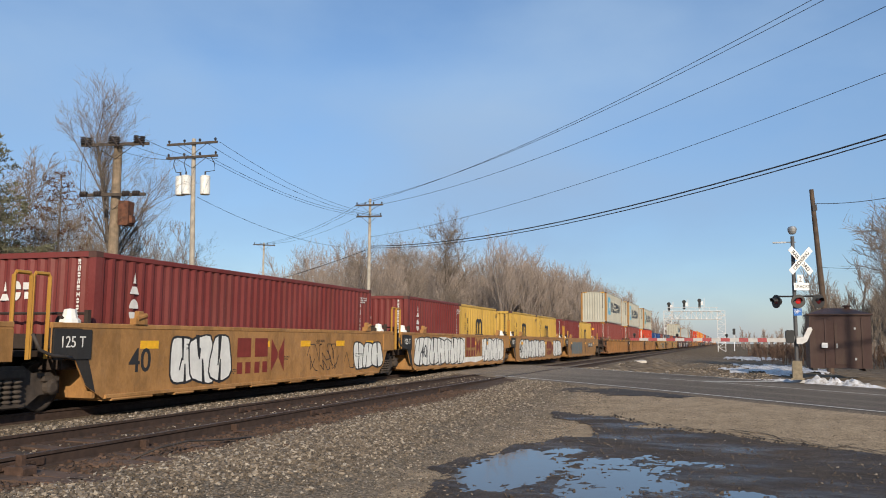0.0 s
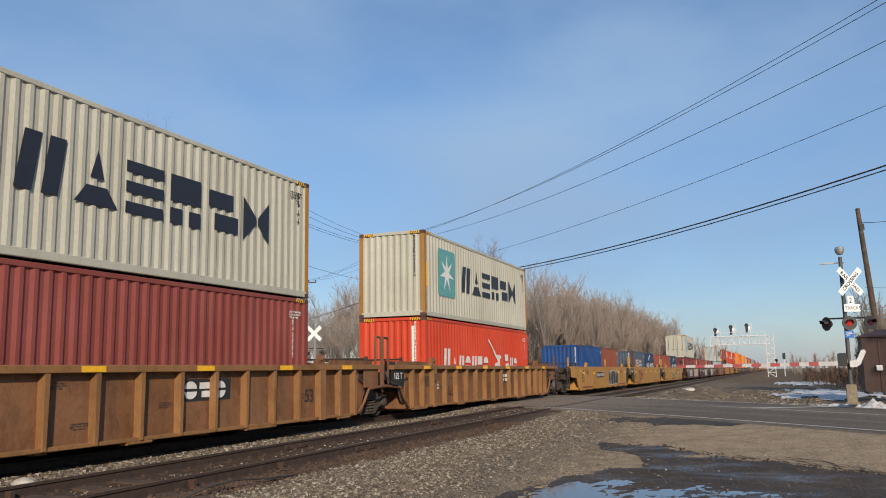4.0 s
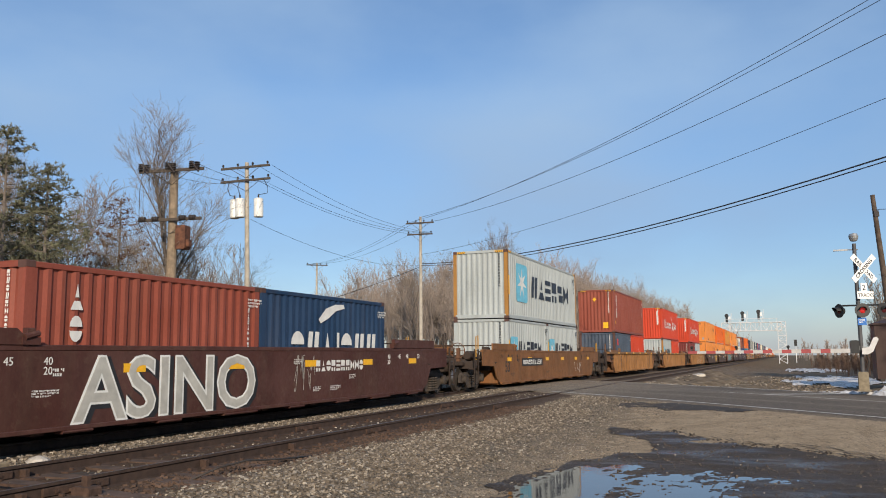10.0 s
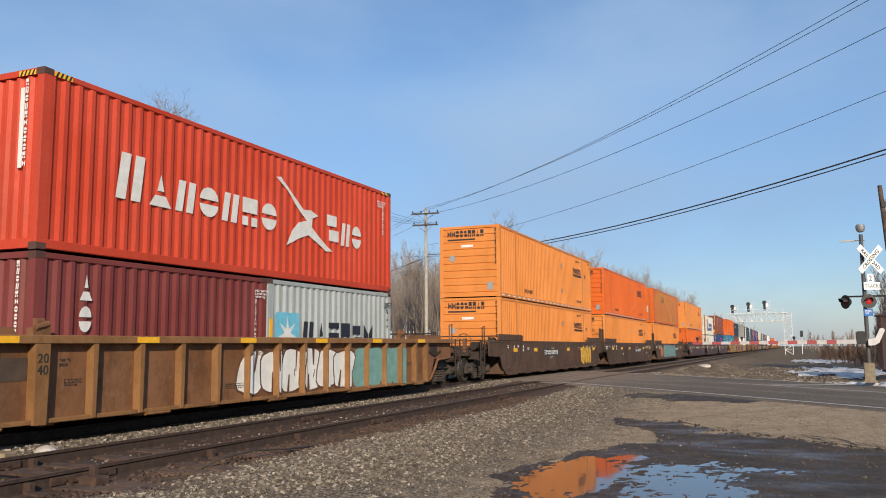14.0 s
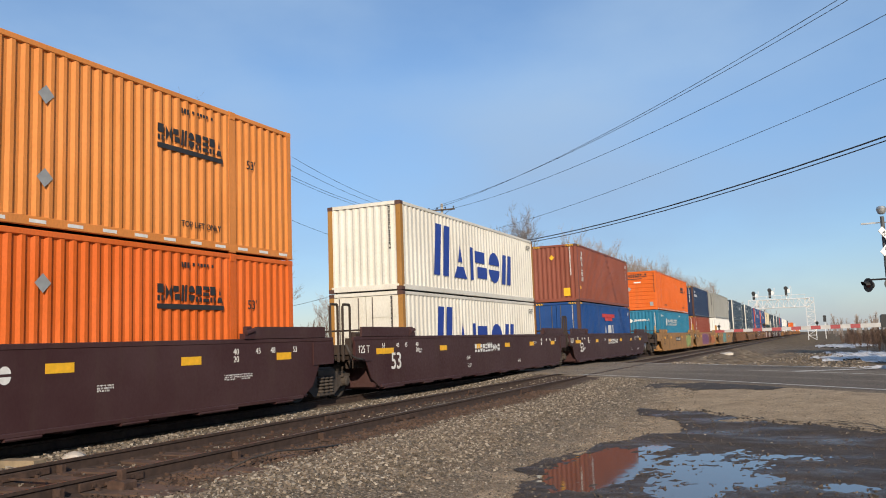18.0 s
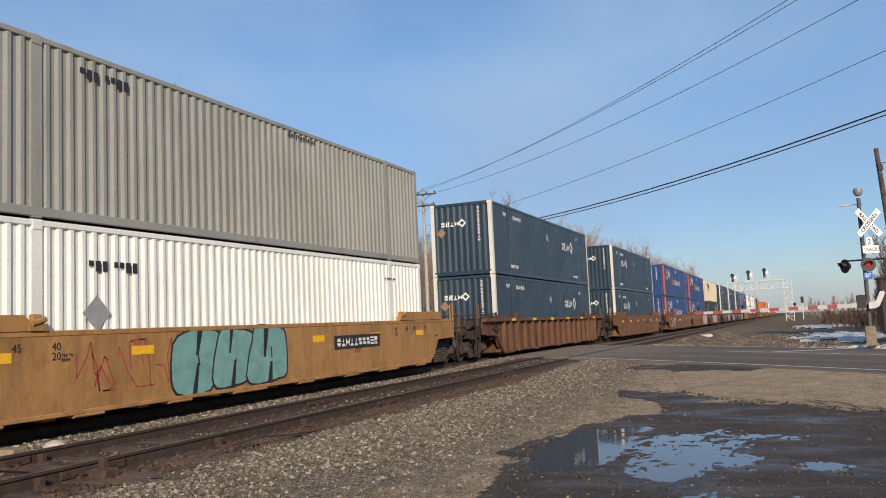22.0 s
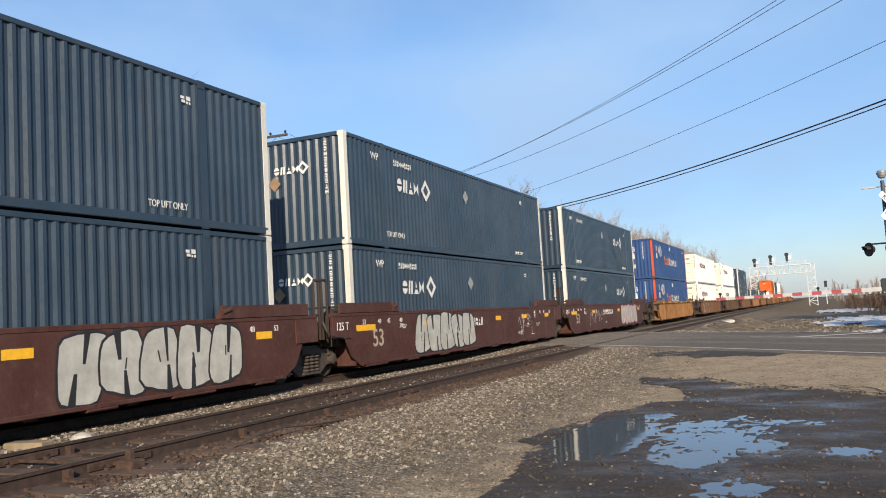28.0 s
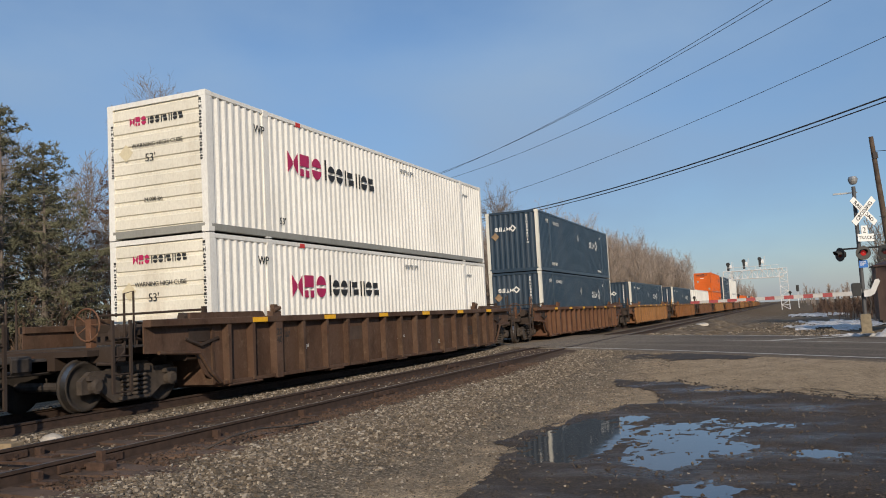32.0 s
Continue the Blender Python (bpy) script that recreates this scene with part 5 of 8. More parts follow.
well_car(48.5, CAR_OCHRE, "ochre well car with outlined white graffiti", size=40, number="40", seed=4,
         marks=(whitewash(-3.2, 0.27, 4.0, 0.95), spray("g", -5.4, 0.28, 6.4, 1.05, G_WHITE, G_BLACK, 8, 21), maroon_logo(1.6, 0.42), spray("g", 3.6, 0.28, 2.6, 1.0, G_WHITE, G_BLACK, 4, 24)))
pair20(yellow20, yellow20, 48.5)
well_car(63.8, CAR_OCHRE, "ochre well car with dark blue scrawled graffiti", size=40, number="40", ends=(J, E), plate=(2.6, 2.2), seed=5,
         marks=(spray("g", -4.9, 0.28, 4.4, 1.0, G_BLUE, CAR_OCHRE, 6, 31), scrawl(0.2, 0.4, 2.2, 0.8, G_BLACK, 33)))
pair20(lambda u, z: redbrown20(u, z, C_MAROON), yellow20, 63.8)
# ribbed ochre three-unit car with stacked grey containers
for i, (u, low) in enumerate(((85.75, "t"), (105.0, "t"), (124.6, "h"))):
    well_car(u, CAR_RUSTOCHRE, "rust-streaked ochre ribbed well car", "ribbed", ends=(E if i == 0 else J, E if i == 2 else J), plate=(-6.9, 2.4), number="53", seed=10 + i,
             marks=(lambda car, x: (side_mark(car, "logo_panel", rect(1.55, 0.42, BLACK_MARK, "logo_panel"), 1.15, 0.80, x + 0.004), side_mark(car, "brand_mark", blocks(1.35, 0.34, 3, WHITE_MARK), 1.25, 0.84, x + 0.010), side_mark(car, "placard", bars(0.5, 0.34, 4, WHITE_MARK), -6.0, 0.62, x + 0.004)), scrawl(-4.9, 0.5, 1.2, 0.6, G_BLACK, 40 + i)))
    oxide40(u, FLOOR, C_OXBLOOD) if low == "t" else red_box(u, FLOOR)
    grey_box(u, UP, panel=M_SKY if i < 2 else M_SEA, posts=POST_RUST)
# smooth ochre three-unit car with short containers
well_car(148.3, CAR_YELLOW, "ochre smooth-sided well car with dark graffiti", ends=(E, J), plate=(-3.2, 2.4), black_ends=True, seed=14, marks=(spray("g", 1.0, 0.3, 3.2, 0.95, G_BLACK, G_SILVER, 4, 44),))
pair20(lambda u, z: plain_box(u, z, L20, STD, C_BLUE, "short blue freight container with red emblem", marks=(m_rect(0.35, 0.3, 1.3, 0.4, M_REDMARK),) + ID_W), lambda u, z: redbrown20(u, z, C_OXIDE), 148.3)
well_car(167.8, CAR_YELLOW, "clean ochre smooth-sided well car with maroon emblem", black_ends=True, seed=15, marks=(maroon_logo(-5.2, 0.45), ))
pair20(slate20, navy20, 167.8)
well_car(187.3, CAR_YELLOW, "ochre smooth-sided well car with green sprayed word", ends=(J, E), plate=(2.8, 2.4), black_ends=True, seed=16,
         marks=(tag_text("Catnap", -1.9, 0.42, 1.25, G_GREEN, G_BLACK, 0.035, 0.9), spray("g", 1.6, 0.35, 1.4, 0.9, G_ORANGE, G_RED, 2, 51)))
pair20(redbrown20, navy20, 187.3)
# mineral brown three-unit car
well_car(211.0, CAR_BROWN, "mineral brown well car with silver and orange graffiti", ends=(E, J), seed=17,
         marks=(spray("g", -5.2, 0.3, 3.6, 1.05, G_SILVER, G_BLACK, 4, 61), spray("g", 1.2, 0.28, 5.8, 1.1, G_SILVER, G_ORANGE, 9, 63)))
pair20(lambda u, z: maroon_box(u, z, C_MAROON, L20), lambda u, z: maroon_box(u, z, C_MAROON, L20), 211.0)
grey_box(211.0, FLOOR + STD + 0.02, end="doors", color=C_GREY)
well_car(230.4, CAR_BROWN, "mineral brown well car with rounded silver graffiti", plate=(-2.6, 2.6), seed=18,
         marks=(spray("g", 0.2, 0.25, 4.2, 1.1, G_SILVER, G_BLACK, 6, 71), scrawl(-4.2, 0.4, 1.6, 0.7, G_SILVER, 72, 6, 0.014), scrawl(4.6, 0.4, 2.6, 0.8, G_SILVER, 73, 6, 0.014)))
pair20(lambda u, z: maroon_box(u, z, C_REDBROWN, L20), lambda u, z: maroon_box(u, z, C_REDBROWN, L20), 230.4)
well_car(249.8, CAR_BROWN, "mineral brown well car with large white sprayed word", ends=(J, E), plate=(1.9, 2.4), seed=19,
         marks=(tag_text("ASINO", -5.3, 0.30, 1.44, G_SILVER, G_WHITE, 0.045, 1.12), scrawl(0.9, 0.5, 0.8, 0.8, G_SILVER, 82, 6, 0.016)))
pair20(lambda u, z: maroon_box(u, z, C_REDBROWN, L20), navy20, 249.8)
# single cars
well_car(273.5, CAR_ORANGE, "orange-brown smooth single well car", ends=(E, E), plate=(-5.2, 3.2), seed=20, marks=(scrawl(4.2, 0.3, 1.2, 0.6, G_WHITE, 91, 3),))
pair20(lambda u, z: grey_box(u, z, L20, STD, C_GREYB, M_SKY), lambda u, z: grey_box(u, z, L20, STD, C_GREYB, M_SKY), 273.5)
grey_box(273.5, FLOOR + STD + 0.02, posts=POST_RUST, color=C_GREYB)
well_car(296.75, CAR_RUSTOCHRE, "rust-streaked ochre ribbed single well car", "ribbed", ends=(E, E), plate=(-6.9, 2.6), seed=21)
plain_box(296.75 - 3.06, FLOOR, L20, STD, C_SLATE, "short dented slate blue freight container", marks=(m_rect(0.12, 0.68, 0.42, 0.42, M_REDMARK), m_rect(0.68, 0.42, 0.6, 0.16, WHITE_MARK)) + ID_W, posts=POST_DARK)
red_box(296.75 + 3.06, FLOOR, L20, STD)
oxide40(296.75, FLOOR + STD + 0.02, C_REDBROWN)
well_car(320.3, CAR_RUSTOCHRE, "rust-streaked ochre ribbed single well car", "ribbed", ends=(E, E), plate=(-6.9, 2.6), seed=22)
pair20(lambda u, z: grey_box(u, z, L20, STD, C_GREYB, M_SKY, posts=POST_RUST), lambda u, z: red_box(u, z, L20, STD), 320.3)
red_box(320.3, FLOOR + STD + 0.02)
well_car(343.65, CAR_RUSTOCHRE, "ribbed ochre well car with white and teal graffiti", "ribbed", ends=(E, E), plate=(-6.9, 2.6), seed=23,
         marks=(spray("g", -1.2, 0.25, 4.6, 1.0, G_WHITE, CAR_RUST, 6, 101), spray("g", 3.6, 0.25, 2.8, 1.0, G_TEAL, G_TEAL, 4, 103)))
pair20(lambda u, z: maroon_box(u, z, C_MAROON, L20), lambda u, z: grey_box(u, z, L20, STD, C_GREYB, M_SKY), 343.65)
red_box(343.65, FLOOR + STD + 0.02)
# orange domestic stacks
well_car(367.4, CAR_GRIMY, "grimy brown smooth well car with yellow patch", ends=(E, J), plate=(-2.8, 2.6), seed=24, marks=(spray("g", 2.0, 0.3, 1.8, 0.95, CAR_RUST, G_BLACK, 3, 111), spray("g", 4.4, 0.3, 2.2, 1.0, M_GOLD, G_BLACK, 3, 112)))
orange53(367.4, LOW53), orange53(367.4, UP53)
well_car(387.25, CAR_GRIMY, "grimy brown smooth well car", plate=(1.0, 2.4), seed=25)
orange53(387.25, LOW53), orange53(387.25, UP53, C_ORANGE2)
well_car(407.0, CAR_GRIMY, "grimy brown well car with teal and purple graffiti", ends=(J, E), plate=(2.6, 2.6), seed=26,
         marks=(spray("g", -4.6, 0.25, 7.6, 1.15, G_TEAL, G_PURPLE, 9, 121), spray("g", -6.4, 0.35, 1.4, 0.8, G_ORANGE, CAR_RUST, 2, 122)))
orange53(407.0, LOW53), orange53(407.0, UP53, C_ORANGE2, True)
# purple-brown three-unit car
well_car(430.7, CAR_PURPLE, "clean dark purple-brown smooth well car", ends=(E, J), plate=(-1.5, 2.4), seed=27)
orange53(430.7, LOW53, C_ORANGE2), orange53(430.7, UP53)
well_car(450.4, CAR_PURPLE, "clean dark purple-brown smooth well car", plate=(-1.5, 2.4), seed=28)
offwhite40(450.4, FLOOR, "doors"), offwhite40(450.4, FLOOR + STD + 0.02)
well_car(469.8, CAR_PURPLE, "clean dark purple-brown smooth well car", ends=(J, E), plate=(-1.5, 2.4), seed=29)
plain_box(469.8, FLOOR, L40, HC, C_BLUE, "strong blue freight container with red eagle-like emblem and doors", end="doors", posts=POST_DARK,
          marks=(m_blocks(0.406, 0.33, 2.42, 0.80, 3, WHITE_MARK, 1.0, "tfi"), m_rect(0.386, 0.755, 3.0, 0.19, M_REDMARK), m_rect(0.435, 0.69, 1.8, 0.18, M_REDMARK)) + ID_W)
oxide40(469.8, UP, C_OXIDE)
# ochre three-unit car
well_car(493.9, CAR_OCHRE, "ochre smooth well car with pale green graffiti", ends=(E, J), plate=(-1.6, 2.4), seed=30, marks=(spray("g", 4.2, 0.22, 2.6, 1.15, G_GREEN, G_BLACK, 3, 131),))
plain_box(493.9, LOW53, L53, HC, C_TEAL, "teal blue domestic container with white hexagon emblem", ridge="fine", marks=(
    m_blocks(0.255, 0.685, 5.0, 0.27, 11, WHITE_MARK, 1.0), m_blocks(0.255, 0.61, 4.7, 0.15, 16, WHITE_MARK, 1.0), m_diamond(0.222, 0.69, 0.38, WHITE_MARK), m_bars(0.07, 0.82, 1.5, 0.22, 1, WHITE_MARK), m_bars(0.62, 0.85, 1.2, 0.14, 1, WHITE_MARK),
    e_blocks(-0.55, 0.72, 1.2, 0.16, 10, WHITE_MARK), e_diamond(-0.75, 0.74, 0.17, WHITE_MARK), e_column(1.0, 0.4, 0.93, 11, WHITE_MARK, 0.08)))
orange53(493.9, UP53, C_ORANGE2)
well_car(512.95, CAR_OCHRE, "ochre smooth well car with purple graffiti", seed=31, marks=(spray("g", -3.6, 0.24, 5.2, 1.15, G_PURPLE, G_PINK, 6, 141), maroon_logo(2.2, 0.5), spray("g", 4.0, 0.3, 3.0, 0.9, G_ORANGE, CAR_OCHRE, 5, 143)))
plain_box(512.95, FLOOR, L40, HC, C_REDBROWN, "red-brown high-cube freight container", marks=(m_column(0.055, 0.25, 0.86, 3, WHITE_MARK, 0.3, "sss"), e_diamond(-0.1, 0.2, 0.12, YELLOW_MARK)) + ID_W)
plain_box(512.95, UP, L40, HC, C_DEEPNAVY, "deep navy high-cube freight container with white name", posts=POST_DARK, marks=(m_blocks(0.04, 0.65, 2.6, 0.26, 6, WHITE_MARK, 1.0, "lflgls"), m_diamond(0.075, 0.82, 0.2, WHITE_MARK), m_rect(0.09, 0.80, 0.4, 0.12, WHITE_MARK),
          e_blocks(-0.8, 0.88, 1.2, 0.14, 6, WHITE_MARK)) + ID_W)
well_car(533.05, CAR_OCHRE, "ochre smooth well car with big teal graffiti", ends=(J, E), plate=(2.4, 2.4), seed=32, marks=(spray("g", -3.2, 0.22, 3.4, 1.25, G_TEAL, G_BLACK, 4, 151), scrawl(-5.6, 0.5, 2.0, 0.8, G_RED, 152)))
plain_box(533.05, LOW53, L53, HC, C_WHITE, "white domestic container with fine ribs", ridge="fine", marks=(m_diamond(0.2, 0.5, 0.3, M_GREYMARK), m_bars(0.19, 0.72, 1.5, 0.26, 1, BLACK_MARK), m_bars(0.85, 0.8, 0.9, 0.1, 1, BLACK_MARK)))
plain_box(533.05, UP53, L53, HC, C_SILVER, "silver grey domestic container with ribbed sides", ridge="fine", marks=(m_bars(0.18, 0.82, 1.5, 0.26, 1, BLACK_MARK), m_bars(0.56, 0.9, 1.6, 0.14, 1, BLACK_MARK), e_text("53", -0.3, 0.5, 0.3, WHITE_MARK),
          e_column(0.9, 0.5, 0.93, 11, BLACK_MARK, 0.08), e_rect(-0.4, 0.2, 0.5, 0.2, WHITE_MARK)))
# blue-black stacks
well_car(556.15, CAR_RUST, "rusty brown ribbed single well car", "ribbed", ends=(E, E), plate=(-7.0, 2.6), seed=33)
blueblack53(556.15, LOW53), blueblack53(556.15, UP53)
well_car(579.5, CAR_ORANGE, "orange-brown smooth single well car", ends=(E, E), seed=34, marks=(lambda car, x: side_mark(car, "brand_mark", blocks(2.2, 0.2, 12, BLACK_MARK), 1.2, 0.9, x + 0.004),))
blueblack53(579.5, LOW53, False), blueblack53(579.5, UP53, False)
# blue stacks, red posts
well_car(602.95, CAR_ORANGE, "orange-brown smooth well car with white scrawls", ends=(E, J), plate=(-2.6, 3.0), seed=35, marks=(scrawl(-5.9, 0.35, 1.5, 0.8, G_WHITE, 161, 9, 0.03), scrawl(-7.4, 0.4, 0.9, 0.6, G_WHITE, 162, 6, 0.03)))
royal53(602.95, LOW53), royal53(602.95, UP53)
well_car(622.3, CAR_ORANGE, "orange-brown well car with silver and pink graffiti", seed=36, marks=(spray("g", 2.6, 0.2, 4.6, 1.25, G_SILVER, G_PINK, 4, 171), scrawl(-1.0, 0.3, 2.4, 0.6, G_RED, 172)))
royal53(622.3, LOW53), royal53(622.3, UP53)
well_car(641.75, CAR_RUST, "rust brown well car with silver and red graffiti", ends=(J, E), plate=(4.4, 1.8), seed=37, marks=(spray("g", -3.4, 0.22, 6.4, 1.2, G_SILVER, G_RED, 7, 181),))
liveried53(641.75, LOW53, C_GREEN, M_GOLD), liveried53(641.75, UP53, C_CREAM, M_NAVYMARK)
for i, u in enumerate((665.2, 684.55, 704.05)):
    well_car(u, CAR_BROWN, "mineral brown smooth well car with silver graffiti", ends=(E if i == 0 else J, E if i == 2 else J), plate=(-2.0, 2.2), seed=38 + i,
             marks=(spray("g", -4.9 if i == 1 else 2.4, 0.25, 4.2, 1.15, G_SILVER, G_BLACK if i < 2 else G_PINK, 5, 190 + i), scrawl(-5.0 if i != 1 else 3.6, 0.4, 2.0, 0.8, G_WHITE, 195 + i, 6, 0.016)))
    blueblack53(u, LOW53, i == 2), blueblack53(u, UP53, i == 2)
well_car(727.45, CAR_GOLD, "golden brown ribbed single well car", "ribbed", ends=(E, E), plate=(-3.4, 2.4), seed=41)
royal53(727.45, LOW53), royal53(727.45, UP53)
well_car(751.15, CAR_RUST, "rusty brown ribbed well car with white dotted graffiti", "ribbed", ends=(E, E), seed=42, marks=(dotted_piece(-7.75, 0.27, 5.3, 1.05, 201), scrawl(-9.5, 0.98, 1.3, 0.3, G_WHITE, 202, 9, 0.03)))
white53(751.15, LOW53), white53(751.15, UP53)
well_car(774.9, CAR_GRIMY, "dark grimy brown ribbed well car", "ribbed", ends=(E, E), plate=(-3.0, 2.2), seed=43)
white53(774.9, LOW53), white53(774.9, UP53)
well_car(798.8, CAR_RUST, "rusty brown ribbed single well car", "ribbed", ends=(E, E), plate=(-3.0, 2.2), seed=44)
blueblack53(798.8, LOW53), blueblack53(798.8, UP53)
TAIL = ((822.4, "u1"), (846.0, "u1"), (869.4, "w1"), (893.0, "s2"), (916.5, "u2"), (940.0, "w2"), (963.5, "s1"), (987.0, "s1"), (1010.5, "u1"), (1034.0, "s1"), (1057.5, "u1"), (1081.0, "w1"))
for i, (u, load) in enumerate(TAIL):
    well_car(u, (CAR_RUSTOCHRE, CAR_ORANGE, CAR_RUST)[i % 3], "rust-streaked ribbed well car of the rear part", "ribbed", ends=(E, E), seed=50 + i)
    kind = {"u": blueblack53, "w": lambda u, z: plain_box(u, z, L53, HC, C_WHITE, "white domestic container with fine ribs", ridge="fine"), "s": lambda u, z: orange53(u, z, C_ORANGE2)}[load[0]]
    kind(u, LOW53)
    if load[1] == "2":
        kind(u, UP53)

# travelled way of the train, in metres, by seconds
WAY = ((0, 0.0), (2, 46.5), (4, 93.4), (6, 140.6), (8, 187.7), (10, 234.6), (12, 281.4), (14, 328.4), (16, 375.9), (18, 423.4), (20, 470.9), (22, 517.9), (24, 564.7), (26, 611.7), (28, 658.7), (30, 705.9), (32, 753.5))


def motions():
    for ob, u, z in TRAIN:
        rows = []
        for t, s in WAY:
            y = u - s
            slope = math.degrees(math.atan((grade(y + 4) - grade(y - 4)) / 8))
            rows.append((t, pose(TRACK_FAR, y, z + grade(y), slope, 0, 0)))
        walk(ob, rows)

# ---- ground, tracks, road ----
GROUND = -0.37
ROAD_DIR = Vector((0.706, -0.708, 0))          # the road runs aslant over the tracks
ROAD_N = Vector((0.708, 0.706, 0))
ROAD_NEAR, ROAD_FAR = 14.85, 22.9              # its edges, measured along ROAD_N


def smooth01(a, b, x):
    t = min(1.0, max(0.0, (x - a) / (b - a)))
    return t * t * (3 - 2 * t)


def road_at(x, y):
    return x * ROAD_N.x + y * ROAD_N.y


def road_height(x, y):
    """Road surface: level with the rails on the crossing, falling slowly to the sides."""
    k = max(0.0, abs(x + 10) - 5.5)
    return grade(y) - 0.012 - 0.006 * min(k, 30) - 0.02 * smooth01(2, 12, k)


def land(x, y):
    """Height of the earth."""
    g = grade(y)
    base = GROUND + g * 0.9
    # ballast bed under both tracks
    bed = g - 0.168
    if -9.6 < x < -6.2 and 2 < y < 60:
        bed += 0.022 * noise.noise(Vector((x * 1.4, y * 1.3, 4.4)))
    w = smooth01(-3.6, -5.9, x) * smooth01(-19.0, -15.0, x)
    z = base + (bed - base) * w
    # far off the land falls away from the line on its open side
    z -= 1.0 * smooth01(70, 200, y) * smooth01(-5, 0, x)
    if -7 < x < 8 and 38 < y < 130:
        z += 0.10 * smooth01(38, 44, y) * smooth01(-6.8, -5.6, x) * (noise.noise(Vector((x * 0.9, y * 0.55, 6.1))) + 0.6 * noise.noise(Vector((x * 2.3, y * 1.5, 2.6))))
    # the road's bank
    d = road_at(x, y)
    if ROAD_NEAR - 6 < d < ROAD_FAR + 5:
        k = smooth01(ROAD_NEAR - 6, ROAD_NEAR, d) * (1 - smooth01(ROAD_FAR, ROAD_FAR + 5, d))
        z = z + (road_height(x, y) - 0.03 - z) * k
    return z


POOL_Z = GROUND - 0.008
# hollows of the yard: x, y, half width, half length, depth, raggedness
HOLLOWS = ((-2.66, 10.75, 0.72, 2.05, 0.022, 1.25), (-2.30, 12.55, 0.35, 0.5, 0.012, 0.8), (-1.35, 10.7, 0.88, 2.0, 0.011, 1.7), (-1.35, 9.3, 0.40, 0.75, 0.014, 1.0), (-0.50, 11.95, 0.85, 0.32, 0.006, 1.7), (-0.75, 10.1, 0.42, 0.45, 0.009, 1.4),
           (-0.80, 7.72, 0.40, 0.66, 0.008, 1.9), (0.14, 9.75, 0.34, 0.34, 0.007, 1.4), (-0.07, 8.22, 0.13, 0.12, 0.006, 1.0), (0.75, 13.1, 0.45, 0.30, 0.004, 1.6), (-1.5, 16.1, 0.30, 0.25, 0.004, 1.4))
YARD_EDGE = ((-2.3, 3.3), (-2.75, 4.6), (-2.98, 6.93), (-2.95, 7.7), (-3.15, 8.9), (-3.60, 10.2), (-3.55, 11.2), (-3.30, 12.0), (-3.02, 13.1), (-2.70, 14.2), (-2.25, 14.4), (-2.24, 15.2), (-2.62, 16.4), (-3.40, 17.3), (-3.75, 18.6), (-3.05, 17.9),
             (-2.27, 17.6), (-1.06, 15.85), (-0.11, 15.2), (0.56, 14.6), (1.20, 13.9), (3.2, 12.1), (5.4, 10.4), (6.2, 8.6), (5.6, 6.0), (6.0, 4.2), (4.6, 3.1), (3.0, 3.6), (1.6, 2.9), (0.2, 3.5), (-1.1, 3.0))


def pool_depth(x, y):
    """How far the surface of the yard dips: a clear hollow, a broken shallow beside it, small ones around."""
    n1 = noise.noise(Vector((x * 1.9 + 5, y * 1.1, 1.7)))
    n2 = noise.noise(Vector((x * 5.2, y * 3.0, 4.2)))
    n3 = noise.noise(Vector((x * 13.0, y * 8.0, 8.2)))
    best = -0.02
    for cx, cy, rx, ry, deep, rough in HOLLOWS:
        e = ((x - cx) / rx) ** 2 + ((y - cy) / ry) ** 2
        if e < 4:
            best = max(best, 0.020 + deep - (deep + 0.010) * e + (0.005 * n1 + 0.008 * n2 + 0.010 * n3) * rough)
    return best


def in_yard(x, y):
    x, y = x + 0.16 * noise.noise(Vector((x * 2.0, y * 1.6, 3.0))) + 0.07 * noise.noise(Vector((x * 7, y * 6, 9.0))), y + 0.30 * noise.noise(Vector((x * 1.8, y * 1.2, 13.0)))
    hit, k = False, len(YARD_EDGE)
    for q in range(k):
        (ax, ay), (bx, by) = YARD_EDGE[q], YARD_EDGE[(q + 1) % k]
        if (ay > y) != (by > y) and x < (bx - ax) * (y - ay) / (by - ay) + ax:
            hit = not hit
    return hit


def pebbles(n, l, pos, scale, lo, hi):
    """Grey value that changes from pebble to pebble, dark in the joints."""
    v = n.new("ShaderNodeTexVoronoi")
    v.inputs["Scale"].default_value = scale
    l.new(pos, v.inputs["Vector"])
    sep = n.new("ShaderNodeSeparateColor")
    l.new(v.outputs["Color"], sep.inputs[0])
    tone = ramp_of(n, l, sep.outputs[0], [(0.0, (lo,) * 3), (0.7, (1.0,) * 3), (1.0, (hi,) * 3)])
    gap = ramp_of(n, l, v.outputs["Distance"], [(0.42, (1.0,) * 3), (0.62, (0.55,) * 3)])
    return blend(n, l, 1.0, tone, gap, "MULTIPLY")


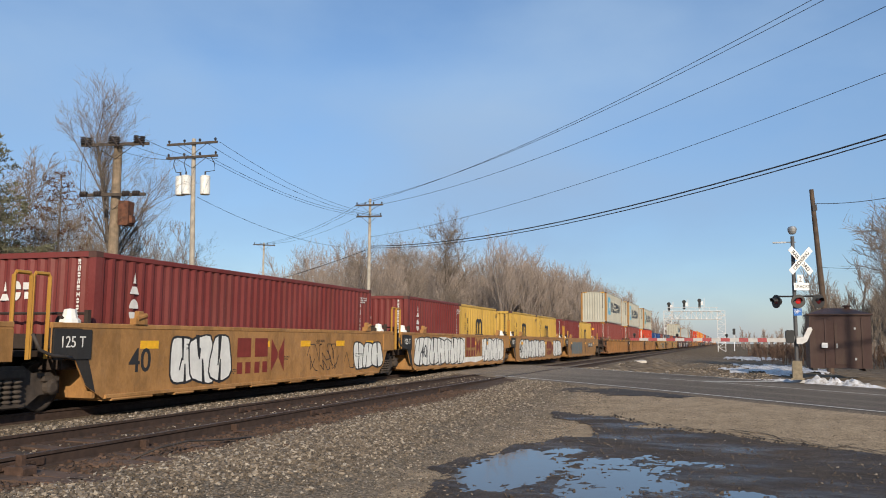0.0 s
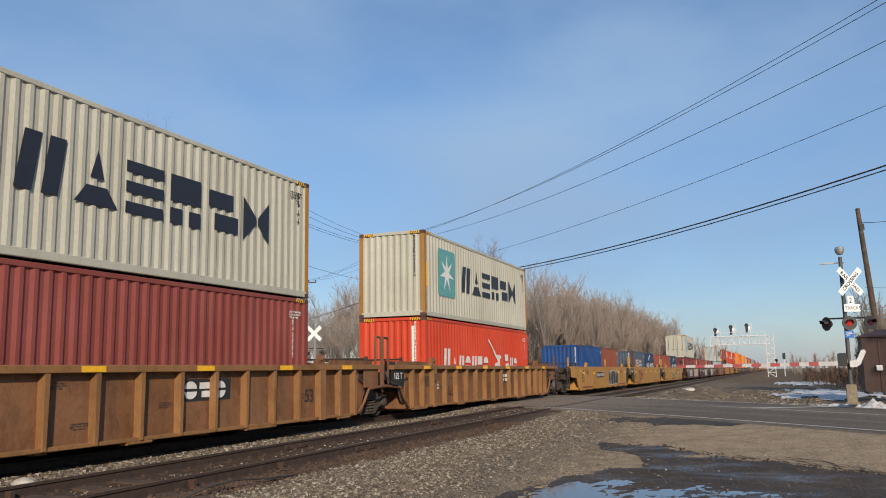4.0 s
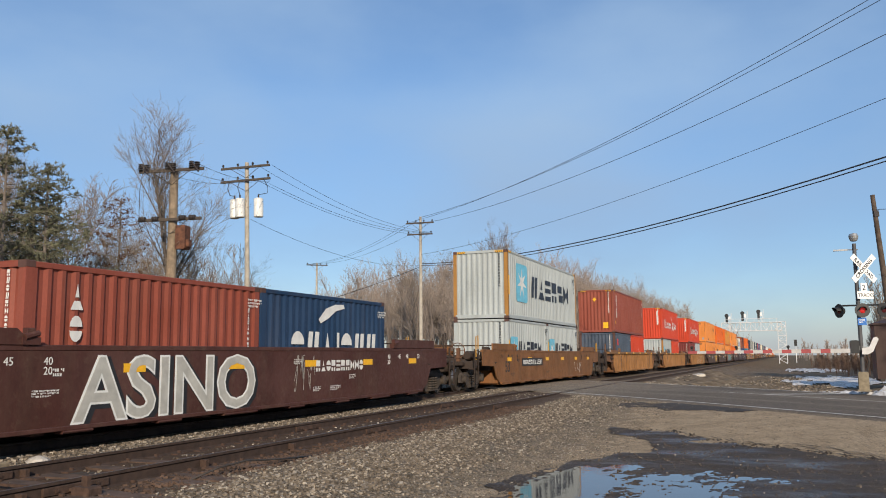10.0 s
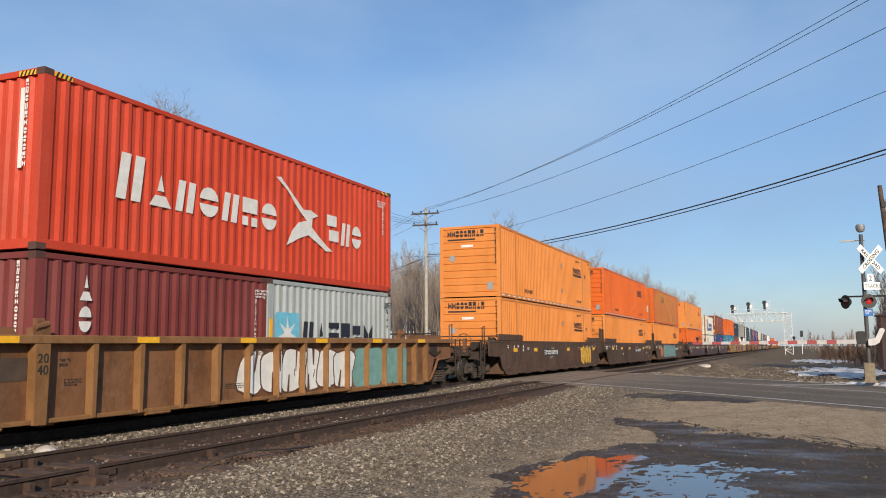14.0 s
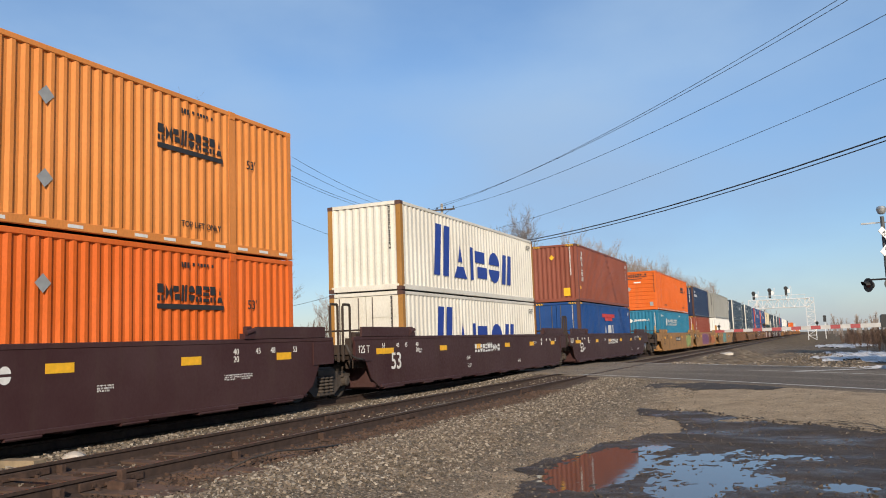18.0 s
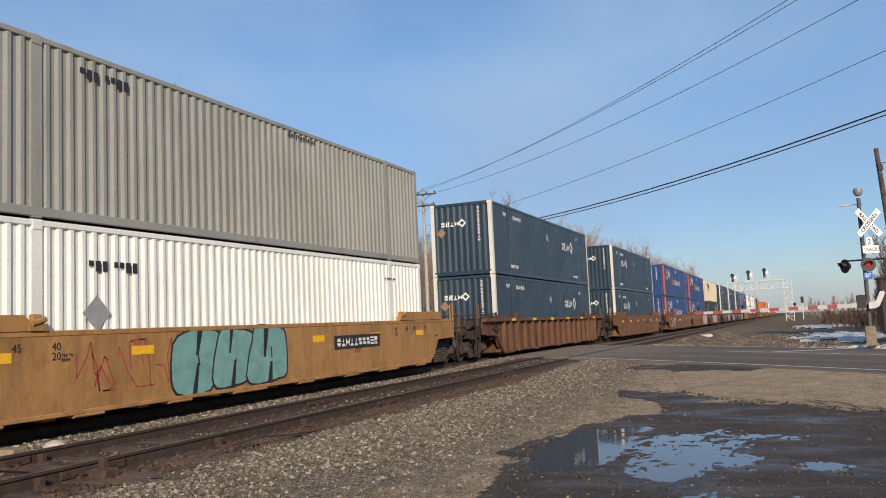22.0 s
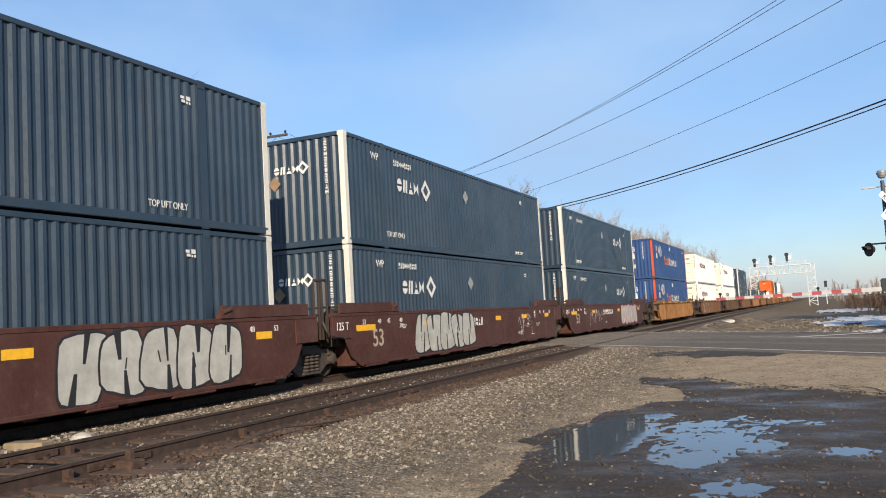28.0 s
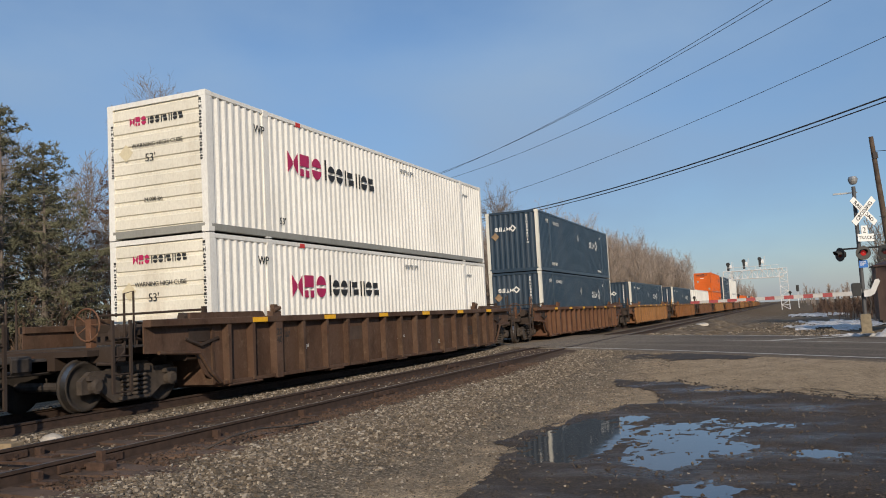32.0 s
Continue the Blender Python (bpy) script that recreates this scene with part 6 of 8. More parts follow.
def ground_material():
    m, n, l, b = nodes_of("earth_and_gravel")
    pos = n.new("ShaderNodeNewGeometry").outputs["Position"]
    fine = noise_of(n, l, pos, 30.0, 6, 0.7)
    mid = noise_of(n, l, pos, 2.2, 6, 0.65)
    big = noise_of(n, l, pos, 0.35, 5, 0.6)
    sep = n.new("ShaderNodeSeparateXYZ")
    l.new(pos, sep.inputs[0])
    gravel = ramp_of(n, l, fine, [(0.30, (0.085, 0.065, 0.046)), (0.52, (0.250, 0.200, 0.143)), (0.72, (0.48, 0.400, 0.305))])
    dirt = ramp_of(n, l, mid, [(0.3, (0.35, 0.256, 0.158)), (0.7, (0.57, 0.428, 0.276))])

    dirt = blend(n, l, 1.0, dirt, pebbles(n, l, pos, 42.0, 0.74, 1.30), "MULTIPLY")
    gravel = blend(n, l, 1.0, gravel, pebbles(n, l, pos, 26.0, 0.45, 1.45), "MULTIPLY")

    def span(axis, a, b):
        r = n.new("ShaderNodeMapRange")
        r.interpolation_type = "SMOOTHSTEP"
        r.inputs["From Min"].default_value, r.inputs["From Max"].default_value = a, b
        wob = n.new("ShaderNodeMath")
        wob.operation = "MULTIPLY_ADD"
        wob.inputs[1].default_value, wob.inputs[2].default_value = 3.0, -1.5
        l.new(mid, wob.inputs[0])
        add = n.new("ShaderNodeMath")
        l.new(wob.outputs[0], add.inputs[0])
        l.new(sep.outputs[axis], add.inputs[1])
        l.new(add.outputs[0], r.inputs["Value"])
        return r.outputs["Result"]
    # trodden tan dirt of the yard, dark fouled bed under the tracks, dead grass further off
    col = blend(n, l, span("X", -4.6, -2.6), gravel, dirt)
    fouled = ramp_of(n, l, fine, [(0.3, (0.042, 0.027, 0.018)), (0.7, (0.120, 0.076, 0.050))])
    col = blend(n, l, span("X", -5.6, -7.0), col, fouled)
    col = blend(n, l, span("X", -9.0, -10.2), col, gravel)
    weeds = ramp_of(n, l, mid, [(0.3, (0.055, 0.038, 0.022)), (0.55, (0.15, 0.105, 0.06)), (0.75, (0.24, 0.18, 0.10))])
    col = blend(n, l, span("X", -15.0, -17.0), col, weeds)
    col = blend(n, l, span("Y", 33.0, 40.0), col, ramp_of(n, l, mid, [(0.3, (0.07, 0.050, 0.032)), (0.55, (0.19, 0.145, 0.098)), (0.75, (0.31, 0.25, 0.18))]))
    col = blend(n, l, span("Y", 80.0, 130.0), col, weeds)
    l.new(col, b.inputs["Base Color"])
    b.inputs["Roughness"].default_value = 0.92
    b.inputs["Specular IOR Level"].default_value = 0.2
    bump_of(n, l, fine, 0.5, 0.03, b)
    return m


def mud_material():
    m, n, l, b = nodes_of("wet_broken_asphalt")
    pos = n.new("ShaderNodeNewGeometry").outputs["Position"]
    fine = noise_of(n, l, pos, 45.0, 6, 0.75)
    mid = noise_of(n, l, pos, 1.6, 6, 0.65)
    wet = noise_of(n, l, pos, 0.55, 6, 0.62, (0.9, 2.2, 1.0))
    col = ramp_of(n, l, fine, [(0.3, (0.042, 0.030, 0.022)), (0.58, (0.105, 0.078, 0.058)), (0.76, (0.24, 0.185, 0.14))])
    dry = ramp_of(n, l, fine, [(0.3, (0.095, 0.068, 0.046)), (0.65, (0.21, 0.155, 0.11)), (0.78, (0.33, 0.255, 0.185))])
    col = blend(n, l, ramp_of(n, l, mid, [(0.48, (0, 0, 0)), (0.68, (0.8, 0.8, 0.8))]), col, dry)
    col = blend(n, l, 1.0, col, pebbles(n, l, pos, 48.0, 0.70, 1.30), "MULTIPLY")
    l.new(col, b.inputs["Base Color"])
    l.new(ramp_of(n, l, wet, [(0.38, (0.26, 0.26, 0.26)), (0.50, (0.66, 0.66, 0.66)), (0.64, (0.95, 0.95, 0.95))]), b.inputs["Roughness"])
    b.inputs["Specular IOR Level"].default_value = 0.35
    bump_of(n, l, fine, 1.0, 0.03, b)
    return m


def asphalt_material():
    m, n, l, b = nodes_of("worn_grey_asphalt")
    pos = n.new("ShaderNodeNewGeometry").outputs["Position"]
    fine = noise_of(n, l, pos, 60.0, 5, 0.7)
    big = noise_of(n, l, pos, 0.5, 6, 0.65)
    turned = n.new("ShaderNodeMapping")
    turned.inputs["Rotation"].default_value = (0, 0, radians(45))
    l.new(pos, turned.inputs["Vector"])
    worn = noise_of(n, l, turned.outputs["Vector"], 1.1, 3, 0.5, (0.03, 1.0, 1.0))
    col = ramp_of(n, l, fine, [(0.3, (0.150, 0.117, 0.085)), (0.7, (0.27, 0.215, 0.160))])
    col = blend(n, l, ramp_of(n, l, big, [(0.4, (0, 0, 0)), (0.7, (0.6, 0.6, 0.6))]), col, (0.31, 0.248, 0.182))
    col = blend(n, l, ramp_of(n, l, worn, [(0.42, (0.5, 0.5, 0.5)), (0.55, (0, 0, 0))]), col, (0.115, 0.091, 0.069))
    # dust carried over the rails
    sep = n.new("ShaderNodeSeparateXYZ")
    l.new(pos, sep.inputs[0])
    r = n.new("ShaderNodeMapRange")
    r.inputs["From Min"].default_value, r.inputs["From Max"].default_value = -3.0, -8.0
    l.new(sep.outputs["X"], r.inputs["Value"])
    mul = n.new("ShaderNodeMath")
    mul.operation = "MULTIPLY"
    l.new(r.outputs["Result"], mul.inputs[0])
    l.new(fine, mul.inputs[1])
    col = blend(n, l, mul.outputs[0], col, (0.40, 0.32, 0.23))
    col = blend(n, l, 1.0, col, pebbles(n, l, pos, 34.0, 0.80, 1.22), "MULTIPLY")
    l.new(col, b.inputs["Base Color"])
    b.inputs["Roughness"].default_value = 0.85
    b.inputs["Specular IOR Level"].default_value = 0.25
    bump_of(n, l, fine, 0.3, 0.01, b)
    return m


EARTH, MUD, ASPHALT = ground_material(), mud_material(), asphalt_material()
TIE = plain("old_creosote_timber", (0.050, 0.035, 0.025), 0.9, 0, 5.0, 0.5, 0.4)
RAIL_RUST = plain("rail_rust", (0.047, 0.028, 0.020), 0.85, 0, 10.0, 0.4)
RAIL_TOP = plain("worn_railhead", (0.15, 0.12, 0.10), 0.5, 0.6, 4.0, 0.25)
SNOW, _n, _l, _b = nodes_of("old_dirty_snow")
_p = _n.new("ShaderNodeNewGeometry").outputs["Position"]
_g = noise_of(_n, _l, _p, 4.5, 9, 0.72)
_l.new(ramp_of(_n, _l, _g, [(0.36, (0.22, 0.18, 0.14)), (0.47, (0.56, 0.54, 0.52)), (0.62, (0.74, 0.75, 0.78))]), _b.inputs["Base Color"])
_b.inputs["Roughness"].default_value = 0.8
bump_of(_n, _l, _g, 1.0, 0.06, _b)
WATER, _n, _l, _b = nodes_of("standing_water")
_b.inputs["Base Color"].default_value = (0.060, 0.050, 0.040, 1)
_b.inputs["Roughness"].default_value, _b.inputs["Specular IOR Level"].default_value = 0.045, 0.5


_f = noise_of(_n, _l, _n.new("ShaderNodeNewGeometry").outputs["Position"], 3.0, 3, 0.5)
bump_of(_n, _l, _f, 0.05, 0.02, _b)


def sheet(xs, ys, height, name, material):
    v = [(x, y, height(x, y)) for y in ys for x in xs]
    n = len(xs)
    f = [(j * n + i, j * n + i + 1, (j + 1) * n + i + 1, (j + 1) * n + i) for j in range(len(ys) - 1) for i in range(n - 1)]
    s = Shape()
    s.v, s.f = v, f
    return s


def spread(a, b, step):
    n = max(1, round((b - a) / step))
    return [a + (b - a) * i / n for i in range(n + 1)]


xs = [-2500, -1200, -600, -300, -150, -90, -60] + spread(-45, -19, 2.0) + spread(-18, -4.5, 0.5) + spread(-4.3, -1.7, 0.1) + spread(-1.5, 12, 0.5) + [14, 18, 24, 32, 45, 70, 120, 250, 600, 1200, 2500]
ys = [-2500, -800, -300, -100, -40, -15] + spread(-6, 4, 1.0) + spread(4.5, 19.5, 0.15) + spread(20, 60, 0.5) + spread(62, 120, 3) + spread(126, 320, 12) + [400, 520, 700, 1000, 1600, 2500, 4200]


def land_cut(x, y):
    """The earth, taken out under the yard's own surface."""
    z = land(x, y)
    if not (-4 < x < 5.6 and 3.0 < y < 19.5):
        return z
    e = 0.12 if x < -1.9 else 0.56
    return z - 0.075 if all(in_yard(x + a, y + b) for a in (-e, 0, e) for b in (-0.2, 0, 0.2)) else z


solid("ground", sheet(xs, ys, land_cut, "ground", EARTH), EARTH, "gravelly earth with dead grass", "ground", kind="structure", smooth=True)


# the wet yard before the camera, finely uneven, its edge ragged
def yard():
    s, idx = Shape(), {}
    gx, gy = spread(-4.2, 6.6, 0.05), spread(2.4, 19.2, 0.06)

    for j, y in enumerate(gy):
        for i, x in enumerate(gx):
            if in_yard(x, y):
                idx[i, j] = len(s.v)
                s.v.append((x, y, land(x, y) + 0.012 - max(0.0, pool_depth(x, y)) + 0.006 * noise.noise(Vector((x * 13, y * 13, 0))) + 0.008 * noise.noise(Vector((x * 5, y * 5, 2)))))
    for i, j in idx:
        q = [(i, j), (i + 1, j), (i + 1, j + 1), (i, j + 1)]
        if all(p in idx for p in q):
            s.f.append(tuple(idx[p] for p in q))
    return s


solid("yard", yard(), MUD, "dark wet broken asphalt with mud", "ground", kind="structure", smooth=True)
pool = Shape()
pool.add([(-3.5, 5.6, POOL_Z), (2.5, 5.6, POOL_Z), (2.5, 13.4, POOL_Z), (-3.5, 13.4, POOL_Z)], [(0, 1, 2, 3)])
solid("puddle", pool, WATER, "shallow still puddle mirroring the sky", "puddle", kind="structure")

# road sheet
def road():
    s = Shape()
    us = [-400, -200, -120, -80] + spread(-60, 40, 1.5) + [60, 100, 200, 400]
    ws = [ROAD_NEAR - 0.55, ROAD_NEAR - 0.25, ROAD_NEAR + 0.4, (ROAD_NEAR + ROAD_FAR) / 2, ROAD_FAR - 0.4, ROAD_FAR, ROAD_FAR + 0.4]
    for u in us:
        for w in ws:
            e = 0.2 * noise.noise(Vector((u * 0.7, w, 2.0))) if w in (ws[0], ws[-1]) else 0
            p = ROAD_DIR * u + ROAD_N * (w + e)
            s.v.append((p.x, p.y, (land(p.x, p.y) - 0.06) if w in (ws[0], ws[-1]) else road_height(p.x, p.y) + (0.05 if w == ws[3] else 0.0) * (1 - smooth01(9, 4, abs(p.x + 10)))))
    n = len(ws)
    s.f = [(j * n + i, (j + 1) * n + i, (j + 1) * n + i + 1, j * n + i + 1) for j in range(len(us) - 1) for i in range(n - 1)]
    return s


solid("road", road(), ASPHALT, "worn grey two-lane asphalt road", "road", kind="structure")
ROAD_WHITE = plain("worn_white_line", (0.55, 0.51, 0.45), 0.8, 0, 6.0, 0.3)


def stripe(w, half, u0, u1, name, label):
    s = Shape()
    for u in spread(u0, u1, 0.5):
        for e in (-half, half):
            p = ROAD_DIR * u + ROAD_N * (w + e)
            k = 0.05 * (1 - abs(w - (ROAD_NEAR + ROAD_FAR) / 2) / 4.1) * (1 - smooth01(9, 4, abs(p.x + 10)))
            s.v.append((p.x, p.y, road_height(p.x, p.y) + k + 0.010))
    s.f = [(2 * i, 2 * i + 2, 2 * i + 3, 2 * i + 1) for i in range(len(s.v) // 2 - 1)]
    return solid(name, s, ROAD_WHITE, label, "road marking", kind="structure")


stripe(ROAD_NEAR + 0.03, 0.075, -26, 40, "edge_line_1", "worn white edge line on the road")
stripe(ROAD_FAR - 0.30, 0.08, -36, 40, "edge_line_2", "worn white edge line on the road")

stripe(19.0, 0.055, -22, 40, "centre_line_1", "worn pale centre line on the road")


def stop_line(u, half, w0, w1):
    s = Shape()
    for w in spread(w0, w1, 0.5):
        for e in (-half, half):
            q = ROAD_DIR * (u + e) + ROAD_N * w
            k = 0.05 * (1 - abs(w - (ROAD_NEAR + ROAD_FAR) / 2) / 4.1) * (1 - smooth01(9, 4, abs(q.x + 10)))
            s.v.append((q.x, q.y, road_height(q.x, q.y) + k + 0.011))
    s.f = [(2 * i, 2 * i + 2, 2 * i + 3, 2 * i + 1)[::-1] for i in range(len(s.v) // 2 - 1)]
    return solid("stop_line_1", s, ROAD_WHITE, "worn white stop line before the crossing", "road marking", kind="structure")


stop_line(-20.1, 0.22, 19.1, 22.4)

# tracks
def rail_shape(x):
    s = Shape()
    prof = [(-0.07, -0.18), (0.07, -0.18), (0.07, -0.165), (0.012, -0.14), (0.012, -0.045), (0.036, -0.03), (0.036, 0.0), (-0.036, 0.0), (-0.036, -0.03), (-0.012, -0.045), (-0.012, -0.14), (-0.07, -0.165)]
    ys = [-60, -20] + spread(0, 120, 6) + spread(132, 420, 24) + [600, 1000]
    for y in ys:
        s.v += [(x + a, y, grade(y) + b - 0.002) for a, b in prof]
    n = len(prof)
    for j in range(len(ys) - 1):
        s.f += [(j * n + i, (j + 1) * n + i, (j + 1) * n + (i + 1) % n, j * n + (i + 1) % n) for i in range(n)]
    return s


def head_shape(x):
    s = Shape()
    ys = [-60, -20] + spread(0, 120, 6) + spread(132, 420, 24) + [600, 1000]
    for y in ys:
        s.v += [(x - 0.028, y, grade(y)), (x + 0.028, y, grade(y))]
    s.f = [(2 * i, 2 * i + 1, 2 * i + 3, 2 * i + 2) for i in range(len(ys) - 1)]
    return s


for k, xt in enumerate((TRACK_NEAR, TRACK_FAR)):
    track = thing("railway_track", "rusty steel rails on dark timber ties", "railway track", kind="structure")
    for q in (-0.7535, 0.7535):
        r = part("rail", rail_shape(xt + q), RAIL_RUST, track)
        part("railhead", head_shape(xt + q), RAIL_TOP, r, "worn running surface")
    tm = Shape().box(-1.3, 1.3, -0.11, 0.11, -0.36, -0.175, 0.012).mesh("tie", TIE)
    pm = Shape().box(-0.18, 0.18, -0.1, 0.1, -0.177, -0.155).box(-0.13, -0.07, -0.06, -0.03, -0.16, -0.12).box(0.07, 0.13, 0.03, 0.06, -0.16, -0.12).mesh("tie_plate", RUSTY)
    for i in range(118 if k == 0 else 60):
        y = 2.0 + i * 0.52
        if ROAD_NEAR - 0.3 < road_at(xt, y) < ROAD_FAR + 0.3:
            continue
        t = part("tie", tm, None, track)
        t.matrix_basis = pose(xt + random.uniform(-0.03, 0.03), y + random.uniform(-0.03, 0.03), grade(y) + random.uniform(-0.008, 0.004), 0, 0, random.uniform(-1.2, 1.2))
        for q in (-0.7535, 0.7535):
            if k == 0 and i < 40:
                part("tie_plate", pm, None, t, at=(q, 0, 0))

# crossing panels between the rails
for xt, half in ((TRACK_NEAR, 0.68), (TRACK_FAR, 0.68)):
    s = Shape()
    ya = (ROAD_NEAR - xt * ROAD_N.x) / ROAD_N.y
    yb = (ROAD_FAR - xt * ROAD_N.x) / ROAD_N.y
    s.add([(xt - half, ya, grade(ya) + 0.002), (xt + half, ya, grade(ya) + 0.002), (xt + half, yb, grade(yb) + 0.002), (xt - half, yb, grade(yb) + 0.002)], [(0, 1, 2, 3)])
    solid("crossing_panel", s, ASPHALT, "worn grade crossing panel between the rails", "crossing panel", kind="structure")


# loose stones
def stones(name, places, material, label):
    rng = np.random.default_rng(7)
    base = np.array([(a, b, c) for c in (-1, 1) for b in (-1, 1) for a in (-1, 1)], float) * 0.72
    quad = np.array([(0, 2, 3, 1), (4, 5, 7, 6), (0, 1, 5, 4), (2, 6, 7, 3), (0, 4, 6, 2), (1, 3, 7, 5)])
    n = len(places)
    p, size = places[:, :3], places[:, 3]
    j = base[None] * rng.uniform(0.55, 1.15, (n, 8, 1)) * rng.uniform([0.8, 0.5, 0.45], [1.3, 0.95, 0.8], (n, 3))[:, None, :]
    q, k = rng.uniform(0, 2 * np.pi, n), rng.uniform(-0.5, 0.5, n)
    ck, dk = np.cos(k)[:, None], np.sin(k)[:, None]
    jx, jz = j[..., 0] * ck - j[..., 2] * dk, j[..., 0] * dk + j[..., 2] * ck
    c, d = np.cos(q)[:, None], np.sin(q)[:, None]
    v = np.stack([jx * c - j[..., 1] * d, jx * d + j[..., 1] * c, jz], -1) * size[:, None, None] * 1.15 + p[:, None]
    f = (quad[None] + 8 * np.arange(n)[:, None, None]).reshape(-1, 4)
    me = bpy.data.meshes.new(name)
    me.from_pydata(v.reshape(-1, 3).tolist(), [], f.tolist())
    me.materials.append(material)
    return tagged(new(name, me), label, "gravel", kind="stuff")


def stone_material():
    m, n, l, b = nodes_of("ballast_stones")
    geo = n.new("ShaderNodeNewGeometry")
    f = noise_of(n, l, geo.outputs["Position"], 25.0, 4)
    col = ramp_of(n, l, geo.outputs["Random Per Island"], [(0.0, (0.024, 0.019, 0.014)), (0.40, (0.105, 0.081, 0.059)), (0.80, (0.255, 0.206, 0.157)), (1.0, (0.54, 0.475, 0.385))])
    l.new(blend(n, l, 0.35, col, ramp_of(n, l, f, [(0.3, (0.045, 0.034, 0.025)), (0.7, (0.27, 0.225, 0.17))])), b.inputs["Base Color"])
    b.inputs["Roughness"].default_value = 0.9
    return m


STONES = stone_material()
rng = np.random.default_rng(3)
pl = []
BEDS = ((-6.5, -4.0, 3.0, 14, 24000, 0.013, 0.031), (-6.6, -4.0, 14, 28, 15000, 0.015, 0.034), (-5.6, -2.7, 3.0, 24, 15000, 0.006, 0.018), (-10.6, -9.55, 3, 32, 4200, 0.02, 0.042),
        (-8.6, -7.4, 3, 28, 700, 0.012, 0.028), (-14.5, -12.8, 6, 40, 1500, 0.02, 0.04), (-3.0, 0.5, 14.0, 24, 1500, 0.005, 0.016), (-1.0, 7.0, 4.0, 18, 1500, 0.005, 0.016), (-6.4, 2.0, 37, 64, 5000, 0.02, 0.075))
for x0, x1, y0, y1, count, lo, hi in BEDS:
    x, y = rng.uniform(x0, x1, count), rng.uniform(y0, y1, count)
    size = rng.uniform(lo, hi, count)
    for a, b, c in zip(x, y, size):
        d = road_at(a, b)
        if ROAD_NEAR - 0.1 < d < ROAD_FAR + 0.1:
            continue
        if -6.7 < a < -5.9 and b < 28 and rng.uniform() > smooth01(-6.55, -6.05, a + 0.35 * noise.noise(Vector((a * 2, b * 1.4, 7)))):
            continue
        if hi > 0.03 and -7.2 < a < -3.0 and b < 28 and rng.uniform() < smooth01(-5.6, -4.4, a + 0.7 * noise.noise(Vector((a, b * 0.6, 0)))) * 0.95:
            continue
        if hi < 0.025 and b < 27 and rng.uniform() < smooth01(-4.2, -2.8, a) * 0.35:
            continue
        if a > -3.8 and b < 19 and in_yard(a, b) and (pool_depth(a, b) > 0.012 or rng.uniform() < 0.6):
            continue
        pl.append((a, b, land(a, b) + c * 0.25, c))
stones("ballast", np.array(pl), STONES, "sharp grey and brown ballast stones")
# crumbled edge of the old asphalt, cracks running along it and into the dirt
DARK_CRUMB = plain("dark_asphalt_crumbs", (0.040, 0.030, 0.023), 0.9, 0, 3, 0.4)


def edge_y(x):
    """The yard's far edge."""
    for (ax, ay), (bx, by) in zip(YARD_EDGE[14:23], YARD_EDGE[15:24]):
        if ax <= x <= bx:
            return ay + (by - ay) * (x - ax) / (bx - ax)
    return 9.5


pl = []
for i in range(260):
    x = rng.uniform(-3.4, 5.0)
    y = edge_y(x) + 0.25 * noise.noise(Vector((x * 2.2, 0, 6))) + rng.normal(0, 0.12)
    c = rng.uniform(0.008, 0.026)
    pl.append((x, y, land(x, y) + c * 0.3, c))
stones("asphalt_crumbs", np.array(pl), DARK_CRUMB, "dark crumbled asphalt along the broken edge")
pl = []
for i in range(4200):
    x, y = rng.uniform(-3.4, 3.5), rng.uniform(4.5, 17.5)
    if in_yard(x, y) and pool_depth(x, y) < 0.024:
        c = rng.uniform(0.005, 0.020) * (1.6 if rng.uniform() < 0.05 else 1.0)
        pl.append((x, y, land(x, y) + 0.012 - max(0.0, pool_depth(x, y)) + c * 0.2, c))
pl = np.array(pl)
stones("mud_pebbles", pl[: len(pl) // 5], STONES, "small stones in the mud")
stones("mud_clods", pl[len(pl) // 5:], plain("mud_clods", (0.075, 0.056, 0.042), 0.9, 0, 6, 0.5), "small clods of mud")


def crack_lines():
    s = Shape()
    for k, (x0, x1, off, wild) in enumerate(((-2.6, 1.2, 0.10, 0.20), (-1.4, 2.4, 0.34, 0.22), (0.4, 4.2, 0.16, 0.20), (-0.2, 1.4, 0.62, 0.25), (1.6, 4.4, 0.55, 0.25))):
        x, n, pts = x0, 0, []
        while x < x1:
            y = edge_y(x) + off + wild * noise.noise(Vector((x * 3.1, k * 7.0, 1))) + 0.10 * noise.noise(Vector((x * 11, k, 5)))
            pts.append((x, y))
            x += 0.07
        runs = [pts] + [[(pts[q][0] + a * d, pts[q][1] + a * e + 0.05 * noise.noise(Vector((a * 9, q, k)))) for a in (0, 0.12, 0.25, 0.4)] for q in range(6, len(pts) - 3, 9) for d, e in ((rng.uniform(-0.9, 0.9), rng.uniform(-0.9, 0.9)),)]
        for run in runs:
            for (ax, ay), (bx, by) in zip(run, run[1:]):
                w = 0.008 + 0.020 * abs(noise.noise(Vector((ax * 5, ay * 5, 2))))
                d = Vector((by - ay, ax - bx, 0)).normalized() * w
                s.add([(ax - d.x, ay - d.y, land(ax, ay) + 0.008), (bx - d.x, by - d.y, land(bx, by) + 0.008), (bx + d.x, by + d.y, land(bx, by) + 0.008), (ax + d.x, ay + d.y, land(ax, ay) + 0.008)], [(0, 1, 2, 3)])
    return s


solid("asphalt_crack", crack_lines(), DARK_CRUMB, "dark branching cracks along the broken asphalt", "crack", kind="stuff")


